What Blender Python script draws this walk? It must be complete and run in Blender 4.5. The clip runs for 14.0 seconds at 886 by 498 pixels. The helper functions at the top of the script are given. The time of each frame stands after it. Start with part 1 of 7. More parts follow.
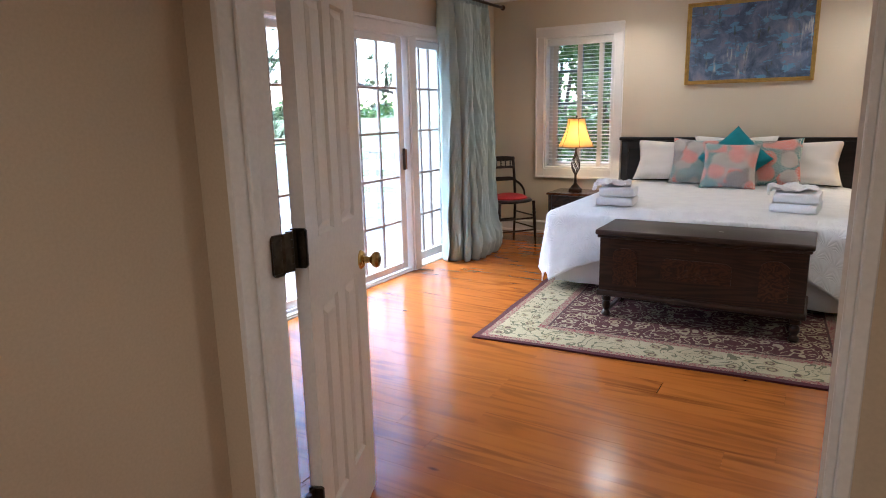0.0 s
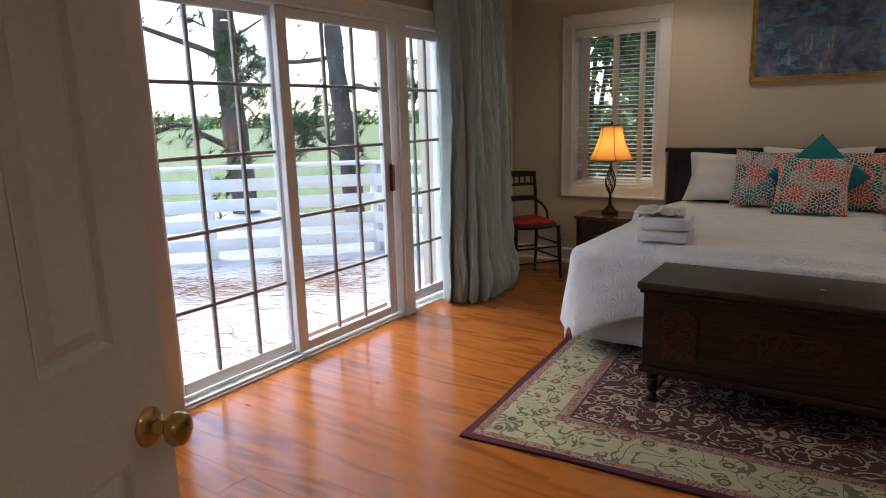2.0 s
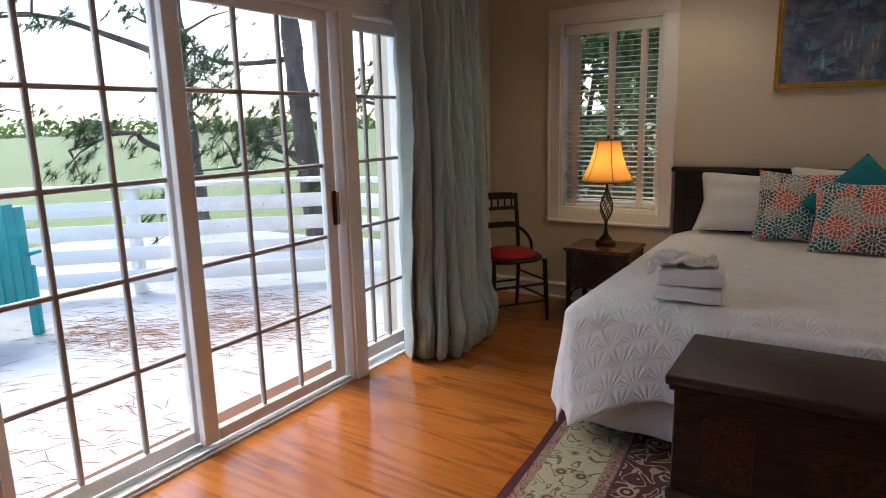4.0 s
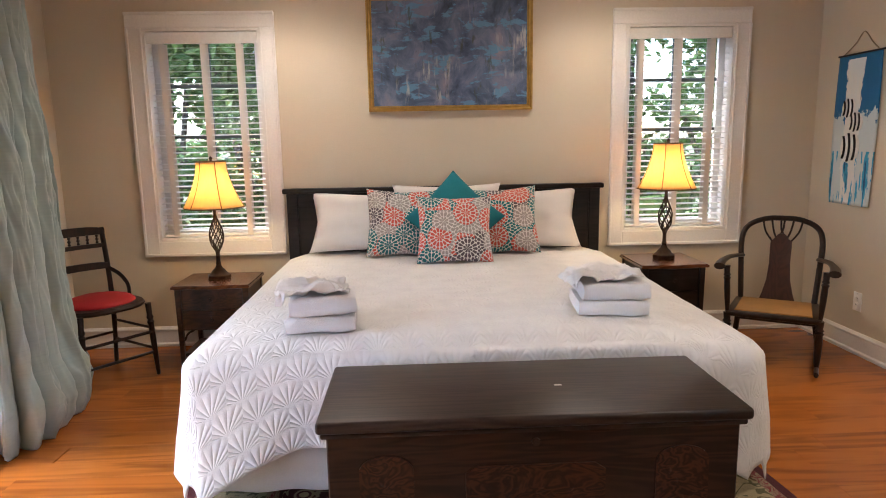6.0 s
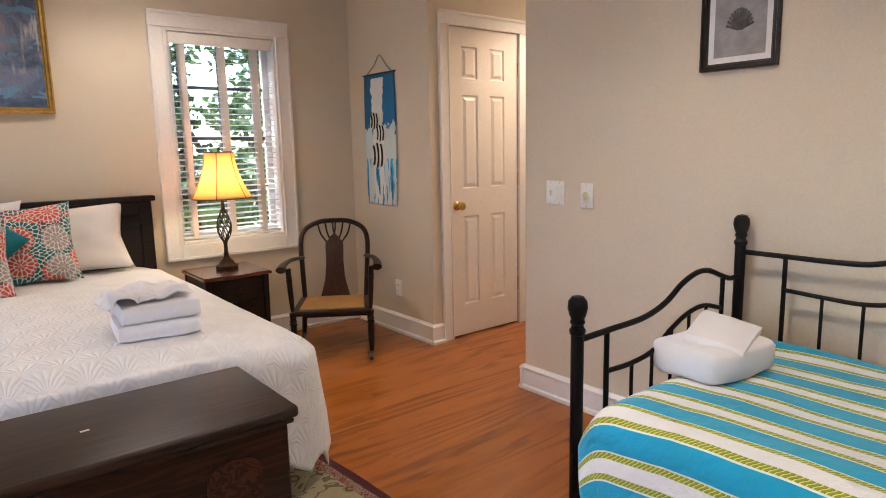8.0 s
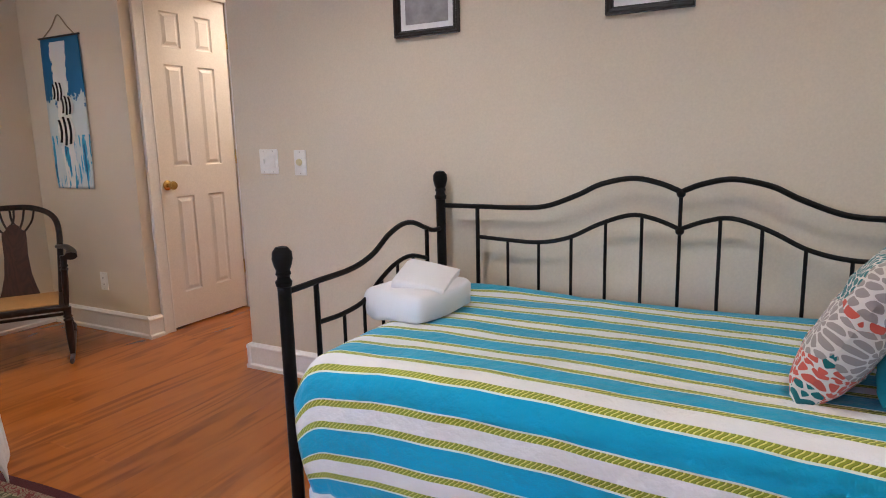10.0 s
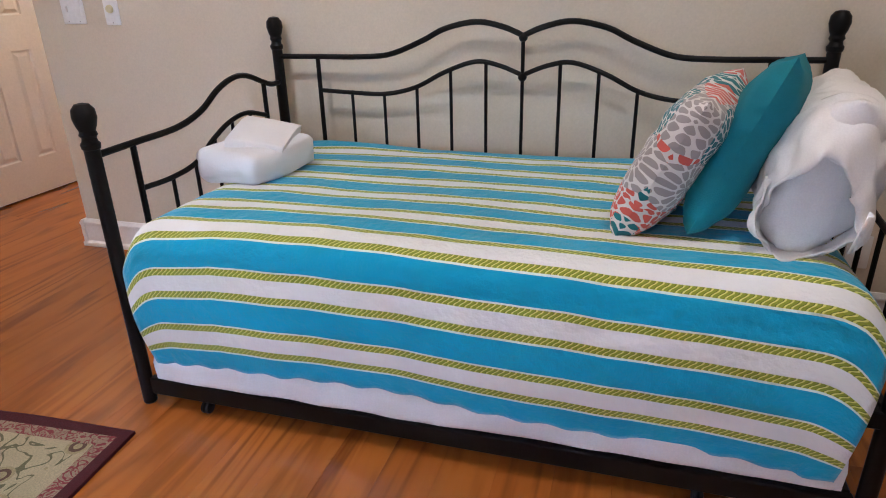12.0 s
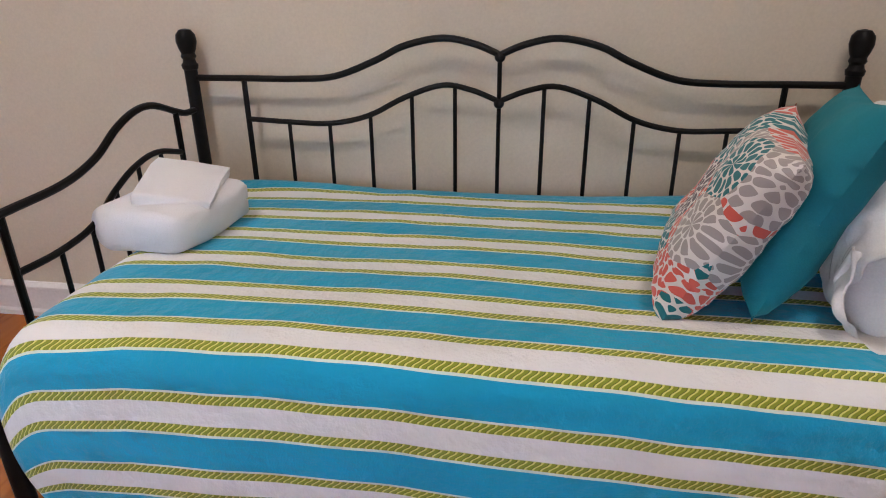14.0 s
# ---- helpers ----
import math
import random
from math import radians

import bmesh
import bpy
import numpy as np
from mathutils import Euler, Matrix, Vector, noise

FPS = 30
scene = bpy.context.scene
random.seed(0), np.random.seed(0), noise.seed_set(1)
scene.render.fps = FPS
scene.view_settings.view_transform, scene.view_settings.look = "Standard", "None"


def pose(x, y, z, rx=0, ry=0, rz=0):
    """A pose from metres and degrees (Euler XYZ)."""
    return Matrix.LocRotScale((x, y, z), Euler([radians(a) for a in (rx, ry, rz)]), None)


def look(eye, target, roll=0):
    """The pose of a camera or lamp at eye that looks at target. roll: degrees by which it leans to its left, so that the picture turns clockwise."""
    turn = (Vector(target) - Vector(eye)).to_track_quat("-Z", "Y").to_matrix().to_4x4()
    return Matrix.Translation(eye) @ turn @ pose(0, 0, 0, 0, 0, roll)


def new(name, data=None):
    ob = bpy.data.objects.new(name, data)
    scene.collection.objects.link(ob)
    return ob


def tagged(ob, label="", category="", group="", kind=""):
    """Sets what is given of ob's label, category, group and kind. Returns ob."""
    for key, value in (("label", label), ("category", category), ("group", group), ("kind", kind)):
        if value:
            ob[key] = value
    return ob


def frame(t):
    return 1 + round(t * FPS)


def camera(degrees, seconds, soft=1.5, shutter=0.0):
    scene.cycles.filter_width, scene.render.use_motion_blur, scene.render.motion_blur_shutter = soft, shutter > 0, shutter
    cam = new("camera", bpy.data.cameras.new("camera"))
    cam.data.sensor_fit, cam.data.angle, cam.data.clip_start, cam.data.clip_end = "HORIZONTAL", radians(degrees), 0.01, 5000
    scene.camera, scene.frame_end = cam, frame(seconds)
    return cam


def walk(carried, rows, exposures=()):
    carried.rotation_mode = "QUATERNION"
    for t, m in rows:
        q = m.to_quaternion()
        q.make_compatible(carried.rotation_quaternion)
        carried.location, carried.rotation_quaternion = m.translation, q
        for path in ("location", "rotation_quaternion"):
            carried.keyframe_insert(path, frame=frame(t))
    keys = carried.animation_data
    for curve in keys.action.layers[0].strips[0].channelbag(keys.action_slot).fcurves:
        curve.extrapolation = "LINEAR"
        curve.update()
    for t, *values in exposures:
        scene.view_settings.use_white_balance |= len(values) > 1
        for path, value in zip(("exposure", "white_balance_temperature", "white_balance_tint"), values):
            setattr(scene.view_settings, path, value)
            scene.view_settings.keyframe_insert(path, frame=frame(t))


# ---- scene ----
cam = camera(69.6, 14.0, soft=1.0)
PATH = [
    (0, (0.285, 1.034, 1.32), (-0.72, 2.71, 0.897), -1.3),
    (0.5, (0.168, 1.304, 1.316), (-0.843, 2.977, 0.894), -1.6),
    (1, (0.121, 1.642, 1.316), (-0.894, 3.314, 0.899), -1.9),
    (1.5, (0.029, 1.897, 1.307), (-1.004, 3.559, 0.896), -1.3),
    (2, (-0.084, 2.127, 1.311), (-1.181, 3.75, 0.909), -1.6),
    (2.2, (-0.108, 2.233, 1.304), (-1.233, 3.837, 0.904), -1.6),
    (4.3, (-0.528, 3.032, 1.361), (-1.527, 4.722, 0.977), -1.2),
    (4.5, (-0.543, 3.09, 1.361), (-1.458, 4.827, 0.981), -1.2),
    (5, (-0.59, 3.189, 1.344), (-1.215, 5.054, 0.984), -1.0),
    (5.5, (-0.629, 3.242, 1.318), (-0.871, 5.198, 0.976), -0.9),
    (6, (-0.625, 3.267, 1.308), (-0.54, 5.237, 0.978), -1.0),
    (6.5, (-0.591, 3.287, 1.31), (-0.241, 5.229, 0.987), -1.1),
    (7, (-0.537, 3.29, 1.315), (0.096, 5.16, 0.997), -1.3),
    (7.5, (-0.477, 3.286, 1.302), (0.459, 5.024, 0.985), -1.2),
    (8, (-0.446, 3.289, 1.282), (0.787, 4.832, 0.966), -1.2),
    (8.5, (-0.432, 3.284, 1.252), (1.001, 4.643, 0.933), -1.2),
    (9, (-0.402, 3.263, 1.22), (1.154, 4.479, 0.9), -1.1),
    (9.2, (-0.395, 3.251, 1.198), (1.206, 4.408, 0.88), -1.1),
    (11.3, (-0.334, 3.151, 1.109), (1.481, 3.777, 0.55), -1.3),
    (11.5, (-0.325, 3.145, 1.099), (1.472, 3.751, 0.464), -1.3),
    (12, (-0.3, 3.132, 1.103), (1.467, 3.677, 0.34), -1.4),
    (12.5, (-0.291, 3.136, 1.119), (1.488, 3.575, 0.317), -1.2),
    (13, (-0.259, 3.157, 1.127), (1.538, 3.495, 0.316), -1.1),
    (13.5, (-0.131, 3.248, 1.15), (1.67, 3.518, 0.322), -1.0),
    (14, (0.055, 3.404, 1.148), (1.873, 3.673, 0.36), -0.6),
]
EXPOSURES = [(0.0, 3.45, 5400, 10), (0.5, 3.3, 5400, 10), (1.0, 2.9, 5600, 10), (1.5, 2.45, 6000, 10), (2.0, 2.15, 6150, 11), (4.5, 2.1, 6300, 12), (5.0, 2.7, 6150, 13), (5.5, 3.25, 6100, 14),
             (6.0, 3.6, 6050, 15), (7.0, 3.55, 5950, 15), (8.5, 3.75, 5900, 16), (9.0, 3.6, 5750, 15), (11.5, 3.65, 5450, 17), (13.5, 3.65, 5500, 17), (14.0, 3.5, 5700, 18)]
walk(cam, [(t, look(eye, target, roll)) for t, eye, target, roll in PATH], EXPOSURES)

# ---- light ----
world = bpy.data.worlds.new("sky")
scene.world = world
world.use_nodes = True
wn = world.node_tree.nodes
sky = wn.new("ShaderNodeTexSky")
sky.sky_type, sky.sun_disc = "NISHITA", False
sky.sun_elevation, sky.sun_rotation = radians(52), radians(-79)
sky.dust_density, sky.air_density, sky.ozone_density = 1.0, 1.0, 1.0
wn["Background"].inputs["Strength"].default_value = 0.15
world.node_tree.links.new(sky.outputs["Color"], wn["Background"].inputs["Color"])

sun_data = bpy.data.lights.new("sun", "SUN")
sun_data.energy, sun_data.angle, sun_data.color = 1.2, radians(45), (1.0, 0.96, 0.9)
new("sun", sun_data).matrix_world = look((-20, 4, 26), (0, 0, 0))


# assumed ceiling downlights, none in view, and the two bedside bulbs
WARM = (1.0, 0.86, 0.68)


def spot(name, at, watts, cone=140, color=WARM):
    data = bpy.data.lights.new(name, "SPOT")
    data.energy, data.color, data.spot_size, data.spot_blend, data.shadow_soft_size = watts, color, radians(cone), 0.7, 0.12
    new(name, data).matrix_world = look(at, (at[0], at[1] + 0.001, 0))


def bulb(name, at, watts, color=(1.0, 0.80, 0.52)):
    data = bpy.data.lights.new(name, "POINT")
    data.energy, data.color, data.shadow_soft_size = watts, color, 0.03
    new(name, data).location = at


# placed from warm glow on the walls; (0.80, 2.75) added as fill
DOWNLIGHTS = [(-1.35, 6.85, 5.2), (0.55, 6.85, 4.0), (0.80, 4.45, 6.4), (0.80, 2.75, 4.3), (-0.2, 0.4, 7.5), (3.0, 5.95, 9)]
LAMP1, LAMP2 = (-1.83, 7.15, 0.512), (0.92, 7.12, 0.572)
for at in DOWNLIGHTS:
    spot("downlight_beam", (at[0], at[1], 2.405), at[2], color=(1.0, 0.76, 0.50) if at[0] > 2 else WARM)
for at in (LAMP1, LAMP2):
    bulb("lamp_bulb_light", (at[0], at[1], at[2] + 0.565), 0.20)

# ---- materials ----
def nodes_of(name):
    m = bpy.data.materials.new(name)
    m.use_nodes = True
    return m, m.node_tree.nodes, m.node_tree.links, m.node_tree.nodes["Principled BSDF"]


def coords(n, l, scale=(1, 1, 1), kind="Object", shuffle=False):
    tc = n.new("ShaderNodeTexCoord")
    mp = n.new("ShaderNodeMapping")
    mp.inputs["Scale"].default_value = scale
    l.new(tc.outputs[kind], mp.inputs["Vector"])
    if shuffle:
        info = n.new("ShaderNodeObjectInfo")
        mul = n.new("ShaderNodeVectorMath")
        mul.operation = "SCALE"
        mul.inputs[0].default_value = (31.0, 17.0, 9.0)
        l.new(info.outputs["Random"], mul.inputs["Scale"])
        l.new(mul.outputs[0], mp.inputs["Location"])
    return mp.outputs["Vector"]


def noise_of(n, l, vec, scale, detail=4.0, rough=0.55, distort=0.0):
    t = n.new("ShaderNodeTexNoise")
    t.inputs["Scale"].default_value, t.inputs["Detail"].default_value = scale, detail
    t.inputs["Roughness"].default_value, t.inputs["Distortion"].default_value = rough, distort
    l.new(vec, t.inputs["Vector"])
    return t.outputs["Fac"]


def ramp(n, l, fac, stops, mode="LINEAR"):
    r = n.new("ShaderNodeValToRGB")
    r.color_ramp.interpolation = mode
    e = r.color_ramp.elements
    while len(e) < len(stops):
        e.new(0.5)
    for i, (p, c) in enumerate(stops):
        e[i].position, e[i].color = p, (*c, 1.0)
    l.new(fac, r.inputs["Fac"])
    return r.outputs["Color"]


def mix(n, l, fac, a, b, blend="MIX"):
    m = n.new("ShaderNodeMix")
    m.data_type, m.blend_type = "RGBA", blend
    for sock, v in ((m.inputs["Factor"], fac), (m.inputs["A"], a), (m.inputs["B"], b)):
        if isinstance(v, (int, float)):
            sock.default_value = v
        elif isinstance(v, tuple):
            sock.default_value = (*v, 1.0)
        else:
            l.new(v, sock)
    return m.outputs["Result"]


def calc(n, l, op, a, b=0.0, c=0.0):
    m = n.new("ShaderNodeMath")
    m.operation = op
    for sock, v in zip(m.inputs, (a, b, c)):
        if isinstance(v, (int, float)):
            sock.default_value = v
        else:
            l.new(v, sock)
    return m.outputs[0]


def bump_to(n, l, bsdf, height, strength=0.3, dist=0.01):
    b = n.new("ShaderNodeBump")
    b.inputs["Strength"].default_value, b.inputs["Distance"].default_value = strength, dist
    l.new(height, b.inputs["Height"])
    l.new(b.outputs["Normal"], bsdf.inputs["Normal"])


def scaled(c, k):
    return tuple(min(1.0, v * k) for v in c)


def plain(name, color, rough=0.5, metal=0.0, var=0.08, scale=3.0, fine=60.0, relief=0.15, dist=0.002, coat=0.0, stretch=(1, 1, 1), spec=0.4):
    """Paint, metal or cloth: cloudy tone, fine grain, uneven gloss."""
    m, n, l, b = nodes_of(name)
    v = coords(n, l, stretch)
    big, small = noise_of(n, l, v, scale, 3), noise_of(n, l, v, fine, 3)
    tone = ramp(n, l, big, [(0.3, scaled(color, 1 - var)), (0.7, scaled(color, 1 + var))])
    grain = ramp(n, l, small, [(0.3, (0.92, 0.92, 0.92)), (0.7, (1, 1, 1))])
    l.new(mix(n, l, 1.0, tone, grain, "MULTIPLY"), b.inputs["Base Color"])
    l.new(calc(n, l, "MULTIPLY_ADD", big, 0.16, rough - 0.08), b.inputs["Roughness"])
    b.inputs["Metallic"].default_value, b.inputs["Coat Weight"].default_value = metal, coat
    b.inputs["Specular IOR Level"].default_value = spec
    if relief:
        bump_to(n, l, b, small, relief, dist)
    return m


def wood(name, dark, light, rough=0.4, along=(1, 14, 14), coat=0.0, shuffle=False, rings=1.0, relief=0.08):
    m, n, l, b = nodes_of(name)
    v = coords(n, l, along, shuffle=shuffle)
    warp = noise_of(n, l, v, 0.7 * rings, 3, 0.5, 0.8)
    lines = calc(n, l, "SINE", calc(n, l, "MULTIPLY", warp, 70.0))
    lines = calc(n, l, "MULTIPLY_ADD", lines, 0.5, 0.5)
    fine = noise_of(n, l, v, 9.0, 5, 0.7)
    both = calc(n, l, "MULTIPLY_ADD", lines, 0.55, calc(n, l, "MULTIPLY", fine, 0.5))
    col = ramp(n, l, both, [(0.22, dark), (0.85, light)])
    big = noise_of(n, l, coords(n, l, (1, 1, 1), shuffle=shuffle), 2.2, 3)
    col = mix(n, l, 1.0, col, ramp(n, l, big, [(0.3, (0.78, 0.76, 0.74)), (0.75, (1, 1, 1))]), "MULTIPLY")
    l.new(col, b.inputs["Base Color"])
    l.new(calc(n, l, "MULTIPLY_ADD", big, 0.2, rough - 0.1), b.inputs["Roughness"])
    b.inputs["Coat Weight"].default_value, b.inputs["Coat Roughness"].default_value = coat, 0.2
    b.inputs["Specular IOR Level"].default_value = 0.3
    bump_to(n, l, b, both, relief, 0.001)
    return m


def floor_wood():
    """Old heart pine: honey orange, cathedral grain, knots, satin varnish."""
    m, n, l, b = nodes_of("heart_pine")
    v = coords(n, l, (0.45, 4.6, 4.6), shuffle=True)
    warp = noise_of(n, l, v, 0.9, 4, 0.5, 0.5)
    lines = calc(n, l, "MULTIPLY_ADD", calc(n, l, "SINE", calc(n, l, "MULTIPLY", warp, 62.0)), 0.5, 0.5)
    lines = calc(n, l, "POWER", lines, 1.6)
    patch = noise_of(n, l, coords(n, l, (0.8, 3.0, 3.0), shuffle=True), 1.7, 3, 0.6)
    lines = calc(n, l, "MULTIPLY", lines, ramp(n, l, patch, [(0.36, (0.12, 0.12, 0.12)), (0.66, (1, 1, 1))]))
    streak = noise_of(n, l, coords(n, l, (1.2, 40, 40), shuffle=True), 3.0, 4, 0.6)
    info = n.new("ShaderNodeObjectInfo")
    base = ramp(n, l, info.outputs["Random"], [(0.0, (0.36, 0.104, 0.013)), (0.5, (0.40, 0.124, 0.017)), (1.0, (0.32, 0.086, 0.010))])
    col = mix(n, l, calc(n, l, "MULTIPLY", lines, 0.85), base, (0.13, 0.028, 0.005))
    col = mix(n, l, calc(n, l, "MULTIPLY", streak, 0.3), col, (0.36, 0.15, 0.04))
    vor = n.new("ShaderNodeTexVoronoi")
    vor.inputs["Scale"].default_value = 1.6
    l.new(coords(n, l, (1.0, 2.6, 1.0), shuffle=True), vor.inputs["Vector"])
    knot = ramp(n, l, vor.outputs["Distance"], [(0.02, (0.25, 0.2, 0.16)), (0.055, (1, 1, 1))])
    col = mix(n, l, 1.0, col, knot, "MULTIPLY")
    l.new(col, b.inputs["Base Color"])
    wear = noise_of(n, l, coords(n, l), 3.5, 5, 0.6)
    l.new(calc(n, l, "MULTIPLY_ADD", wear, 0.18, 0.10), b.inputs["Roughness"])
    b.inputs["Coat Weight"].default_value, b.inputs["Coat Roughness"].default_value = 0.0, 0.08
    b.inputs["Specular IOR Level"].default_value = 0.5
    bump_to(n, l, b, calc(n, l, "ADD", calc(n, l, "MULTIPLY", lines, 0.3), wear), 0.14, 0.002)
    return m


def rug_mat(half_x, half_y):
    """Oriental rug: maroon edge, beige main border with vine scrolls, dark floral field, red medallion."""
    m, n, l, b = nodes_of("rug_pile")
    tc = n.new("ShaderNodeTexCoord")
    sep = n.new("ShaderNodeSeparateXYZ")
    l.new(tc.outputs["Object"], sep.inputs[0])
    ax, ay = calc(n, l, "ABSOLUTE", sep.outputs[0]), calc(n, l, "ABSOLUTE", sep.outputs[1])
    inset = calc(n, l, "MINIMUM", calc(n, l, "SUBTRACT", half_x, ax), calc(n, l, "SUBTRACT", half_y, ay))
    v = tc.outputs["Object"]

    def scroll(scale, width, seed):
        mp = n.new("ShaderNodeMapping")
        mp.inputs["Location"].default_value = (seed, seed, 0)
        l.new(v, mp.inputs["Vector"])
        t = noise_of(n, l, mp.outputs[0], scale, 1.5, 0.5, 1.6)
        band = calc(n, l, "ABSOLUTE", calc(n, l, "SUBTRACT", calc(n, l, "FRACT", calc(n, l, "MULTIPLY", t, 5.0)), 0.5))
        return calc(n, l, "LESS_THAN", band, width)

    def blooms(scale, radius):
        t = n.new("ShaderNodeTexVoronoi")
        t.inputs["Scale"].default_value, t.inputs["Randomness"].default_value = scale, 0.55
        l.new(v, t.inputs["Vector"])
        d = t.outputs["Distance"]
        return calc(n, l, "LESS_THAN", d, radius), calc(n, l, "LESS_THAN", calc(n, l, "ABSOLUTE", calc(n, l, "SUBTRACT", d, radius * 0.62)), radius * 0.13)

    beige, sage, wine, dark, rose = (0.46, 0.40, 0.25), (0.15, 0.145, 0.075), (0.075, 0.006, 0.012), (0.075, 0.03, 0.028), (0.24, 0.045, 0.05)
    border = mix(n, l, scroll(7, 0.11, 3.1), beige, sage)
    disc, ring = blooms(9.0, 0.3)
    border = mix(n, l, disc, border, (0.36, 0.31, 0.17))
    border = mix(n, l, ring, border, (0.12, 0.07, 0.045))
    field = mix(n, l, scroll(8, 0.13, 8.3), (0.085, 0.016, 0.018), (0.40, 0.33, 0.22))
    disc2, ring2 = blooms(7.0, 0.27)
    field = mix(n, l, disc2, field, (0.40, 0.33, 0.2))
    field = mix(n, l, ring2, field, wine)
    edge = calc(n, l, "SQRT", calc(n, l, "ADD", calc(n, l, "MULTIPLY", calc(n, l, "POWER", sep.outputs[0], 2.0), 1.0), calc(n, l, "MULTIPLY", calc(n, l, "POWER", sep.outputs[1], 2.0), 1.7)))
    ang = n.new("ShaderNodeMath")
    ang.operation = "ARCTAN2"
    l.new(sep.outputs[1], ang.inputs[0])
    l.new(sep.outputs[0], ang.inputs[1])
    lobes = calc(n, l, "MULTIPLY", calc(n, l, "ABSOLUTE", calc(n, l, "SINE", calc(n, l, "MULTIPLY", ang.outputs[0], 8.0))), 0.09)
    med = calc(n, l, "SUBTRACT", edge, lobes)
    plain_red = mix(n, l, calc(n, l, "MULTIPLY", scroll(6, 0.05, 5.0), 0.6), (0.19, 0.016, 0.026), rose)
    field = mix(n, l, calc(n, l, "LESS_THAN", med, 0.62), field, beige)
    field = mix(n, l, calc(n, l, "LESS_THAN", med, 0.60), field, plain_red)
    band = lambda at: calc(n, l, "GREATER_THAN", inset, at)  # noqa: E731
    minor = mix(n, l, scroll(24, 0.2, 1.0), (0.33, 0.25, 0.17), rose)
    col = mix(n, l, band(0.035), wine, minor)
    col = mix(n, l, band(0.075), col, border)
    col = mix(n, l, band(0.30), col, minor)
    col = mix(n, l, band(0.35), col, dark)
    col = mix(n, l, band(0.362), col, field)
    tuft = noise_of(n, l, v, 260, 2)
    worn = noise_of(n, l, v, 4, 4)
    col = mix(n, l, 1.0, col, ramp(n, l, tuft, [(0.3, (0.62, 0.62, 0.62)), (0.7, (1, 1, 1))]), "MULTIPLY")
    col = mix(n, l, 1.0, col, ramp(n, l, worn, [(0.3, (0.85, 0.84, 0.82)), (0.7, (1, 1, 1))]), "MULTIPLY")
    l.new(col, b.inputs["Base Color"])
    b.inputs["Roughness"].default_value = 0.95
    bump_to(n, l, b, tuft, 0.5, 0.004)
    return m


def bloom_cloth(name, scale=7.5, kind="Object"):
    """Printed cotton: chrysanthemum heads of teal, coral, grey and taupe petals with pale outlines."""
    m, n, l, b = nodes_of(name)
    v = coords(n, l, (1, 1, 1), kind)
    pale = (0.68, 0.64, 0.59)

    def heads(seed, sc):
        mp = n.new("ShaderNodeMapping")
        mp.inputs["Location"].default_value = (seed, seed * 0.7, 0.31)
        mp.inputs["Scale"].default_value = (sc, sc, 0.0001)
        l.new(v, mp.inputs["Vector"])
        t = n.new("ShaderNodeTexVoronoi")
        t.voronoi_dimensions = "2D"
        t.inputs["Scale"].default_value, t.inputs["Randomness"].default_value = 1.0, 0.6
        l.new(mp.outputs[0], t.inputs["Vector"])
        off = n.new("ShaderNodeVectorMath")
        off.operation = "SUBTRACT"
        l.new(mp.outputs[0], off.inputs[0])
        l.new(t.outputs["Position"], off.inputs[1])
        sep = n.new("ShaderNodeSeparateXYZ")
        l.new(off.outputs[0], sep.inputs[0])
        ang = calc(n, l, "ARCTAN2", sep.outputs[1], sep.outputs[0])
        r = t.outputs["Distance"]
        lay = calc(n, l, "MULTIPLY", r, 5.2)
        ring = calc(n, l, "FLOOR", lay)
        turn = calc(n, l, "MULTIPLY", ang, calc(n, l, "MULTIPLY_ADD", ring, 3.0, 4.0))
        petal = calc(n, l, "ABSOLUTE", calc(n, l, "SINE", calc(n, l, "ADD", turn, calc(n, l, "MULTIPLY", ring, 1.57))))
        taper = calc(n, l, "SINE", calc(n, l, "MULTIPLY", calc(n, l, "POWER", calc(n, l, "FRACT", lay), 0.9), 3.14159))
        mask = calc(n, l, "GREATER_THAN", calc(n, l, "MULTIPLY", petal, calc(n, l, "POWER", taper, 0.5)), 0.36)
        rnd = n.new("ShaderNodeSeparateXYZ")
        l.new(t.outputs["Color"], rnd.inputs[0])
        ink = ramp(n, l, rnd.outputs[0], [(0.0, (0.004, 0.15, 0.165)), (0.46, (0.60, 0.10, 0.065)), (0.66, (0.10, 0.075, 0.085)), (0.76, (0.34, 0.30, 0.28))], "CONSTANT")
        return mix(n, l, mask, pale, ink), r

    under_heads, _ = heads(4.7, scale * 1.15)
    over_heads, radius = heads(0.0, scale)
    col = mix(n, l, calc(n, l, "GREATER_THAN", radius, 0.47), over_heads, under_heads)
    weave = noise_of(n, l, v, 300, 2)
    l.new(col, b.inputs["Base Color"])
    b.inputs["Roughness"].default_value, b.inputs["Sheen Weight"].default_value = 0.85, 0.15
    bump_to(n, l, b, weave, 0.3, 0.002)
    return m


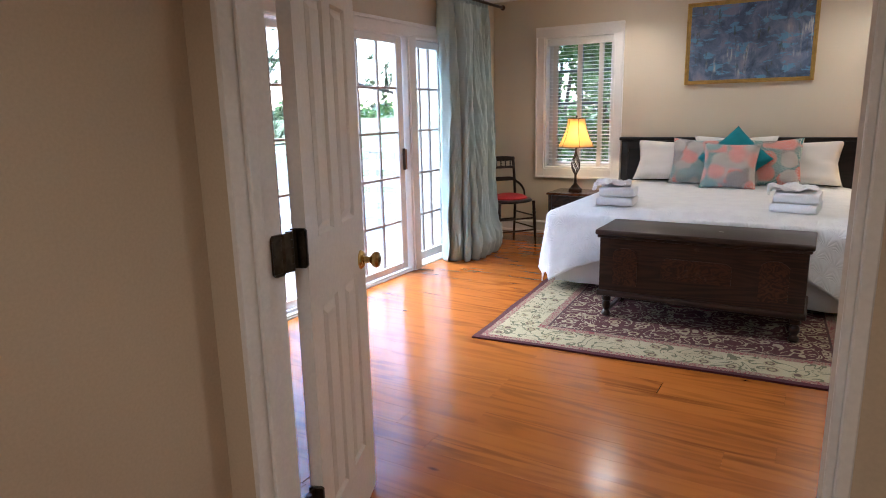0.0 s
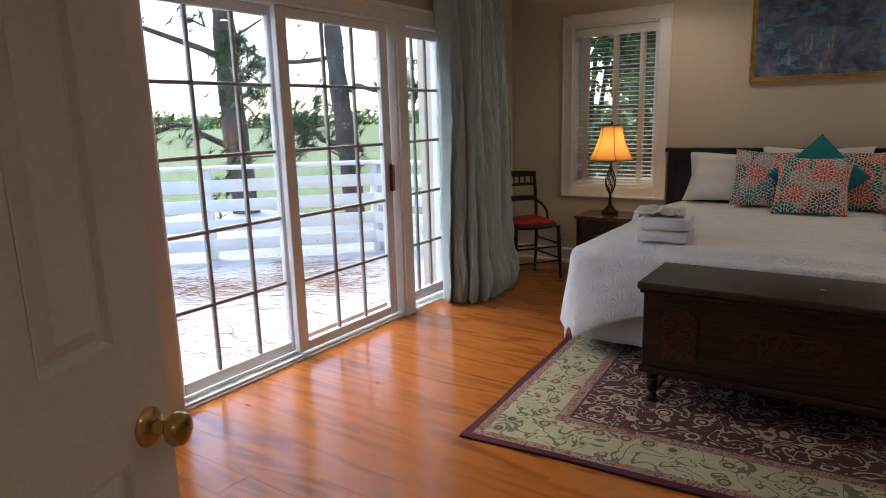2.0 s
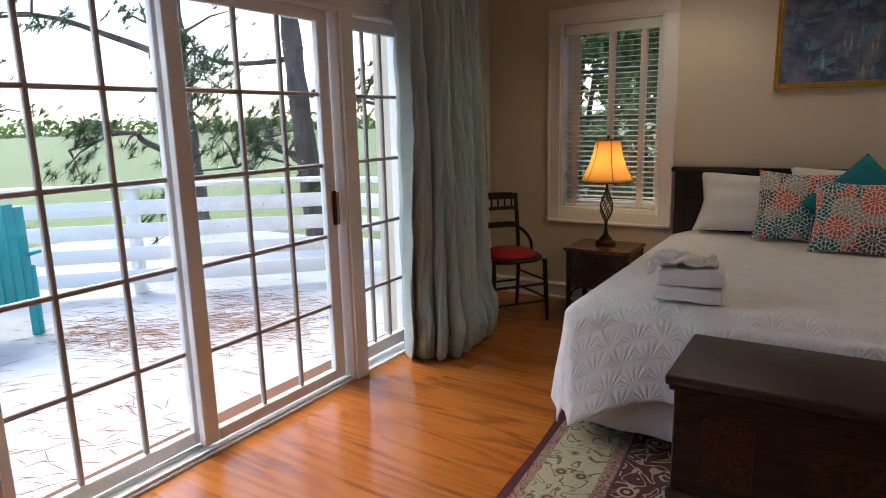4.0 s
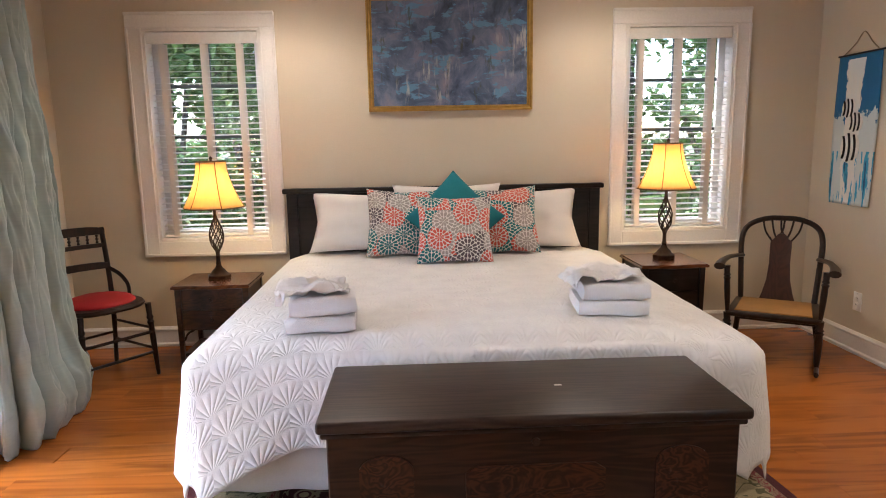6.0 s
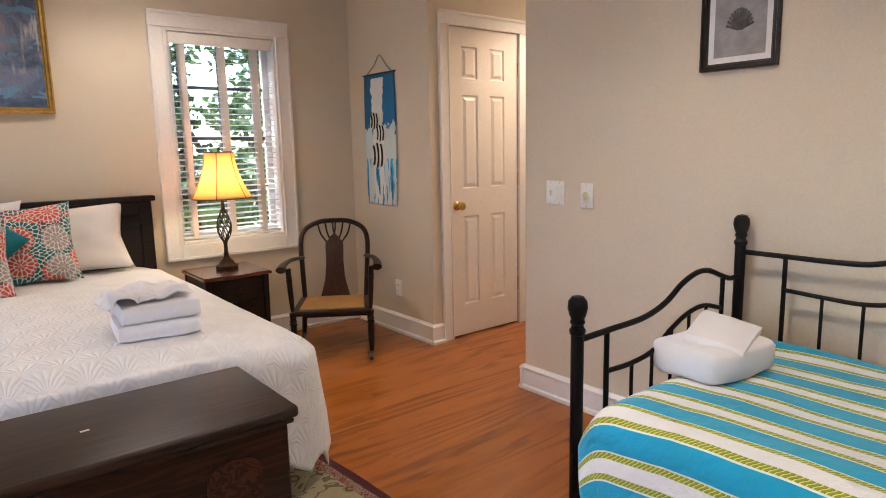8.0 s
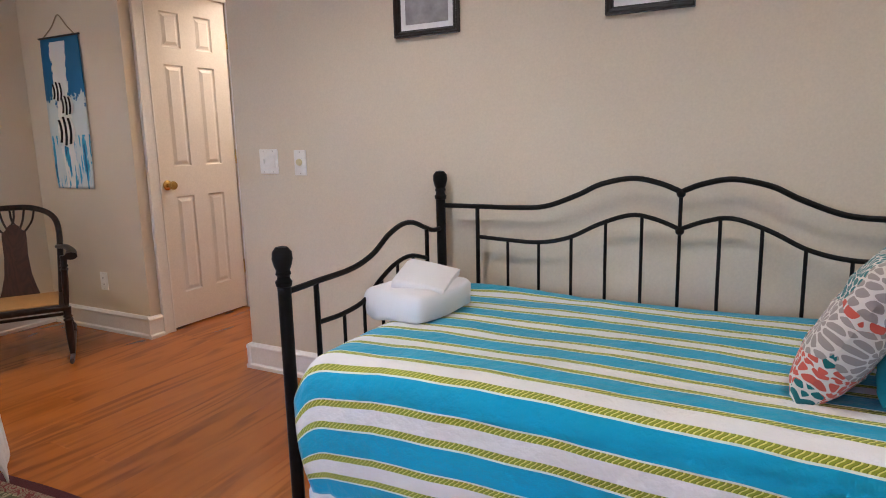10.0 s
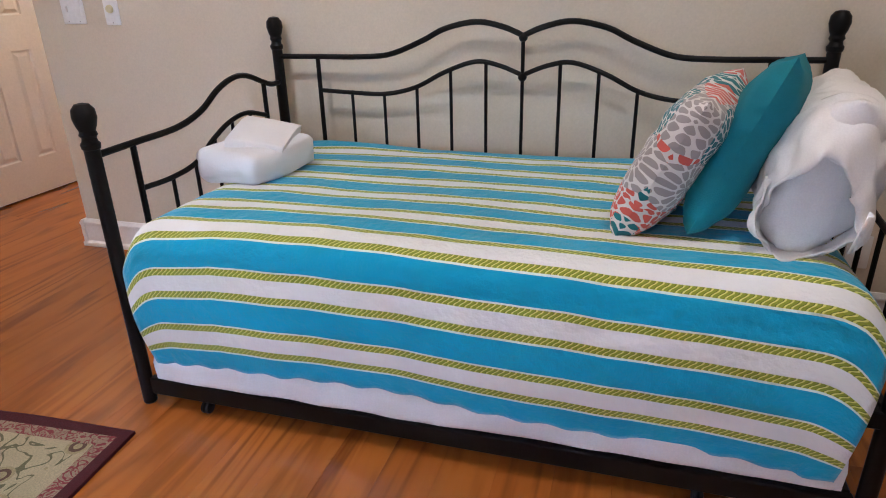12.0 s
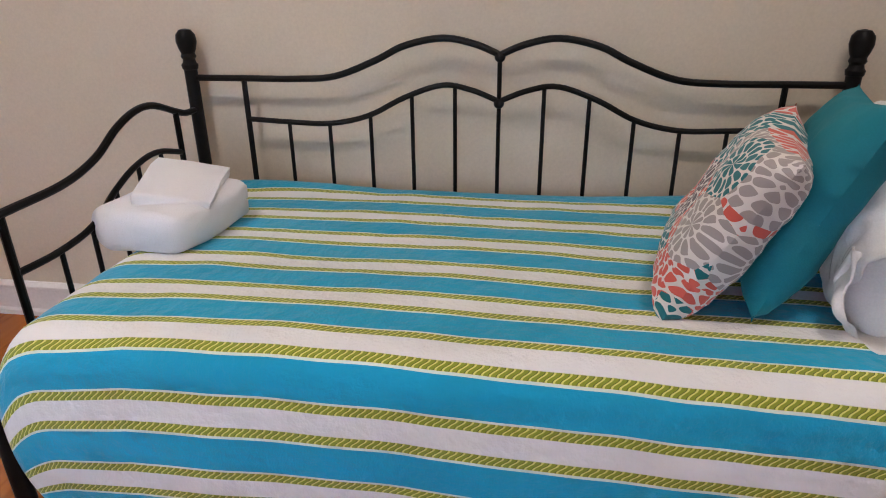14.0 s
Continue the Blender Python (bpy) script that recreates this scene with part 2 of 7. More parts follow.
def stripe_quilt():
    """Quilted cotton in turquoise and white bands edged with green rope; u runs along the stripes, v across."""
    m, n, l, b = nodes_of("striped_quilt")
    tc = n.new("ShaderNodeTexCoord")
    sep = n.new("ShaderNodeSeparateXYZ")
    l.new(tc.outputs["UV"], sep.inputs[0])
    u, w = sep.outputs[0], sep.outputs[1]
    p = calc(n, l, "MULTIPLY", calc(n, l, "FRACT", calc(n, l, "DIVIDE", w, 0.1535)), 0.1535)
    blue, white, cream, green = (0.008, 0.36, 0.58), (0.80, 0.79, 0.77), (0.74, 0.74, 0.62), (0.27, 0.32, 0.012)
    in_blue = calc(n, l, "LESS_THAN", calc(n, l, "ABSOLUTE", calc(n, l, "SUBTRACT", p, 0.0368)), 0.0338)
    in_white = calc(n, l, "LESS_THAN", calc(n, l, "ABSOLUTE", calc(n, l, "SUBTRACT", p, 0.114)), 0.0225)
    col = mix(n, l, in_blue, (0.70, 0.80, 0.72), blue)
    col = mix(n, l, in_white, col, white)
    for at in (0.0845, 0.1435):
        d = calc(n, l, "SUBTRACT", p, at)
        rope = calc(n, l, "LESS_THAN", calc(n, l, "ABSOLUTE", d), 0.0086)
        bow = calc(n, l, "MULTIPLY", calc(n, l, "SINE", calc(n, l, "MULTIPLY", d, 200.0)), 0.0075)
        twist = calc(n, l, "FRACT", calc(n, l, "DIVIDE", calc(n, l, "ADD", u, bow), 0.0132))
        gap = calc(n, l, "LESS_THAN", twist, 0.30)
        strand = mix(n, l, gap, green, (0.70, 0.68, 0.15))
        hi = calc(n, l, "LESS_THAN", calc(n, l, "ABSOLUTE", calc(n, l, "SUBTRACT", twist, 0.36)), 0.07)
        strand = mix(n, l, calc(n, l, "MULTIPLY", hi, 0.8), strand, (0.10, 0.13, 0.01))
        col = mix(n, l, calc(n, l, "LESS_THAN", calc(n, l, "ABSOLUTE", d), 0.0098), col, cream)
        col = mix(n, l, rope, col, strand)
    v = coords(n, l, (1, 1, 1), "UV")
    puck = noise_of(n, l, v, 55, 3, 0.6)
    vor = n.new("ShaderNodeTexVoronoi")
    vor.feature = "SMOOTH_F1"
    vor.inputs["Scale"].default_value = 34
    l.new(v, vor.inputs["Vector"])
    tone = noise_of(n, l, v, 5, 3)
    col = mix(n, l, 1.0, col, ramp(n, l, tone, [(0.3, (0.9, 0.9, 0.9)), (0.7, (1, 1, 1))]), "MULTIPLY")
    l.new(col, b.inputs["Base Color"])
    b.inputs["Roughness"].default_value, b.inputs["Sheen Weight"].default_value = 0.9, 0.25
    bump_to(n, l, b, calc(n, l, "ADD", calc(n, l, "MULTIPLY", vor.outputs["Distance"], 0.9), puck), 0.6, 0.008)
    return m


def matelasse():
    """White bedspread woven with rows of raised scallop shells."""
    m, n, l, b = nodes_of("matelasse")
    tc = n.new("ShaderNodeTexCoord")
    sep = n.new("ShaderNodeSeparateXYZ")
    l.new(tc.outputs["UV"], sep.inputs[0])
    su, sv = calc(n, l, "DIVIDE", sep.outputs[0], 0.105), calc(n, l, "DIVIDE", sep.outputs[1], 0.088)
    row = calc(n, l, "FLOOR", sv)
    cu = calc(n, l, "SUBTRACT", calc(n, l, "FRACT", calc(n, l, "MULTIPLY_ADD", row, 0.5, su)), 0.5)
    cv = calc(n, l, "FRACT", sv)
    ang = calc(n, l, "ARCTAN2", cu, calc(n, l, "ADD", cv, 0.12))
    rad = calc(n, l, "SQRT", calc(n, l, "ADD", calc(n, l, "MULTIPLY", cu, cu), calc(n, l, "MULTIPLY", cv, cv)))
    ribs = calc(n, l, "ABSOLUTE", calc(n, l, "SINE", calc(n, l, "MULTIPLY", ang, 11.0)))
    rim = calc(n, l, "SINE", calc(n, l, "MULTIPLY", calc(n, l, "MINIMUM", rad, 1.0), 3.14159))
    shell = calc(n, l, "MULTIPLY", ribs, rim)
    fine = noise_of(n, l, coords(n, l, (1, 1, 1), "UV"), 120, 3)
    soft = noise_of(n, l, coords(n, l, (1, 1, 1), "UV"), 9, 4)
    h = calc(n, l, "ADD", calc(n, l, "MULTIPLY", shell, 1.0), calc(n, l, "ADD", calc(n, l, "MULTIPLY", fine, 0.25), calc(n, l, "MULTIPLY", soft, 0.8)))
    col = ramp(n, l, soft, [(0.3, (0.74, 0.74, 0.74)), (0.7, (0.82, 0.82, 0.81))])
    l.new(col, b.inputs["Base Color"])
    b.inputs["Roughness"].default_value, b.inputs["Sheen Weight"].default_value = 0.85, 0.3
    bump_to(n, l, b, h, 0.5, 0.006)
    return m


def glass_mat():
    m, n, l, b = nodes_of("window_glass")
    b.inputs["Base Color"].default_value = (1, 1, 1, 1)
    b.inputs["Roughness"].default_value, b.inputs["Transmission Weight"].default_value, b.inputs["IOR"].default_value = 0.0, 1.0, 1.45
    return m


def shade_mat():
    m, n, l, b = nodes_of("shade_silk")
    t = n.new("ShaderNodeBsdfTranslucent")
    t.inputs["Color"].default_value = (0.95, 0.67, 0.32, 1)
    weave = noise_of(n, l, coords(n, l, (1, 1, 0.2)), 90, 3)
    l.new(ramp(n, l, weave, [(0.3, (0.62, 0.46, 0.24)), (0.7, (0.72, 0.55, 0.31))]), b.inputs["Base Color"])
    b.inputs["Roughness"].default_value = 0.8
    mx = n.new("ShaderNodeMixShader")
    mx.inputs[0].default_value = 0.6
    l.new(b.outputs[0], mx.inputs[1])
    l.new(t.outputs[0], mx.inputs[2])
    l.new(mx.outputs[0], n["Material Output"].inputs["Surface"])
    return m


def glow(name, color, strength):
    m, n, l, b = nodes_of(name)
    b.inputs["Emission Color"].default_value, b.inputs["Emission Strength"].default_value = (*color, 1), strength
    return m


def painting_mat():
    """Impressionist pond: slate blue and violet strokes, pale vertical streaks, green water-lily pads."""
    m, n, l, b = nodes_of("oil_painting")
    v = coords(n, l, (1, 1, 1))
    base = ramp(n, l, noise_of(n, l, v, 5, 5, 0.65, 0.6), [(0.28, (0.03, 0.05, 0.07)), (0.43, (0.085, 0.13, 0.22)), (0.56, (0.19, 0.23, 0.34)), (0.72, (0.34, 0.30, 0.36))])
    pads = noise_of(n, l, coords(n, l, (6, 1, 15)), 1.0, 4, 0.65, 0.4)
    base = mix(n, l, ramp(n, l, pads, [(0.54, (0, 0, 0)), (0.60, (1, 1, 1))]), base, (0.15, 0.33, 0.52))
    fall = noise_of(n, l, coords(n, l, (28, 1, 5)), 1.0, 4, 0.6)
    where = noise_of(n, l, v, 3.2, 2)
    light = calc(n, l, "MULTIPLY", ramp(n, l, fall, [(0.54, (0, 0, 0)), (0.64, (1, 1, 1))]), ramp(n, l, where, [(0.52, (0, 0, 0)), (0.64, (1, 1, 1))]))
    base = mix(n, l, light, base, (0.55, 0.56, 0.55))
    olive = ramp(n, l, noise_of(n, l, coords(n, l, (20, 1, 6)), 1.1, 4, 0.6), [(0.6, (0, 0, 0)), (0.68, (0.7, 0.7, 0.7))])
    base = mix(n, l, olive, base, (0.07, 0.09, 0.05))
    l.new(mix(n, l, 1.0, base, (0.80, 0.80, 0.82), "MULTIPLY"), b.inputs["Base Color"])
    b.inputs["Roughness"].default_value = 0.5
    bump_to(n, l, b, calc(n, l, "ADD", fall, noise_of(n, l, v, 60, 3)), 0.4, 0.004)
    return m


def leaf_mat(name, dark, light):
    m, n, l, b = nodes_of(name)
    g = n.new("ShaderNodeNewGeometry")
    col = ramp(n, l, g.outputs["Random Per Island"], [(0.0, dark), (1.0, light)])
    l.new(col, b.inputs["Base Color"])
    b.inputs["Roughness"].default_value = 0.6
    t = n.new("ShaderNodeBsdfTranslucent")
    l.new(col, t.inputs["Color"])
    mx = n.new("ShaderNodeMixShader")
    mx.inputs[0].default_value = 0.35
    l.new(b.outputs[0], mx.inputs[1])
    l.new(t.outputs[0], mx.inputs[2])
    l.new(mx.outputs[0], n["Material Output"].inputs["Surface"])
    return m


def silk_mat():
    m, n, l, b = nodes_of("dupioni_silk")
    slub = noise_of(n, l, coords(n, l, (4, 4, 120)), 1.0, 4, 0.6)
    tone = noise_of(n, l, coords(n, l), 2.0, 3)
    col = mix(n, l, slub, (0.33, 0.42, 0.40), (0.42, 0.51, 0.49))
    col = mix(n, l, 1.0, col, ramp(n, l, tone, [(0.3, (0.85, 0.86, 0.86)), (0.7, (1, 1, 1))]), "MULTIPLY")
    l.new(col, b.inputs["Base Color"])
    b.inputs["Roughness"].default_value, b.inputs["Sheen Weight"].default_value = 0.32, 0.05
    bump_to(n, l, b, slub, 0.08, 0.001)
    return m


WALL = plain("wall_paint", (0.63, 0.55, 0.425), 0.62, var=0.03, scale=1.2, fine=140, relief=0.12, dist=0.0015)
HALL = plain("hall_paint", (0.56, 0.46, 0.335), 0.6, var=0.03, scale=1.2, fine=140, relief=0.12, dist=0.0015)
CEIL = plain("ceiling_paint", (0.78, 0.76, 0.72), 0.8, var=0.02, scale=1.0, fine=120, relief=0.12)
TRIM = plain("trim_paint", (0.79, 0.77, 0.74), 0.32, var=0.03, scale=4, fine=90, relief=0.06, dist=0.001)
DOORP = plain("door_paint", (0.76, 0.71, 0.65), 0.34, var=0.03, scale=3, fine=90, relief=0.08, dist=0.001)
VINYL = plain("frame_paint", (0.80, 0.80, 0.80), 0.3, var=0.03, scale=4, fine=90, relief=0.05, dist=0.001)
# bars stand against daylight; their backlit shade is put into this taupe
SHADED_MUNTIN = plain("backlit_glazing_bar", (0.40, 0.36, 0.335), 0.4, var=0.06, scale=6, fine=90, relief=0.05, dist=0.001)
SASH = plain("window_sash_paint", (0.10, 0.12, 0.12), 0.4)
SLAT = plain("blind_slat", (0.80, 0.79, 0.76), 0.4, var=0.02, relief=0.04)
TAPE = plain("blind_tape", (0.74, 0.68, 0.62), 0.9, fine=200, relief=0.2)
PINE = floor_wood()
SUB = plain("subfloor", (0.12, 0.05, 0.02), 0.8)
CHESTW = wood("old_walnut_veneer", (0.012, 0.0055, 0.0038), (0.042, 0.018, 0.010), 0.40, (1, 12, 12), coat=0.08)
CHESTT = wood("worn_chest_top", (0.022, 0.012, 0.0085), (0.05, 0.029, 0.021), 0.42, (1, 16, 16), coat=0.04)
CARVE = wood("burl_panel", (0.016, 0.006, 0.0035), (0.075, 0.026, 0.011), 0.4, (5, 5, 9), rings=2.0)
WALNUT = wood("nightstand_walnut", (0.018, 0.008, 0.005), (0.065, 0.026, 0.013), 0.36, (3, 14, 14), coat=0.3)
WALTOP = wood("nightstand_top", (0.07, 0.022, 0.009), (0.17, 0.060, 0.023), 0.25, (2, 14, 14), coat=0.5)
ESPRESSO = wood("espresso_stain", (0.006, 0.004, 0.0035), (0.014, 0.009, 0.0075), 0.4, (1, 10, 10), coat=0.05)
CHAIRW = wood("dark_chair_wood", (0.009, 0.005, 0.004), (0.026, 0.012, 0.008), 0.36, (10, 10, 2), coat=0.1)
SPLATW = wood("mahogany_splat", (0.028, 0.009, 0.006), (0.06, 0.02, 0.012), 0.33, (12, 12, 2), coat=0.3)
RED = plain("red_velvet", (0.30, 0.008, 0.012), 0.8, var=0.15, scale=9, fine=300, relief=0.3)
CANE = plain("woven_cane", (0.36, 0.19, 0.06), 0.55, var=0.15, scale=14, fine=160, relief=0.5)
BRASS = plain("aged_brass", (0.62, 0.42, 0.14), 0.24, metal=1.0, var=0.2, scale=20, relief=0.05)
BRONZE = plain("dark_bronze", (0.055, 0.035, 0.025), 0.42, metal=0.7, var=0.3, scale=14, relief=0.15)
HINGEM = plain("blackened_hinge", (0.07, 0.055, 0.04), 0.35, metal=0.9, var=0.4, scale=30, relief=0.1)
IRON = plain("black_iron", (0.006, 0.0055, 0.006), 0.45, metal=0.0, var=0.2, scale=12, fine=200, relief=0.12, spec=0.16)
STEEL = plain("steel_screw", (0.5, 0.48, 0.45), 0.3, metal=1.0)
SPREAD = matelasse()
SKIRT = plain("white_bed_skirt", (0.72, 0.71, 0.70), 0.9, fine=220, relief=0.2)
PILLOW = plain("white_pillowcase", (0.78, 0.75, 0.72), 0.85, var=0.03, scale=5, fine=260, relief=0.2)
TOWEL = plain("white_terry", (0.84, 0.84, 0.86), 0.95, var=0.03, scale=7, fine=380, relief=0.7, dist=0.004)
TEAL = plain("teal_cotton", (0.010, 0.19, 0.24), 0.85, var=0.1, scale=8, fine=300, relief=0.25)
BLOOM = bloom_cloth("chrysanthemum_print", 6.6, "UV")
QUILT = stripe_quilt()
SILK = silk_mat()
GLASS = glass_mat()
SHADE = shade_mat()
SHADETRIM = plain("shade_braid", (0.16, 0.085, 0.03), 0.8)
BULB = glow("warm_bulb", (1.0, 0.72, 0.35), 8.0)
GILT = plain("gilt_frame", (0.47, 0.29, 0.075), 0.36, metal=0.55, var=0.2, scale=25, fine=120, relief=0.3)
OIL = painting_mat()
PLATE = plain("plastic_plate", (0.80, 0.79, 0.75), 0.3, var=0.02, relief=0.0)
KNOBY = plain("almond_dimmer", (0.66, 0.60, 0.36), 0.35, relief=0.0)
BLACKF = plain("black_frame", (0.022, 0.018, 0.016), 0.35, relief=0.1)
MATW = plain("photo_mount", (0.52, 0.50, 0.49), 0.7, relief=0.05)

# ---- building kit ----
def shade_smooth(me, angle=35):
    for p in me.polygons:
        p.use_smooth = True
    me.set_sharp_from_angle(angle=radians(angle))


def link(name, bm, material, smooth=35):
    me = bpy.data.meshes.new(name)
    bm.to_mesh(me)
    bm.free()
    if smooth:
        shade_smooth(me, smooth)
    me.materials.append(material)
    return new(name, me)


def thing(name, base, label, category, group=""):
    """An empty at the base of a thing, which carries its parts."""
    ob = new(name)
    ob.empty_display_size = 0.05
    ob.location = base
    return tagged(ob, label, category, group)


def origin(ob):
    return Vector(ob.location) + (origin(ob.parent) if ob.parent else Vector())


def part(name, bm, material, parent, label="", smooth=35):
    """A bmesh in world metres, linked as one mesh under its thing."""
    bmesh.ops.translate(bm, verts=bm.verts, vec=-origin(parent))
    ob = link(name, bm, material, smooth)
    ob.parent = parent
    return tagged(ob, label)


def solo(name, bm, material, label="", category="", group="", kind="", smooth=35):
    return tagged(link(name, bm, material, smooth), label, category, group, kind)


def box(x0, x1, y0, y1, z0, z1, bevel=0.0, bm=None, seg=1):
    bm = bm or bmesh.new()
    m = Matrix.Translation(((x0 + x1) / 2, (y0 + y1) / 2, (z0 + z1) / 2)) @ Matrix.Diagonal((abs(x1 - x0), abs(y1 - y0), abs(z1 - z0), 1))
    made = bmesh.ops.create_cube(bm, size=1, matrix=m)["verts"]
    if bevel:
        edges = list({e for v in made for e in v.link_edges})
        bmesh.ops.bevel(bm, geom=edges, offset=bevel, segments=seg, affect="EDGES", profile=0.5)
    return bm


def lathe(cx, cy, profile, n=20, bm=None, m=None):
    """A turned piece: profile of (radius, z)."""
    bm = bm or bmesh.new()
    rings = []
    for r, z in profile:
        ring = []
        for i in range(n):
            a = 2 * math.pi * i / n
            p = Vector((cx + r * math.cos(a), cy + r * math.sin(a), z))
            ring.append(bm.verts.new(m @ p if m else p))
        rings.append(ring)
    for a, b in zip(rings, rings[1:]):
        for i in range(n):
            bm.faces.new((a[i], a[(i + 1) % n], b[(i + 1) % n], b[i]))
    bm.faces.new(rings[0][::-1])
    bm.faces.new(rings[-1])
    return bm


def sweep(points, radius, n=8, bm=None, flat=1.0):
    """A bar bent along points; radius a number or one for each point."""
    bm = bm or bmesh.new()
    pts = [Vector(p) for p in points]
    rings, side = [], None
    for i, p in enumerate(pts):
        t = (pts[min(i + 1, len(pts) - 1)] - pts[max(i - 1, 0)]).normalized()
        ref = side if side is not None else (Vector((0, 0, 1)) if abs(t.z) < 0.9 else Vector((1, 0, 0)))
        u = (ref - t * ref.dot(t)).normalized()
        side = u
        w = t.cross(u)
        r = radius[i] if isinstance(radius, (list, tuple)) else radius
        rings.append([bm.verts.new(p + u * (r * math.cos(2 * math.pi * k / n)) + w * (r * flat * math.sin(2 * math.pi * k / n))) for k in range(n)])
    for a, b in zip(rings, rings[1:]):
        for k in range(n):
            bm.faces.new((a[k], a[(k + 1) % n], b[(k + 1) % n], b[k]))
    bm.faces.new(rings[0][::-1])
    bm.faces.new(rings[-1])
    bmesh.ops.recalc_face_normals(bm, faces=bm.faces)
    return bm


def smooth_line(pts, n=6):
    """Points on a Catmull-Rom line through pts."""
    p = [Vector(q) for q in pts]
    p = [p[0] * 2 - p[1]] + p + [p[-1] * 2 - p[-2]]
    out = []
    for i in range(1, len(p) - 2):
        for k in range(n):
            t = k / n
            out.append(0.5 * (2 * p[i] + (p[i + 1] - p[i - 1]) * t + (2 * p[i - 1] - 5 * p[i] + 4 * p[i + 1] - p[i + 2]) * t * t + (3 * p[i] - p[i - 1] - 3 * p[i + 1] + p[i + 2]) * t ** 3))
    return out + [p[-2]]


def grid(nu, nv, place, uv=None, bm=None):
    """A sheet of nu x nv cells; place(i/nu, j/nv) gives each corner, uv its texture place in metres."""
    bm = bm or bmesh.new()
    v = [[bm.verts.new(place(i / nu, j / nv)) for j in range(nv + 1)] for i in range(nu + 1)]
    lay = bm.loops.layers.uv.verify() if uv else None
    for i in range(nu):
        for j in range(nv):
            ids = ((i, j), (i + 1, j), (i + 1, j + 1), (i, j + 1))
            f = bm.faces.new([v[a][b] for a, b in ids])
            if uv:
                for loop, (a, b) in zip(f.loops, ids):
                    loop[lay].uv = uv(a / nu, b / nv)
    return bm


def thicken(ob, t=0.004, offset=-1):
    m = ob.modifiers.new("thickness", "SOLIDIFY")
    m.thickness, m.offset = t, offset
    return ob


def pillow(w, h, d, m, seed=0, n=22, pinch=0.09, slump=0.0):
    """A stuffed cushion: w across, h high, d thick, its corners drawn out; local x across, z up, y through."""
    bm = bmesh.new()
    off = Vector((seed * 3.1, seed * 1.7, 0))

    def at(side):
        def place(a, b):
            x, z = 2 * a - 1, 2 * b - 1
            k = 1 - pinch * (1 - x * x) * 0.0
            ex, ez = 1 - pinch * (1 - abs(z)) ** 0.7 * abs(x) ** 3, 1 - pinch * (1 - abs(x)) ** 0.7 * abs(z) ** 3
            fat = max(0.0, (1 - x ** 4) * (1 - z ** 4)) ** 0.5
            ripple = 0.10 * noise.noise(Vector((x * 2.2, z * 2.2, seed)) + off) + 0.05 * noise.noise(Vector((x * 6, z * 6, seed + side)) + off)
            y = side * d / 2 * fat * (1 + ripple * 1.6)
            zz = z * ez * k
            return m @ Vector((x * ex * w / 2, y + slump * (zz + 1) ** 2 * 0.25, zz * h / 2 + 0.012 * h * ripple * 8 * (1 - abs(z))))
        return place
    cloth = lambda a, b: ((a + seed * 0.37) * w, (b + seed * 0.61) * h)  # noqa: E731
    grid(n, n, at(-1), cloth, bm)
    grid(n, n, at(1), cloth, bm)
    bmesh.ops.remove_doubles(bm, verts=bm.verts, dist=0.0004)
    bmesh.ops.recalc_face_normals(bm, faces=bm.faces)
    return bm


def leaf_cloud(name, material, centres, count, size, label, category, parent=None, seed=1, slim=0.45, kind="stuff"):
    """Many small folded leaves scattered round centres (x, y, z, radius)."""
    rnd = random.Random(seed)
    verts, faces = [], []
    for _ in range(count):
        x, y, z, r = centres[rnd.randrange(len(centres))]
        d = Vector((rnd.gauss(0, 1), rnd.gauss(0, 1), rnd.gauss(0, 0.8)))
        p = Vector((x, y, z)) + d.normalized() * r * rnd.random() ** 0.45
        t = Vector((rnd.uniform(-1, 1), rnd.uniform(-1, 1), rnd.uniform(-0.8, 0.6))).normalized()
        s = t.cross(Vector((rnd.uniform(-1, 1), rnd.uniform(-1, 1), rnd.uniform(-1, 1)))).normalized()
        k = size * rnd.uniform(0.6, 1.4)
        b = len(verts)
        nrm = t.cross(s) * k * 0.18
        verts += [p - t * k, p + s * k * slim + nrm, p + t * k, p - s * k * slim + nrm]
        faces += [(b, b + 1, b + 2), (b, b + 2, b + 3)]
    me = bpy.data.meshes.new(name)
    me.from_pydata([tuple(v) for v in verts], [], faces)
    me.materials.append(material)
    ob = new(name, me)
    if parent:
        ob.parent = parent
        ob.matrix_parent_inverse = Matrix.Translation(-origin(parent))
        return tagged(ob, label)
    return tagged(ob, label, category, kind=kind)

# ---- the shell of the room ----
CEILING = 2.42


def wall(name, boxes, label, material=WALL):
    bm = bmesh.new()
    for b in boxes:
        box(*b, bm=bm)
    return solo(name, bm, material, label, "wall", kind="structure", smooth=0)


W1, W2 = (-2.285, -1.565, 0.70, 2.03), (0.757, 1.467, 0.70, 2.03)
Yn = 7.45
wall("wall_north", [(-3.0, W1[0], Yn, Yn + 0.16, 0, CEILING), (W1[1], W2[0], Yn, Yn + 0.16, 0, CEILING), (W2[1], 2.2, Yn, Yn + 0.16, 0, CEILING),
                    (W1[0], W1[1], Yn, Yn + 0.16, 0, W1[2]), (W1[0], W1[1], Yn, Yn + 0.16, W1[3], CEILING),
                    (W2[0], W2[1], Yn, Yn + 0.16, 0, W2[2]), (W2[0], W2[1], Yn, Yn + 0.16, W2[3], CEILING)], "beige painted plaster wall behind the bed")
WW = (3.02, 3.52, 0.09, 1.90)
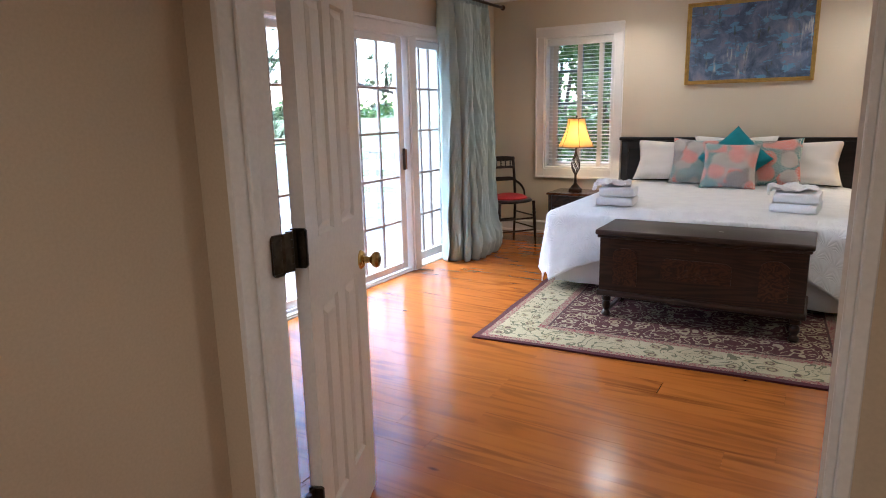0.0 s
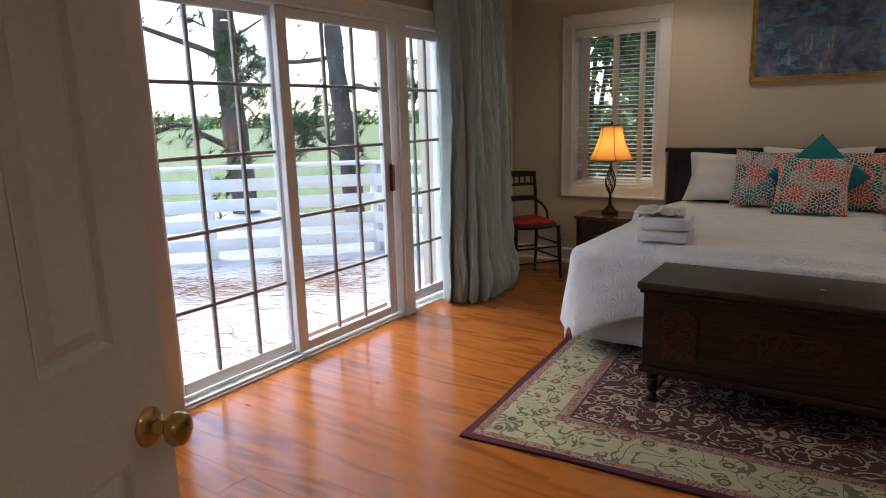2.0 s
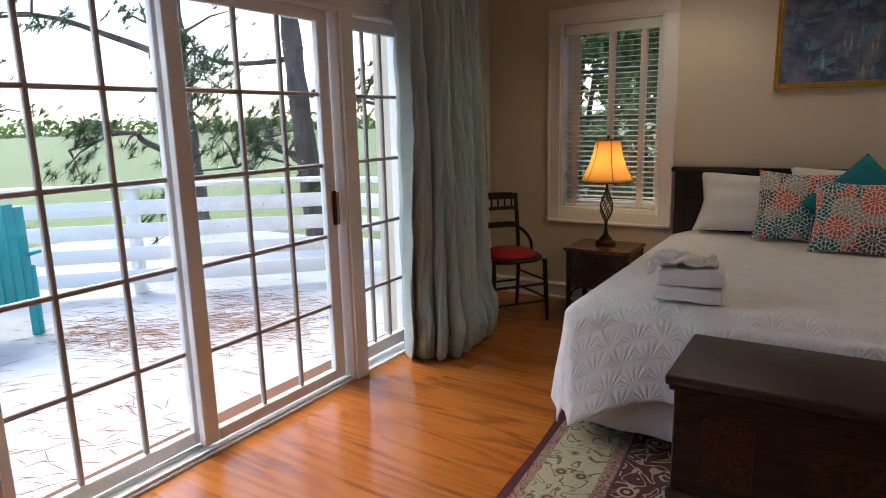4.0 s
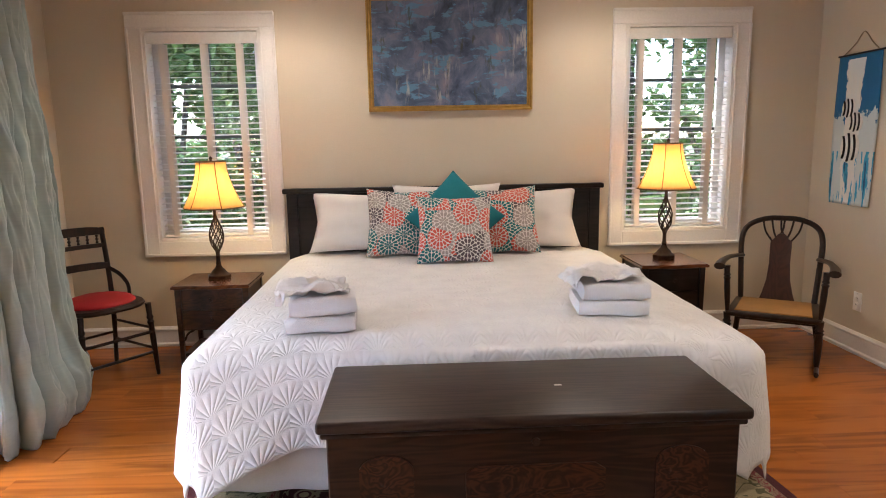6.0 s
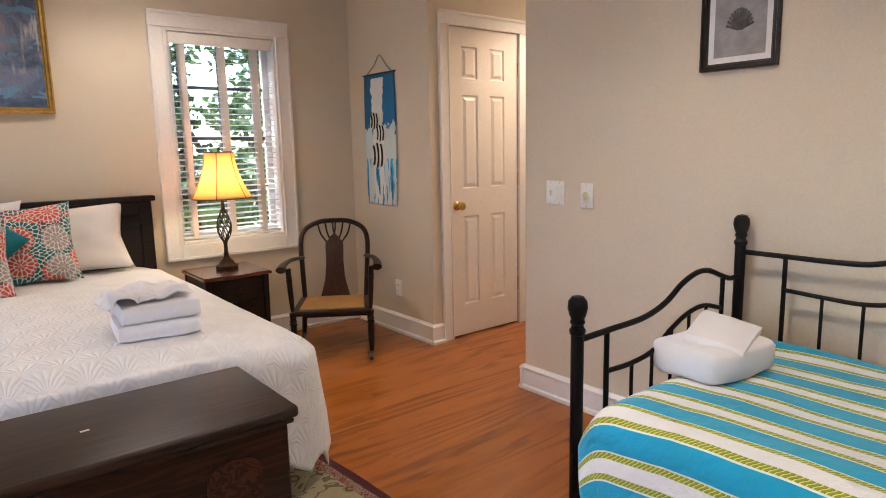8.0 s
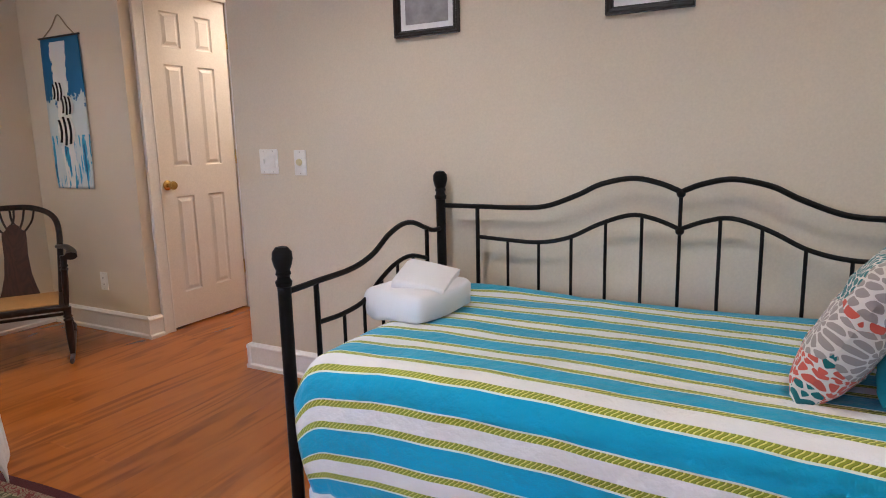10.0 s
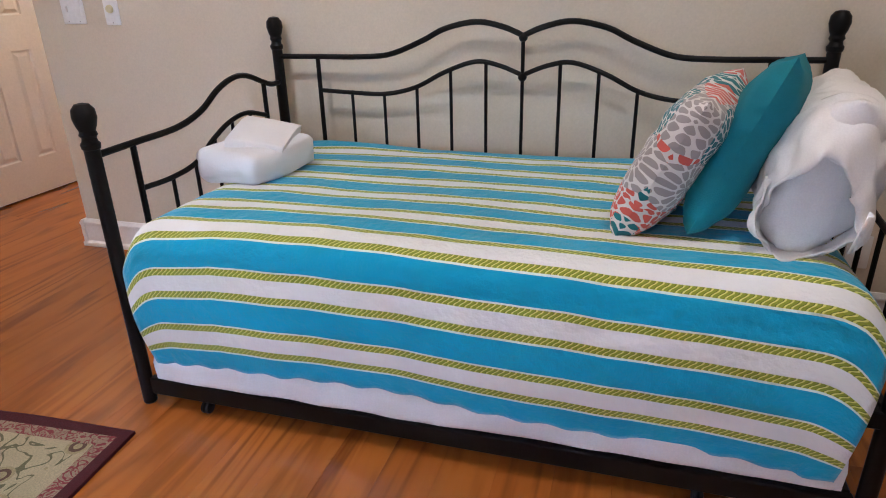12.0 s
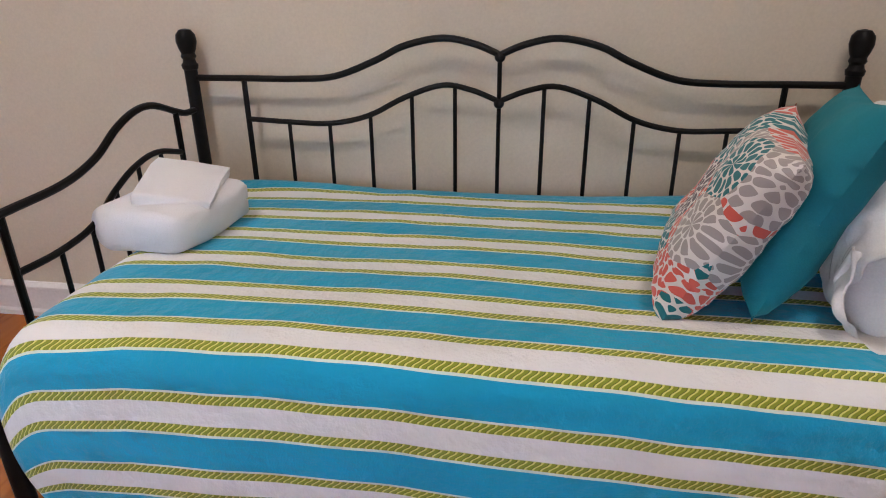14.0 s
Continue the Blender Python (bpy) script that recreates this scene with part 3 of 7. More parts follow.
wall("wall_west", [(-2.82, -2.66, 2.097, WW[0], 0, CEILING), (-2.82, -2.66, WW[0], WW[1], 0, WW[2]), (-2.82, -2.66, WW[0], WW[1], WW[3], CEILING), (-2.82, -2.66, WW[1], 3.72, 0, CEILING), (-2.82, -2.66, 3.72, 6.1, 1.93, CEILING), (-2.82, -2.66, 6.1, 6.16, 0, CEILING),
                   (-3.0, -2.87, 6.16, Yn, 0, CEILING), (-2.87, -2.82, 6.1, 6.16, 0, CEILING)], "beige painted wall round the sliding glass doors")
wall("wall_east", [(1.925, 2.065, 2.0, 5.57, 0, CEILING)], "beige painted wall behind the daybed")
wall("wall_passage", [(2.065, 4.0, 5.43, 5.57, 0, CEILING), (3.9, 4.0, 5.57, 6.5, 0, CEILING)], "beige painted wall of the side passage")
wall("wall_closet", [(2.035, 2.175, 6.497, Yn, 0, CEILING), (2.175, 2.19, 6.497, 6.62, 0, CEILING), (2.19, 2.81, 6.497, 6.62, 2.035, CEILING), (2.81, 4.0, 6.497, 6.62, 0, CEILING),
                     (2.175, 2.9, 7.2, 7.3, 0, CEILING)], "beige painted closet wall with a corner")
wall("wall_south", [(-2.82, -0.815, 1.98, 2.097, 0, CEILING), (0.355, 1.925, 1.98, 2.097, 0, CEILING), (-0.815, 0.355, 1.98, 2.097, 2.06, CEILING)], "beige painted wall with the double doorway")
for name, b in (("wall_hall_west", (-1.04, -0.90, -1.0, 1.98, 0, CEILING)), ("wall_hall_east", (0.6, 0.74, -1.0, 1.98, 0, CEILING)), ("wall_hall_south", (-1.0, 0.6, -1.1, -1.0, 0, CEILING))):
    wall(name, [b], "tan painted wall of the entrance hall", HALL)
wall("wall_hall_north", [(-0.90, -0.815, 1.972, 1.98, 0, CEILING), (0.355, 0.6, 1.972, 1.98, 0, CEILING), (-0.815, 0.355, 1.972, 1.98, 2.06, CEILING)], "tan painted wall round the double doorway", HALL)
bm = box(-3.0, 4.0, -1.1, 7.61, CEILING, CEILING + 0.1)
solo("ceiling", bm, CEIL, "flat white painted ceiling", "ceiling", kind="structure", smooth=0)
floor = solo("floor", box(-3.0, 4.0, -1.1, 7.6, -0.12, -0.02), SUB, "honey-coloured varnished heart pine plank floor", "floor", kind="structure", smooth=0)


def base_run(a, b, out):
    """Tall baseboard with a stepped cap and a shoe moulding, from a to b; out points into the room."""
    a, b, o = Vector((*a, 0)), Vector((*b, 0)), Vector((*out, 0))
    bm = bmesh.new()
    prof = [(0, 0), (0.026, 0), (0.026, 0.018), (0.016, 0.026), (0.016, 0.105), (0.021, 0.11), (0.021, 0.118), (0.008, 0.132), (0, 0.132)]
    ends = [[bm.verts.new(p + o * d + Vector((0, 0, z))) for d, z in prof] for p in (a, b)]
    k = len(prof)
    for i in range(k):
        bm.faces.new((ends[0][i], ends[0][(i + 1) % k], ends[1][(i + 1) % k], ends[1][i]))
    bm.faces.new(ends[0][::-1])
    bm.faces.new(ends[1])
    bmesh.ops.recalc_face_normals(bm, faces=bm.faces)
    return solo("baseboard", bm, TRIM, "white painted baseboard along the wall", "baseboard", kind="structure", smooth=0)


base_run((-2.87, Yn), (2.035, Yn), (0, -1))
base_run((-2.87, 6.16), (-2.87, Yn - 0.027), (1, 0))
base_run((2.035, Yn - 0.027), (2.035, 6.497), (-1, 0))
base_run((2.009, 6.497), (2.105, 6.497), (0, -1))
base_run((2.9, 6.497), (3.9, 6.497), (0, -1))
base_run((1.925, 2.124), (1.925, 5.57), (-1, 0))
base_run((1.899, 5.57), (3.9, 5.57), (0, 1))
base_run((0.45, 2.097), (1.925, 2.097), (0, 1))
base_run((-2.66, 2.097), (-0.91, 2.097), (0, 1))
base_run((-2.66, 2.124), (-2.66, 2.93), (1, 0))
base_run((-0.90, -1.0), (-0.90, 1.972), (1, 0))


def casing(x0, x1, z1, y, out, w=0.085, name="trim", label="white painted door casing", z0=0.0, sill=False):
    """Stepped flat casing round an opening in a wall that faces along y."""
    bm = bmesh.new()
    f = y + out * 0.024
    g = y + out * 0.015
    for a, b in ((x0 - w, x0), (x1, x1 + w)):
        box(a, b, y, g, z0 - (w if sill else 0), z1, 0.003, bm)
        o = (a, a + 0.018) if a < x0 else (b - 0.018, b)
        box(*o, g + out * 0.0001, f, z0 - (w if sill else 0), z1, 0.003, bm)
        i = (b - 0.012, b) if a < x0 else (a, a + 0.012)
        box(*i, g, g + out * 0.005, z0, z1, 0.002, bm)
    box(x0 - w, x1 + w, y, g, z1 + 0.0005, z1 + w, 0.003, bm)
    box(x0 - w, x1 + w, g, f, z1 + w - 0.018, z1 + w + 0.002, 0.003, bm)
    if sill:
        box(x0, x1, y, g, z0 - w, z0, 0.003, bm)
        box(x0 - w, x1 + w, g, f, z0 - w - 0.002, z0 - w + 0.018, 0.003, bm)
    return solo(name, bm, TRIM, label, "trim", kind="structure")


casing(2.19, 2.81, 2.035, 6.497, -1)
casing(-0.815, 0.355, 2.06, 2.097, 1)
# jamb lining and stop of the double doorway
bm = bmesh.new()
for x0, x1 in ((-0.815, -0.797), (0.337, 0.355)):
    box(x0, x1, 1.970, 2.102, 0, 2.06, 0.002, bm)
box(-0.797, 0.337, 1.970, 2.102, 2.042, 2.06, 0.002, bm)
for x0, x1 in ((-0.797, -0.785), (0.325, 0.337)):
    box(x0, x1, 2.012, 2.042, 0, 2.042, 0.002, bm)
box(-0.785, 0.325, 2.012, 2.042, 2.03, 2.042, 0.002, bm)
solo("door_jamb", bm, TRIM, "white painted jamb with a door stop", "door frame", kind="structure")


def raised_panel(bm, x0, x1, z0, z1, y, out):
    """A sunk border and a raised field on the face at y."""
    b = 0.032
    rect = lambda d, dy: [Vector((x0 + d, y + dy, z0 + d)), Vector((x1 - d, y + dy, z0 + d)), Vector((x1 - d, y + dy, z1 - d)), Vector((x0 + d, y + dy, z1 - d))]  # noqa: E731
    loops = [[bm.verts.new(p) for p in rect(d, dy * out)] for d, dy in ((0, 0.0006), (0.007, -0.009), (0.014, -0.009), (b, 0.0), (b + 0.001, 0.001))]
    for a, c in zip(loops, loops[1:]):
        for i in range(4):
            bm.faces.new((a[i], a[(i + 1) % 4], c[(i + 1) % 4], c[i]))
    bm.faces.new(loops[-1])


def panel_leaf(w, h, cols, rows, t=0.036):
    """A six-panel leaf, hinge at x = 0, with openings cut in the face so that panels sit sunk; local metres."""
    bm = bmesh.new()
    xs = sorted({0.0, w, *[v for c in cols for v in c]})
    zs = sorted({0.0, h, *[v for r in rows for v in r]})
    for i in range(len(xs) - 1):
        for j in range(len(zs) - 1):
            hole = (xs[i], xs[i + 1]) in cols and (zs[j], zs[j + 1]) in rows
            if hole:
                box(xs[i], xs[i + 1], -t / 2 + 0.011, t / 2 - 0.011, zs[j], zs[j + 1], 0, bm)
            else:
                box(xs[i], xs[i + 1], -t / 2, t / 2, zs[j], zs[j + 1], 0, bm)
    for c in cols:
        for r in rows:
            for s in (-1, 1):
                raised_panel(bm, *c, *r, s * t / 2, s)
    bmesh.ops.recalc_face_normals(bm, faces=bm.faces)
    return bm


def door_knob(x, y, z, side, parent, local=True):
    """A round brass knob on a rose, standing out along y by side."""
    prof = [(0.031, 0.0), (0.031, 0.004), (0.026, 0.010), (0.012, 0.014), (0.010, 0.032), (0.016, 0.036), (0.025, 0.044), (0.027, 0.054), (0.023, 0.063), (0.012, 0.067)]
    m = Matrix.Translation((x, y, z)) @ Matrix.Rotation(radians(-90 * side), 4, "X")
    bm = lathe(0, 0, prof, 24, m=m)
    bmesh.ops.recalc_face_normals(bm, faces=bm.faces)
    ob = link("door_handle", bm, BRASS)
    ob.parent = parent
    return tagged(ob, "round polished brass door knob")


def hinge(parent, x, y, z, h=0.1, w=0.036, knuckle=0.0, m=None, dark=HINGEM):
    bm = box(x, x + w, y - 0.002, y + 0.002, z - h / 2, z + h / 2, 0.006 if w > 0.02 else 0.001)
    for dz in (-0.035, 0.0, 0.035):
        lathe(x + w * 0.6, dz + z, [(0.0045, -0.0035), (0.0045, 0.0038), (0.003, 0.0045)], 8, bm, Matrix.Translation((0, y, 0)) @ Matrix(((1, 0, 0, 0), (0, 0, 1, 0), (0, 1, 0, 0), (0, 0, 0, 1))))
    for i in range(5):
        z0 = z - h / 2 + i * h / 5
        lathe(x + knuckle, y, [(0.0065, z0 + 0.0005), (0.0065, z0 + h / 5 - 0.0005)], 10, bm)
    if m:
        bmesh.ops.transform(bm, matrix=m, verts=bm.verts)
    ob = link("hinge", bm, dark)
    ob.parent = parent
    return tagged(ob, "darkened brass butt hinge")


NARROW_COLS = [(0.105, 0.245), (0.315, 0.455)]
WIDE_COLS = [(0.112, 0.248), (0.362, 0.492)]
ROWS_OF_PANELS = [(0.21, 0.81), (0.995, 1.60), (1.70, 1.905)]


def leaf_door(name, w, at, angle, cols, label, knob_x, flip=1):
    door = tagged(new(name), label, "door", kind="structure")
    door.matrix_world = pose(*at, 0, 0, angle) @ Matrix.Diagonal((1, flip, 1, 1))
    bm = panel_leaf(w, 2.02, cols, ROWS_OF_PANELS)
    panel = link("door_panel", bm, DOORP, 25)
    panel.parent = door
    return door


left = leaf_door("door_1", 0.536, (-0.812, 2.176, 0.012), 112.9, [(0.09, 0.225), (0.295, 0.43)], "white six-panel door leaf standing open", 0.5)
door_knob(0.480, -0.018, 0.843, -1, left)
door_knob(0.480, 0.018, 0.843, 1, left)
for z in (0.28, 0.985, 1.78):
    hinge(left, -0.0035, 0.0, z, m=Matrix.Translation((0, 0, 0)) @ Matrix.Translation((-0.003, 0.016, 0)) @ Matrix.Rotation(radians(-90), 4, "Z") @ Matrix.Translation((0.004, 0, 0)))
right = leaf_door("door_2", 0.572, (0.337, 2.143, 0.012), 50.0, NARROW_COLS, "white six-panel door leaf folded back into the room", 0.5)
door_knob(0.502, -0.018, 0.855, -1, right)
# knuckles between jamb and leaf, and hinge leaves let into both jambs
for z in (0.29, 0.997, 1.79):
    bm = bmesh.new()
    for k in range(5):
        lathe(-0.806, 2.136, [(0.0095, z - 0.05 + k * 0.02 + 0.0006), (0.0095, z - 0.05 + k * 0.02 + 0.0194)], 12, bm)
    box(-0.799, -0.795, 2.10, 2.13, z - 0.048, z + 0.048, 0.001, bm)
    box(-0.818, -0.814, 2.138, 2.17, z - 0.048, z + 0.048, 0.001, bm)
    solo("hinge_knuckle", bm, HINGEM, "dark hinge knuckle beside the open door", "hinge", "jamb hinges", "structure")
jamb_hinges = []
for x, s in ((-0.797, 1), (0.337, -1)):
    for z in (0.29, 0.997, 1.79):
        m = Matrix.Translation((x + s * 0.002, 2.104, z)) @ Matrix.Rotation(radians(-90), 4, "Z") @ Matrix.Scale(s, 4, (0, 1, 0))
        bm = box(0.0, 0.04, -0.002, 0.002, -0.05, 0.05, 0.007)
        for dx, dz in ((0.012, -0.036), (0.03, 0.0), (0.012, 0.036)):
            lathe(dx, dz, [(0.0045, -0.0035), (0.0045, 0.003), (0.003, 0.0036)], 8, bm, Matrix(((1, 0, 0, 0), (0, 0, 1, 0), (0, 1, 0, 0), (0, 0, 0, 1))))
        bmesh.ops.transform(bm, matrix=m, verts=bm.verts)
        bmesh.ops.recalc_face_normals(bm, faces=bm.faces)
        solo("hinge_plate", bm, HINGEM, "dark hinge plate screwed to the door jamb", "hinge", "jamb hinges", "structure")
closet = leaf_door("door_3", 0.614, (2.193, 6.521, 0.012), 0, WIDE_COLS, "white six-panel closet door, closed", 0.06)
door_knob(0.055, -0.018, 0.885, -1, closet)
for z in (0.28, 1.035, 1.78):
    bm = lathe(0.62, -0.022, [(0.007, z - 0.045), (0.007, z + 0.045), (0.004, z + 0.052)], 10)
    ob = link("hinge", bm, BRASS)
    ob.parent = closet
bm = box(2.175, 2.9, 6.6, 6.615, 0, 2.03)
solo("closet_backing", bm, WALL, "plain board closing the closet", "wall", kind="structure")


# ---- sliding glass doors and sidelight ----
def sash(name, y0, y1, x, z0, z1, vert, horiz, stile, top, bottom, label, t=0.04, bars=0.02):
    """A glazed panel in the plane x: frame, muntins and its panes."""
    ob = thing(name, (x, (y0 + y1) / 2, 0.0), label, "glass door")
    ob["kind"] = "structure"
    bm = bmesh.new()
    box(x - t / 2, x + t / 2, y0, y0 + stile, z0, z1, 0.004, bm)
    box(x - t / 2, x + t / 2, y1 - stile, y1, z0, z1, 0.004, bm)
    box(x - t / 2, x + t / 2, y0 + stile, y1 - stile, z0, z0 + bottom, 0.004, bm)
    box(x - t / 2, x + t / 2, y0 + stile, y1 - stile, z1 - top, z1, 0.004, bm)
    part("door_frame", bm, VINYL, ob, "white painted sash frame")
    ya, yb, za, zb = y0 + stile, y1 - stile, z0 + bottom, z1 - top
    for y in vert:
        part("muntin", box(x - 0.012, x + 0.014, y - bars / 2, y + bars / 2, za, zb, 0.004), SHADED_MUNTIN, ob)
    for z in horiz:
        part("muntin", box(x - 0.011, x + 0.013, ya, yb, z - bars / 2, z + bars / 2, 0.004), SHADED_MUNTIN, ob)
    pane = part("pane", box(x - 0.003, x + 0.003, ya - 0.004, yb + 0.004, za - 0.004, zb + 0.004), GLASS, ob, "clear glass with rain drops", smooth=0)
    pane.visible_shadow = False
    return ob


HZ = (0.435, 0.80, 1.16, 1.505)
sash("sliding_door_1", 3.745, 4.555, -2.755, 0.03, 1.90, (4.02, 4.28), HZ, 0.06, 0.05, 0.06, "white fixed glass door with muntin grid")
slider = sash("sliding_door_2", 4.50, 5.405, -2.70, 0.03, 1.90, (4.845, 5.09), HZ, 0.075, 0.055, 0.055, "white sliding glass door with muntin grid")
sash("sidelight", 5.545, 6.07, -2.74, 0.03, 1.90, (5.735, 5.885), HZ, 0.045, 0.06, 0.075, "white framed glass sidelight with muntin grid")
part("door_pull", box(-2.68, -2.655, 5.368, 5.385, 0.855, 1.03, 0.005), BRONZE, slider, "bronze pull handle")
part("handle_grip", box(-2.655, -2.64, 5.372, 5.381, 0.86, 1.025, 0.003), wood("handle_wood", (0.2, 0.08, 0.03), (0.3, 0.13, 0.05)), slider, "worn wooden grip")
bm = box(-2.79, -2.635, 5.42, 5.545, 0, 1.905, 0.004)
box(-2.64, -2.622, 5.435, 5.532, 0.0, 1.905, 0.004, bm)
solo("door_post", bm, TRIM, "white painted post between door and sidelight", "trim", kind="structure")
bm = bmesh.new()
box(-2.662, -2.637, 3.61, 3.735, 0, 1.92, 0.004, bm)
box(-2.637, -2.63, 3.61, 3.628, 0, 1.92, 0.002, bm)
box(-2.662, -2.637, 3.61, 6.11, 1.905, 2.005, 0.004, bm)
box(-2.637, -2.62, 3.60, 6.11, 1.985, 2.012, 0.004, bm)
box(-2.637, -2.63, 3.735, 6.11, 1.9, 1.92, 0.003, bm)
solo("door_trim", bm, TRIM, "white painted casing round the glass doors", "trim", kind="structure")
bm = bmesh.new()
box(-2.82, -2.66, 3.72, 3.745, 0, 1.93, 0, bm)
box(-2.82, -2.66, 6.07, 6.1, 0, 1.93, 0, bm)
box(-2.82, -2.66, 3.745, 6.07, 1.90, 1.93, 0, bm)
box(-2.82, -2.645, 3.72, 6.1, -0.02, 0.012, 0.003, bm)
box(-2.735, -2.725, 3.745, 5.42, 0.012, 0.03, 0.002, bm)
box(-2.67, -2.655, 3.745, 5.42, 0.012, 0.026, 0.002, bm)
solo("door_track", bm, VINYL, "white sill and track of the glass doors", "trim", kind="structure")


def droplets(pane_parent, y0, y1, z0, z1, x, count, seed):
    """Rain drops clinging to the outside of a pane."""
    rnd = random.Random(seed)
    bm = bmesh.new()
    for _ in range(count):
        r = rnd.uniform(0.0012, 0.0034)
        m = Matrix.Translation((x, rnd.uniform(y0, y1), z0 + (z1 - z0) * rnd.random() ** 0.6)) @ Matrix.Diagonal((r * 0.5, r, r * rnd.uniform(1, 1.5), 1))
        bmesh.ops.create_icosphere(bm, subdivisions=1, radius=1, matrix=m)
    ob = part("rain_drops", bm, GLASS, pane_parent, "rain drops on the glass", smooth=80)
    ob["kind"] = "stuff"


droplets(slider, 4.58, 5.33, 0.5, 1.84, -2.7035, 420, 3)


# ---- the two north windows ----
def window(name, x0, x1, z0, z1):
    cx = (x0 + x1) / 2
    casing(x0, x1, z1, Yn, -1, 0.095, "trim", "white painted window casing", z0, True)
    ob = thing(name, (cx, Yn + 0.1, z0), "white window with dark muntins behind a blind", "window")
    ob["kind"] = "structure"
    bm = bmesh.new()
    box(x0 - 0.001, x0 + 0.016, Yn - 0.005, Yn + 0.16, z0, z1, 0, bm)
    box(x1 - 0.016, x1 + 0.001, Yn - 0.005, Yn + 0.16, z0, z1, 0, bm)
    box(x0 + 0.016, x1 - 0.016, Yn - 0.005, Yn + 0.16, z1 - 0.016, z1 + 0.001, 0, bm)
    part("window_frame", bm, TRIM, ob, "white painted reveal")
    part("window_sill", box(x0 + 0.016, x1 - 0.016, Yn - 0.012, Yn + 0.16, z0 - 0.001, z0 + 0.022, 0.004), TRIM, ob, "white painted sill")
    bm = bmesh.new()
    y0, y1 = Yn + 0.1, Yn + 0.13
    a, b, c, d = x0 + 0.016, x1 - 0.016, z0 + 0.022, z1 - 0.016
    box(a, a + 0.045, y0, y1, c, d, 0.003, bm)
    box(b - 0.045, b, y0, y1, c, d, 0.003, bm)
    box(a + 0.045, b - 0.045, y0, y1, c, c + 0.05, 0.003, bm)
    box(a + 0.045, b - 0.045, y0, y1, d - 0.05, d, 0.003, bm)
    part("sash_frame", bm, TRIM, ob)
    for k in (1, 2, 3):
        z = c + (d - c) * k / 4
        part("muntin", box(a + 0.045, b - 0.045, y0 + 0.004, y1 - 0.004, z - 0.011, z + 0.011, 0.003), SASH, ob, "dark painted glazing bar")
    part("muntin", box(cx - 0.011, cx + 0.011, y0 + 0.003, y1 - 0.005, c + 0.05, d - 0.05, 0.003), SASH, ob, "dark painted glazing bar")
    pane = part("pane", box(a + 0.04, b - 0.04, y0 + 0.012, y0 + 0.017, c + 0.045, d - 0.045), GLASS, ob, "clear window glass", smooth=0)
    pane.visible_shadow = False
    # blind
    bl = thing("window_blind", (cx, Yn + 0.03, z0 + 0.05), "white wooden slat blind with cloth tapes, lowered", "window blind", "window blinds")
    part("valance", box(a + 0.004, b - 0.004, Yn + 0.004, Yn + 0.018, z1 - 0.09, z1 - 0.02, 0.003), SLAT, bl, "white valance board")
    part("headrail", box(a + 0.008, b - 0.008, Yn + 0.022, Yn + 0.07, z1 - 0.075, z1 - 0.022, 0.003), SLAT, bl)
    n = 33
    top, bot = z1 - 0.11, z0 + 0.065
    proto = None
    for i in range(n):
        z = bot + (top - bot) * i / (n - 1)
        if proto is None:
            bm = box(-(b - a) / 2 + 0.008, (b - a) / 2 - 0.008, -0.021, 0.021, -0.0013, 0.0013)
            proto = bpy.data.meshes.new("slat")
            bm.to_mesh(proto)
            bm.free()
            proto.materials.append(SLAT)
        s = new("slat", proto)
        s.parent = bl
        s.matrix_local = pose(0, Yn + 0.044 - (Yn + 0.03), z - (z0 + 0.05), 8)
    part("bottom_rail", box(a + 0.008, b - 0.008, Yn + 0.02, Yn + 0.068, z0 + 0.028, z0 + 0.045, 0.003), SLAT, bl)
    for k in (0.13, 0.5, 0.82):
        x = a + (b - a) * k
        bm = box(x - 0.018, x + 0.018, Yn + 0.0165, Yn + 0.0175, z0 + 0.03, z1 - 0.085)
        box(x - 0.018, x + 0.018, Yn + 0.0705, Yn + 0.0715, z0 + 0.03, z1 - 0.085, 0, bm)
        part("tape", bm, TAPE, bl, "cream cloth ladder tape")
    return ob


window("window_1", *W1)
window("window_2", *W2)


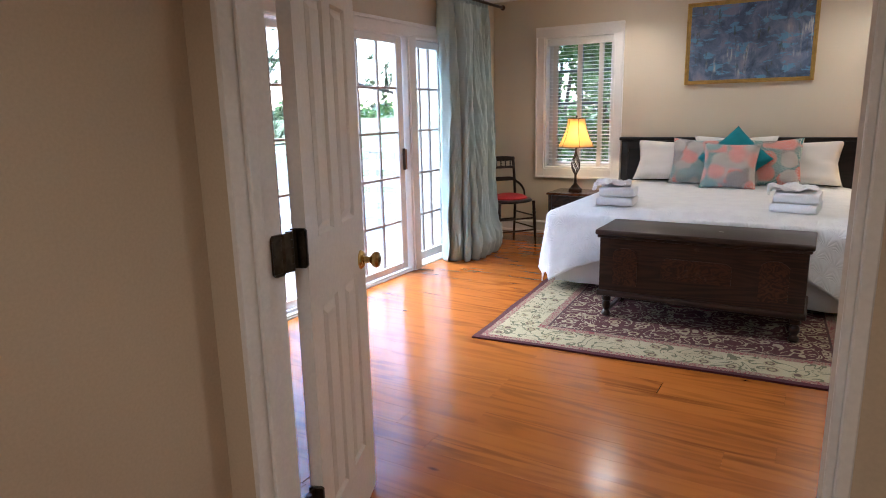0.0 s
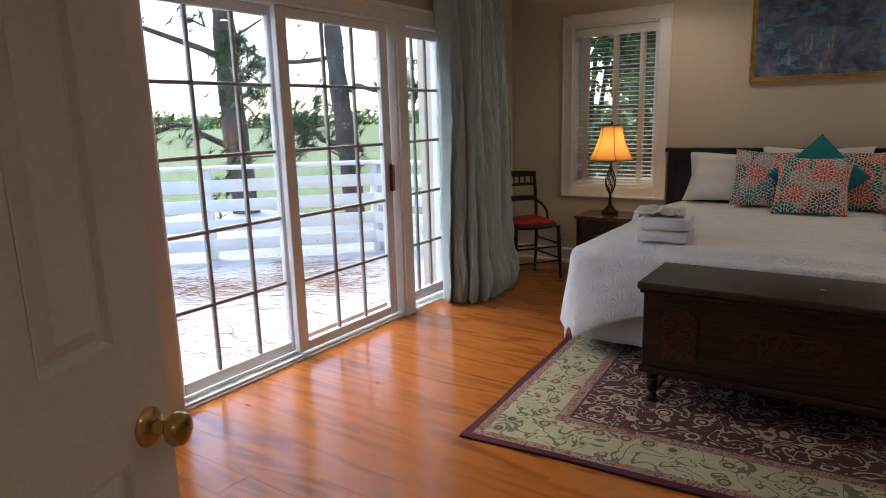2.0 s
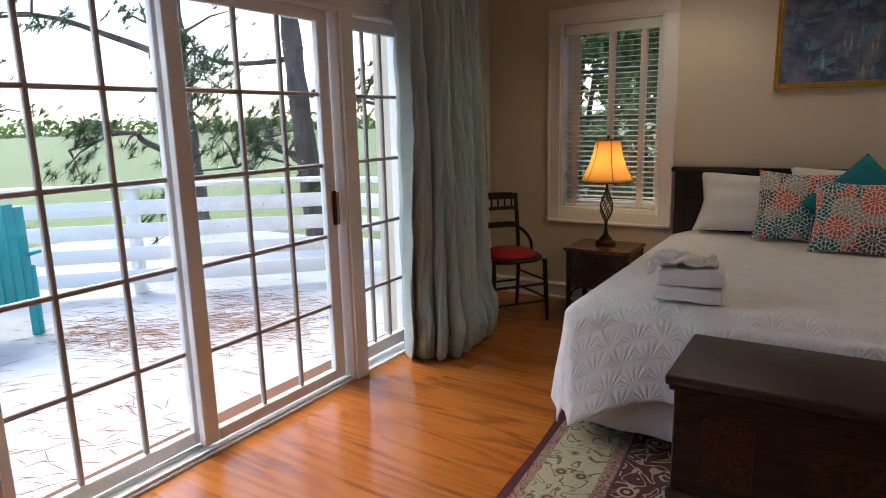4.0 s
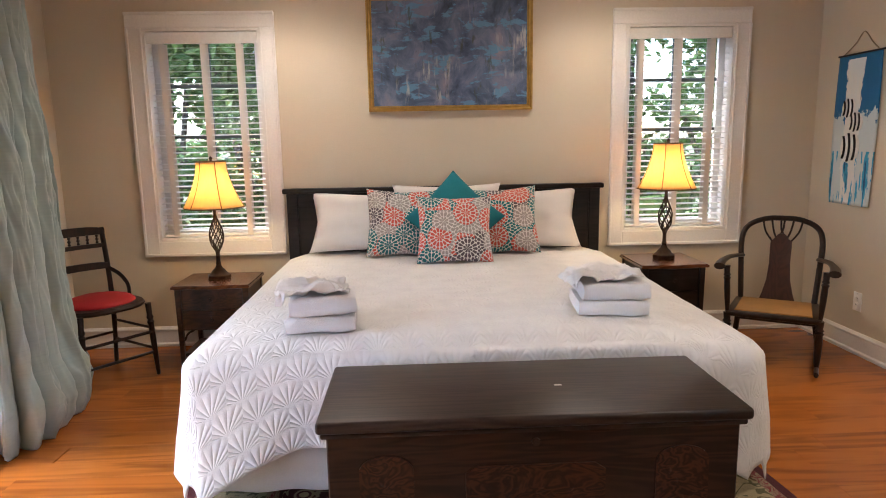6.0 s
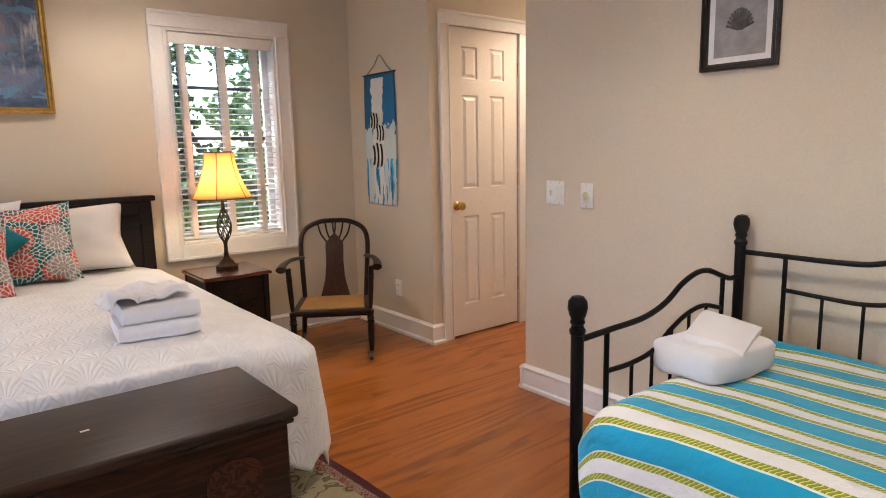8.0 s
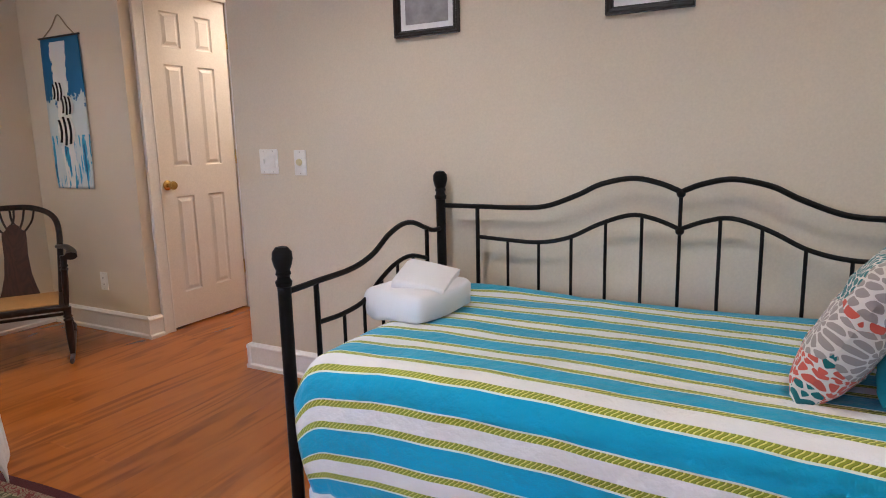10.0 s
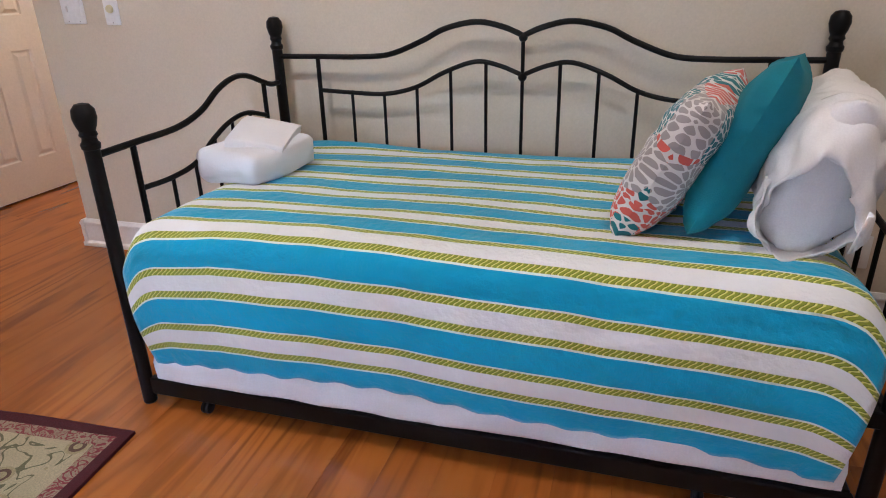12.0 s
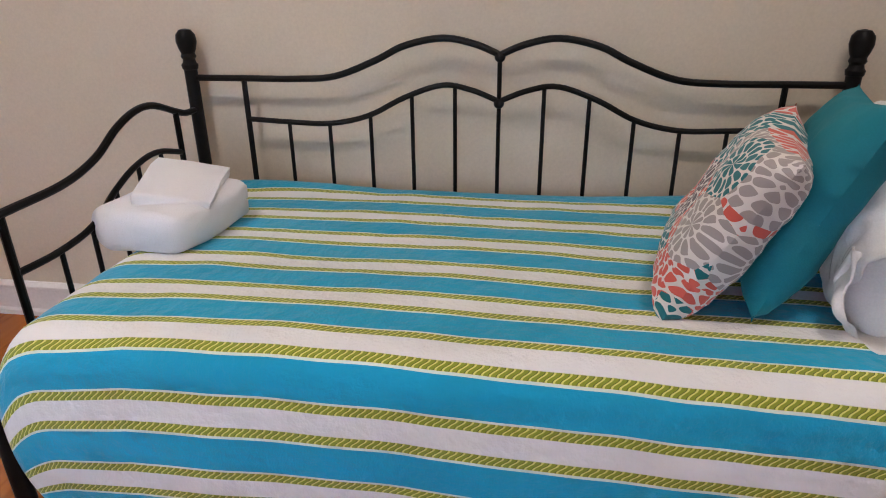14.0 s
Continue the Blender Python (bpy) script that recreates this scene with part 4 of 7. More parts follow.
def west_window():
    """A tall glazed sidelight in the wall beside the glass doors."""
    y0, y1, z0, z1 = WW
    ob = thing("window_3", (-2.74, (y0 + y1) / 2, z0), "tall white framed sidelight beside the glass doors", "window")
    ob["kind"] = "structure"
    bm = bmesh.new()
    box(-2.662, -2.637, y0 - 0.085, y0, z0 - 0.085, z1 + 0.085, 0.004, bm)
    box(-2.662, -2.637, y1, y1 + 0.085, z0 - 0.085, z1 + 0.085, 0.004, bm)
    box(-2.662, -2.638, y0, y1, z1, z1 + 0.085, 0.004, bm)
    box(-2.662, -2.638, y0, y1, z0 - 0.085, z0, 0.004, bm)
    part("window_casing", bm, TRIM, ob, "white painted casing")
    bm = bmesh.new()
    for a, b, c, d in ((y0, y0 + 0.05, z0, z1), (y1 - 0.05, y1, z0, z1), (y0 + 0.05, y1 - 0.05, z0, z0 + 0.05), (y0 + 0.05, y1 - 0.05, z1 - 0.05, z1)):
        box(-2.77, -2.73, a, b, c, d, 0.003, bm)
    part("window_frame", bm, TRIM, ob, "white painted sash frame")
    part("window_sill", box(-2.82, -2.655, y0 + 0.001, y1 - 0.001, z0 + 0.001, z0 + 0.02, 0.003), TRIM, ob)
    cy = (y0 + y1) / 2
    part("muntin", box(-2.765, -2.735, cy - 0.011, cy + 0.011, z0 + 0.05, z1 - 0.05, 0.003), VINYL, ob)
    for z in HZ:
        part("muntin", box(-2.764, -2.736, y0 + 0.05, y1 - 0.05, z - 0.011, z + 0.011, 0.003), VINYL, ob)
    pane = part("pane", box(-2.753, -2.748, y0 + 0.045, y1 - 0.045, z0 + 0.045, z1 - 0.045), GLASS, ob, "clear window glass", smooth=0)
    pane.visible_shadow = False


west_window()


def tall_cabinet():
    """A black cabinet with two doors, standing below and before the window."""
    x0, x1, y0, y1, h = -2.63, -2.26, 2.44, 3.26, 1.44
    c = thing("cabinet", ((x0 + x1) / 2, (y0 + y1) / 2, 0.0), "tall black wooden cabinet standing before the window", "cabinet")
    part("body", box(x0, x1, y0, y1, 0.06, h - 0.03, 0.003), ESPRESSO, c)
    part("top", box(x0, x1 + 0.02, y0 - 0.015, y1 + 0.015, h - 0.0295, h, 0.006, seg=2), ESPRESSO, c)
    part("plinth", box(x0 + 0.01, x1 - 0.02, y0 + 0.01, y1 - 0.01, 0.0, 0.0595, 0.002), ESPRESSO, c)
    mid = (y0 + y1) / 2
    for a, b, k in ((y0 + 0.01, mid - 0.002, mid - 0.04), (mid + 0.002, y1 - 0.01, mid + 0.04)):
        d = part("door", box(x1 + 0.001, x1 + 0.019, a, b, 0.08, h - 0.04, 0.003), ESPRESSO, c)
        part("knob", lathe(0, 0, [(0.006, 0), (0.006, 0.012), (0.013, 0.018), (0.011, 0.026), (0.003, 0.028)], 14, m=pose(x1 + 0.019, k, 0.78, 0, 90)), BRONZE, d, "small dark knob")


tall_cabinet()

# ---- bed ----
BX, HW, FOOT, HEAD, TOP = -0.43, 0.965, 5.46, 7.36, 0.615


def drape(a, b):
    """Where the point of a flat spread lies when it hangs over the mattress."""
    r = 0.06 if a < 0 else 0.095
    dx = max(abs(a) - HW, 0.0)
    dy = max(FOOT - b, 0.0)
    sx = 1 if a > 0 else -1
    s = math.hypot(dx, dy)
    x, y = BX + max(-HW, min(HW, a)), max(b, FOOT)
    soft = 0.012 * noise.noise(Vector((a * 2.3, b * 2.3, 1))) + 0.004 * noise.noise(Vector((a * 9, b * 9, 4)))
    crown = 0.02 * (1 - (a / HW) ** 2) if abs(a) < HW else 0
    if s == 0:
        edge = min(HW - abs(a), b - FOOT)
        return Vector((x, y, TOP + crown + soft - 0.02 * max(0, 1 - edge / 0.1) ** 2))
    ux, uy = sx * dx / s, -dy / s
    run = b if dx > dy else a * sx
    wave = 0.5 + 0.5 * math.sin(run * 11 + 1.3 * math.sin(run * 4.1) + (0.8 if sx > 0 else 0))
    corner = min(1.0, 2 * min(dx, dy) / s)
    wave += (0.75 - wave) * corner
    fall = max(0.0, s - r * 0.6)
    flare = r * min(1, s / r) + fall * (0.09 + 0.10 * wave * min(1, fall / 0.3) - 0.10 * corner * min(1, fall / 0.5))
    foot = min(1.0, max(0.0, (HW - abs(a)) / 0.35))
    if dy > dx:
        flare += (min(flare, 0.055) - flare) * foot
    z = TOP - 0.02 - fall * (0.985 - 0.07 * corner) - 0.02 * min(1, s / r)
    soft += 0.02 * min(1, fall / 0.2) * noise.noise(Vector((a * 5, b * 5, 7)))
    return Vector((x + ux * flare, y + uy * flare, max(z, 0.035) + soft * 0.4))


bed = thing("bed", (BX, 6.4, 0.02), "king bed with dark headboard and white matelasse spread", "bed")
SIDE_FALL, FOOT_FALL = 0.475, 0.37
span_a, span_b = HW + SIDE_FALL, (HEAD - 0.02) - (FOOT - FOOT_FALL)


def spread_at(i, j):
    a = -span_a + 2 * span_a * i
    lobe = min(1.0, max(0.0, (abs(a) - HW + 0.36) / 0.36)) ** 1.4 * 0.17 - 0.16 * max(0.0, abs(a) - HW) / SIDE_FALL
    return drape(a, FOOT - FOOT_FALL - lobe + (span_b + lobe) * j)


spread = part("bedspread", grid(170, 120, spread_at, lambda i, j: (2 * span_a * i, span_b * j)), SPREAD, bed, "white matelasse bedspread with shell pattern", smooth=80)
thicken(spread, 0.006, -1)
part("mattress", box(BX - HW + 0.02, BX + HW - 0.02, FOOT + 0.03, HEAD, 0.3, TOP - 0.02, 0.05, seg=3), SKIRT, bed, "white mattress")
part("box_spring", box(BX - HW + 0.03, BX + HW - 0.03, FOOT + 0.04, HEAD, 0.16, 0.30, 0.02), SKIRT, bed)


def skirt_line(k):
    pts = [(BX - HW - 0.0, HEAD), (BX - HW - 0.0, FOOT), (BX + HW, FOOT), (BX + HW, HEAD)]
    lens = [math.dist(p, q) for p, q in zip(pts, pts[1:])]
    d = k * sum(lens)
    for (p, q), L in zip(zip(pts, pts[1:]), lens):
        if d <= L + 1e-6:
            u = Vector(((q[0] - p[0]) / L, (q[1] - p[1]) / L))
            return Vector(p) + u * d, Vector((u.y, -u.x)) * -1
        d -= L
    return Vector(pts[-1]), Vector((1, 0))


def skirt_at(i, j):
    p, o = skirt_line(i)
    w = 0.008 * math.sin(i * 160) * (1 - j) + 0.012 * noise.noise(Vector((i * 20, j, 0)))
    return Vector((p.x - o.x * w, p.y - o.y * w, 0.055 + 0.3 * j))


thicken(part("bed_skirt", grid(180, 4, skirt_at), SKIRT, bed, "white cotton bed skirt", smooth=80), 0.003)
hb = bmesh.new()
box(-1.44, 0.578, 7.372, 7.405, 0.04, 1.0, 0.003, hb)
part("headboard", hb, ESPRESSO, bed, "espresso-stained wooden headboard")
part("headboard_cap", box(-1.465, 0.603, 7.352, 7.42, 1.0, 1.032, 0.008, seg=2), ESPRESSO, bed)
for x in (-1.44, 0.578 - 0.07):
    part("headboard_post", box(x, x + 0.07, 7.36, 7.3725, 0.022, 1.0, 0.003), ESPRESSO, bed)
part("headboard_rail", box(-1.37, 0.508, 7.36, 7.3725, 0.92, 1.0, 0.003), ESPRESSO, bed)
for x in (-1.25, -0.43, 0.4):
    for y in (FOOT + 0.12, 7.2):
        part("leg", lathe(x, y, [(0.02, 0.022), (0.025, 0.03), (0.022, 0.16)], 12), IRON, bed)


def cushion(name, w, h, d, at, lean, turn, material, label, cat, seed, roll=0, pinch=0.09, group=""):
    """A cushion that stands on its lower edge at `at`, leaning back by lean degrees."""
    m = pose(*at, -lean, 0, turn) @ pose(0, 0, h / 2, 0, roll, 0)
    ob = new(name)
    ob.empty_display_size = 0.05
    ob.matrix_world = pose(*at, 0, 0, turn)
    bm = pillow(w, h, d, ob.matrix_world.inverted() @ m, seed, pinch=pinch)
    me = bpy.data.meshes.new(name)
    bm.to_mesh(me)
    bm.free()
    shade_smooth(me, 60)
    me.materials.append(material)
    cover = new("cover", me)
    cover.parent = ob
    return tagged(ob, label, cat, group)


B = TOP + 0.012
cushion("pillow", 0.74, 0.40, 0.17, (-0.92, 7.235, B), 20, 0, PILLOW, "plump white bed pillow against the headboard", "pillow", 1, 1.5, 0.13, "bed pillows")
cushion("pillow", 0.74, 0.40, 0.17, (0.06, 7.235, B), 20, 0, PILLOW, "plump white bed pillow against the headboard", "pillow", 2, -1, 0.13, "bed pillows")
cushion("pillow", 0.70, 0.40, 0.14, (-0.42, 7.27, B + 0.03), 12, 0, PILLOW, "white bed pillow behind the cushions", "pillow", 3, 0, 0.13, "bed pillows")
cushion("throw_pillow", 0.43, 0.43, 0.14, (-0.70, 7.06, B), 22, 6, BLOOM, "square cushion printed with coral and teal blooms", "cushion", 4, 3, 0.10, "printed cushions")
cushion("throw_pillow", 0.43, 0.43, 0.14, (-0.09, 7.07, B), 22, -5, BLOOM, "square cushion printed with coral and teal blooms", "cushion", 5, -3, 0.10, "printed cushions")
cushion("throw_pillow", 0.43, 0.43, 0.13, (-0.385, 6.97, B + 0.045), 26, 0, TEAL, "plain teal cushion set on its corner", "cushion", 6, 45, 0.08)
cushion("throw_pillow", 0.44, 0.41, 0.15, (-0.40, 6.80, B), 25, 0, BLOOM, "square cushion printed with coral and teal blooms", "cushion", 7, 1, 0.10, "printed cushions")


# ---- blanket chest ----
def blanket_chest():
    x0, x1, y0, y1, top = -0.88, 0.262, 4.89, 5.30, 0.58
    c = thing("blanket_chest", ((x0 + x1) / 2, (y0 + y1) / 2, 0.012), "dark walnut blanket chest on turned legs", "chest")
    part("lid", box(x0 - 0.025, x1 + 0.025, y0 - 0.028, y1 + 0.012, top - 0.034, top, 0.011, seg=3), CHESTT, c, "worn dark lid with rounded edge")
    part("lid_moulding", box(x0 - 0.014, x1 + 0.014, y0 - 0.016, y1 + 0.004, top - 0.052, top - 0.0345, 0.006, seg=2), CHESTW, c)
    part("body", box(x0, x1, y0, y1, 0.19, top - 0.0525, 0.004), CHESTW, c)
    part("base_moulding", box(x0 - 0.012, x1 + 0.012, y0 - 0.014, y1 + 0.004, 0.155, 0.1895, 0.007, seg=2), CHESTW, c)
    w = x1 - x0
    for k0, k1, z0, z1, arch in ((0.075, 0.205, 0.235, 0.47, 1), (0.33, 0.67, 0.30, 0.43, 0), (0.795, 0.925, 0.235, 0.47, 1)):
        a, b = x0 + w * k0, x0 + w * k1
        bm = bmesh.new()
        if arch:
            n, cx, r = 16, (a + b) / 2, (b - a) / 2
            ring = [(a, z0), (b, z0)] + [(cx + r * math.cos(math.pi * i / n), z1 - r * 0.6 + r * 0.6 * math.sin(math.pi * i / n)) for i in range(n + 1)]
        else:
            ring = [(a, z0), (b, z0), (b, z1 - 0.02), (b - 0.03, z1), (a + 0.03, z1), (a, z1 - 0.02)]
        lo = [bm.verts.new((x, y0 + 0.001, z)) for x, z in ring]
        hi = [bm.verts.new((x, y0 - 0.005, z)) for x, z in ring]
        for i in range(len(ring)):
            bm.faces.new((lo[i], lo[(i + 1) % len(ring)], hi[(i + 1) % len(ring)], hi[i]))
        f = bm.faces.new(hi)
        bmesh.ops.inset_region(bm, faces=[f], thickness=0.012, depth=-0.005)
        bmesh.ops.recalc_face_normals(bm, faces=bm.faces)
        panel = part("front_panel", bm, CARVE, c, "carved burl panel")
        rnd = random.Random(int(k0 * 100))
        cx, cz = (a + b) / 2, (z0 + z1) / 2 - 0.01
        for i in range(7 if arch else 12):
            px = cx + rnd.uniform(-0.3, 0.3) * (b - a)
            pz = cz + rnd.uniform(-0.3, 0.3) * (z1 - z0)
            bm = bmesh.new()
            bmesh.ops.create_icosphere(bm, subdivisions=1, radius=1, matrix=Matrix.Translation((px, y0 - 0.002, pz)) @ Matrix.Rotation(rnd.uniform(0, 3), 4, "Y") @ Matrix.Diagonal((0.02, 0.006, 0.011, 1)))
            part("carving", bm, CARVE, panel, "carved leaf ornament")
    part("keyhole", lathe(0, 0, [(0.012, 0), (0.012, 0.004), (0.006, 0.006)], 14, m=pose((x0 + x1) / 2 + 0.0, y0 - 0.0, 0.495, 90)), BRONZE, c, "small bronze key escutcheon")
    part("paint_chip", box(-0.218, -0.196, 5.075, 5.085, top - 0.0005, top + 0.0006), TRIM, c, "small pale scuff")
    for x in (x0 + 0.04, x1 - 0.04):
        for y in (y0 + 0.04, y1 - 0.04):
            prof = [(0.015, 0.013), (0.026, 0.018), (0.03, 0.03), (0.022, 0.045), (0.016, 0.052), (0.027, 0.075), (0.026, 0.10), (0.018, 0.112), (0.028, 0.12), (0.028, 0.1545)]
            part("leg", lathe(x, y, prof, 16), CHESTW, c)
    part("stretcher", box(x0 + 0.06, x1 - 0.06, y1 - 0.055, y1 - 0.02, 0.035, 0.055, 0.004), CHESTW, c)
    for x in (x0 + 0.04, x1 - 0.04):
        part("stretcher", box(x - 0.014, x + 0.014, y0 + 0.06, y1 - 0.06, 0.035, 0.055, 0.004), CHESTW, c)


blanket_chest()

# ---- rug ----
RH = (1.115, 1.55)


def rug():
    m = pose(-0.415, 5.82, 0.0, 0, 0, 4.0)
    bm = bmesh.new()

    def at(i, j):
        x, y = (2 * i - 1) * RH[0], (2 * j - 1) * RH[1]
        return Vector((x + 0.004 * math.sin(y * 9), y + 0.004 * math.sin(x * 7), 0.011 + 0.0015 * noise.noise(Vector((x * 3, y * 3, 0)))))
    grid(60, 80, at, bm=bm)
    ring = [e for e in bm.edges if e.is_boundary]
    ext = bmesh.ops.extrude_edge_only(bm, edges=ring)["geom"]
    for v in ext:
        if isinstance(v, bmesh.types.BMVert):
            v.co.z = 0.0005
    ob = solo("rug", bm, rug_mat(*RH), "oriental rug with beige border, maroon edge and red medallion", "rug", smooth=60)
    ob.matrix_world = m


rug()

# ---- curtain ----
def curtain():
    c = thing("curtain", (-2.52, 6.28, 0.002), "grey-green silk curtain drawn to one side", "curtain")

    hem = smooth_line([(-2.59, 5.83, 0), (-2.53, 5.88, 0), (-2.45, 5.94, 0), (-2.38, 5.98, 0), (-2.345, 6.07, 0), (-2.37, 6.20, 0), (-2.41, 6.36, 0), (-2.44, 6.50, 0), (-2.47, 6.62, 0)], 12)

    def along(s):
        k = min(max(s, 0.0), 0.9999) * (len(hem) - 1)
        a = int(k)
        return Vector(hem[a]).lerp(Vector(hem[a + 1]), k - a)

    rnd = random.Random(21)
    widths = [rnd.choice((0.7, 0.9, 1.2, 1.7)) for _ in range(9)]
    valleys = [sum(widths[:k]) / sum(widths) for k in range(10)]
    depths = [rnd.uniform(0.085, 0.12) * (w / 1.2) ** 0.35 for w in widths]

    def valley(k, j):
        """Where the k-th valley of the folds runs at the height j."""
        if k in (0, 9):
            return valleys[k]
        return valleys[k] + 0.026 * math.sin(2.8 * j + k * 0.9) + 0.010 * math.sin(7 * j + k * 2.1)

    def ridge(x, y, seed):
        return 1 - 2 * abs(noise.noise(Vector((x, y, seed))))

    def at(i, j):
        low = 1 - j
        z = 2.215 * j
        p = along(i)
        t = (along(i + 0.02) - along(i - 0.02)).normalized()
        up = Vector((-2.53 + 0.04 * math.sin(i * 3.1), 5.80 + 0.82 * i, 0))
        k = low ** 1.3
        p = up.lerp(p, k)
        t = Vector((0, 1, 0)).lerp(t, k).normalized()
        out = Vector((t.y, -t.x, 0))
        k = 0
        while k < len(valleys) - 2 and valley(k + 1, j) < i:
            k += 1
        a, b = valley(k, j), valley(k + 1, j)
        u = min(max((i - a) / (b - a), 0.0), 1.0)
        bow = (4 * u * (1 - u)) ** 0.5
        skew = u - 0.5 + 0.12 * math.sin(j * 4 + k)
        fold = bow * depths[k] * (0.75 + 0.40 * low) - 0.070
        fold += 0.022 * ridge(i * 12 + 2.5 * j, j * 2.2, 5) + 0.014 * ridge(i * 22 - 4.0 * j, j * 4.5, 8) + 0.007 * ridge(i * 34 + 8 * j, j * 11.0, 3)
        fold += 0.016 * math.exp(-((j - 0.60) / 0.15) ** 2) * ridge(i * 8 + 5 * j, j * 8, 12)
        belly = math.exp(-((z - 0.17) / 0.11) ** 2)
        fold += 0.032 * belly * bow + 0.014 * belly * ridge(i * 14, z * 14, 2) - 0.030 * max(0.0, 0.06 - z) / 0.06
        p += out * fold + t * skew * bow * 0.045 * (1 if k % 2 else -1)
        p.x = max(p.x, -2.618 + 0.006 * math.sin(z * 5 + i * 30))
        p.z = z + 0.003
        return p
    ob = part("fabric", grid(480, 130, at), SILK, c, smooth=80)
    thicken(ob, 0.004, 0)
    part("heading", grid(200, 2, lambda i, j: Vector((-2.535 + 0.035 * math.sin(i * 2 * math.pi * 14), 5.765 + 0.86 * i, 2.205 + 0.06 * j))), SILK, c, "pinch-pleated heading", smooth=80)
    rod = thing("curtain_rod", (-2.52, 5.4, 2.285), "dark bronze curtain rod with ball finial", "curtain rod")
    part("rod", sweep([(-2.535, 3.3, 2.285), (-2.535, 6.95, 2.285)], 0.013, 12), BRONZE, rod)
    for y in (3.28, 6.97):
        bm = bmesh.new()
        bmesh.ops.create_uvsphere(bm, u_segments=16, v_segments=12, radius=0.025, matrix=Matrix.Translation((-2.535, y, 2.285)))
        part("finial", bm, BRONZE, rod)
    for y in (3.5, 5.7):
        part("bracket", sweep([(-2.658, y, 2.3), (-2.60, y, 2.27), (-2.535, y, 2.268)], 0.008, 8), BRONZE, rod)
    for k in range(9):
        y = 5.85 + k * 0.085
        pts = [(-2.535 + 0.02 * math.cos(a), y, 2.283 + 0.02 * math.sin(a)) for a in [2 * math.pi * q / 14 for q in range(15)]]
        part("ring", sweep(pts, 0.0025, 6), BRONZE, rod)


curtain()

# ---- daybed ----
DY0, DY1, DXF, DXB = 2.60, 4.42, 0.94, 1.868


def post_profile(top):
    return [(0.016, 0.0), (0.019, 0.004), (0.019, top - 0.115), (0.022, top - 0.112), (0.024, top - 0.10), (0.019, top - 0.094), (0.017, top - 0.085), (0.022, top - 0.078), (0.019, top - 0.068),
            (0.024, top - 0.056), (0.029, top - 0.036), (0.027, top - 0.016), (0.017, top - 0.003), (0.004, top)]


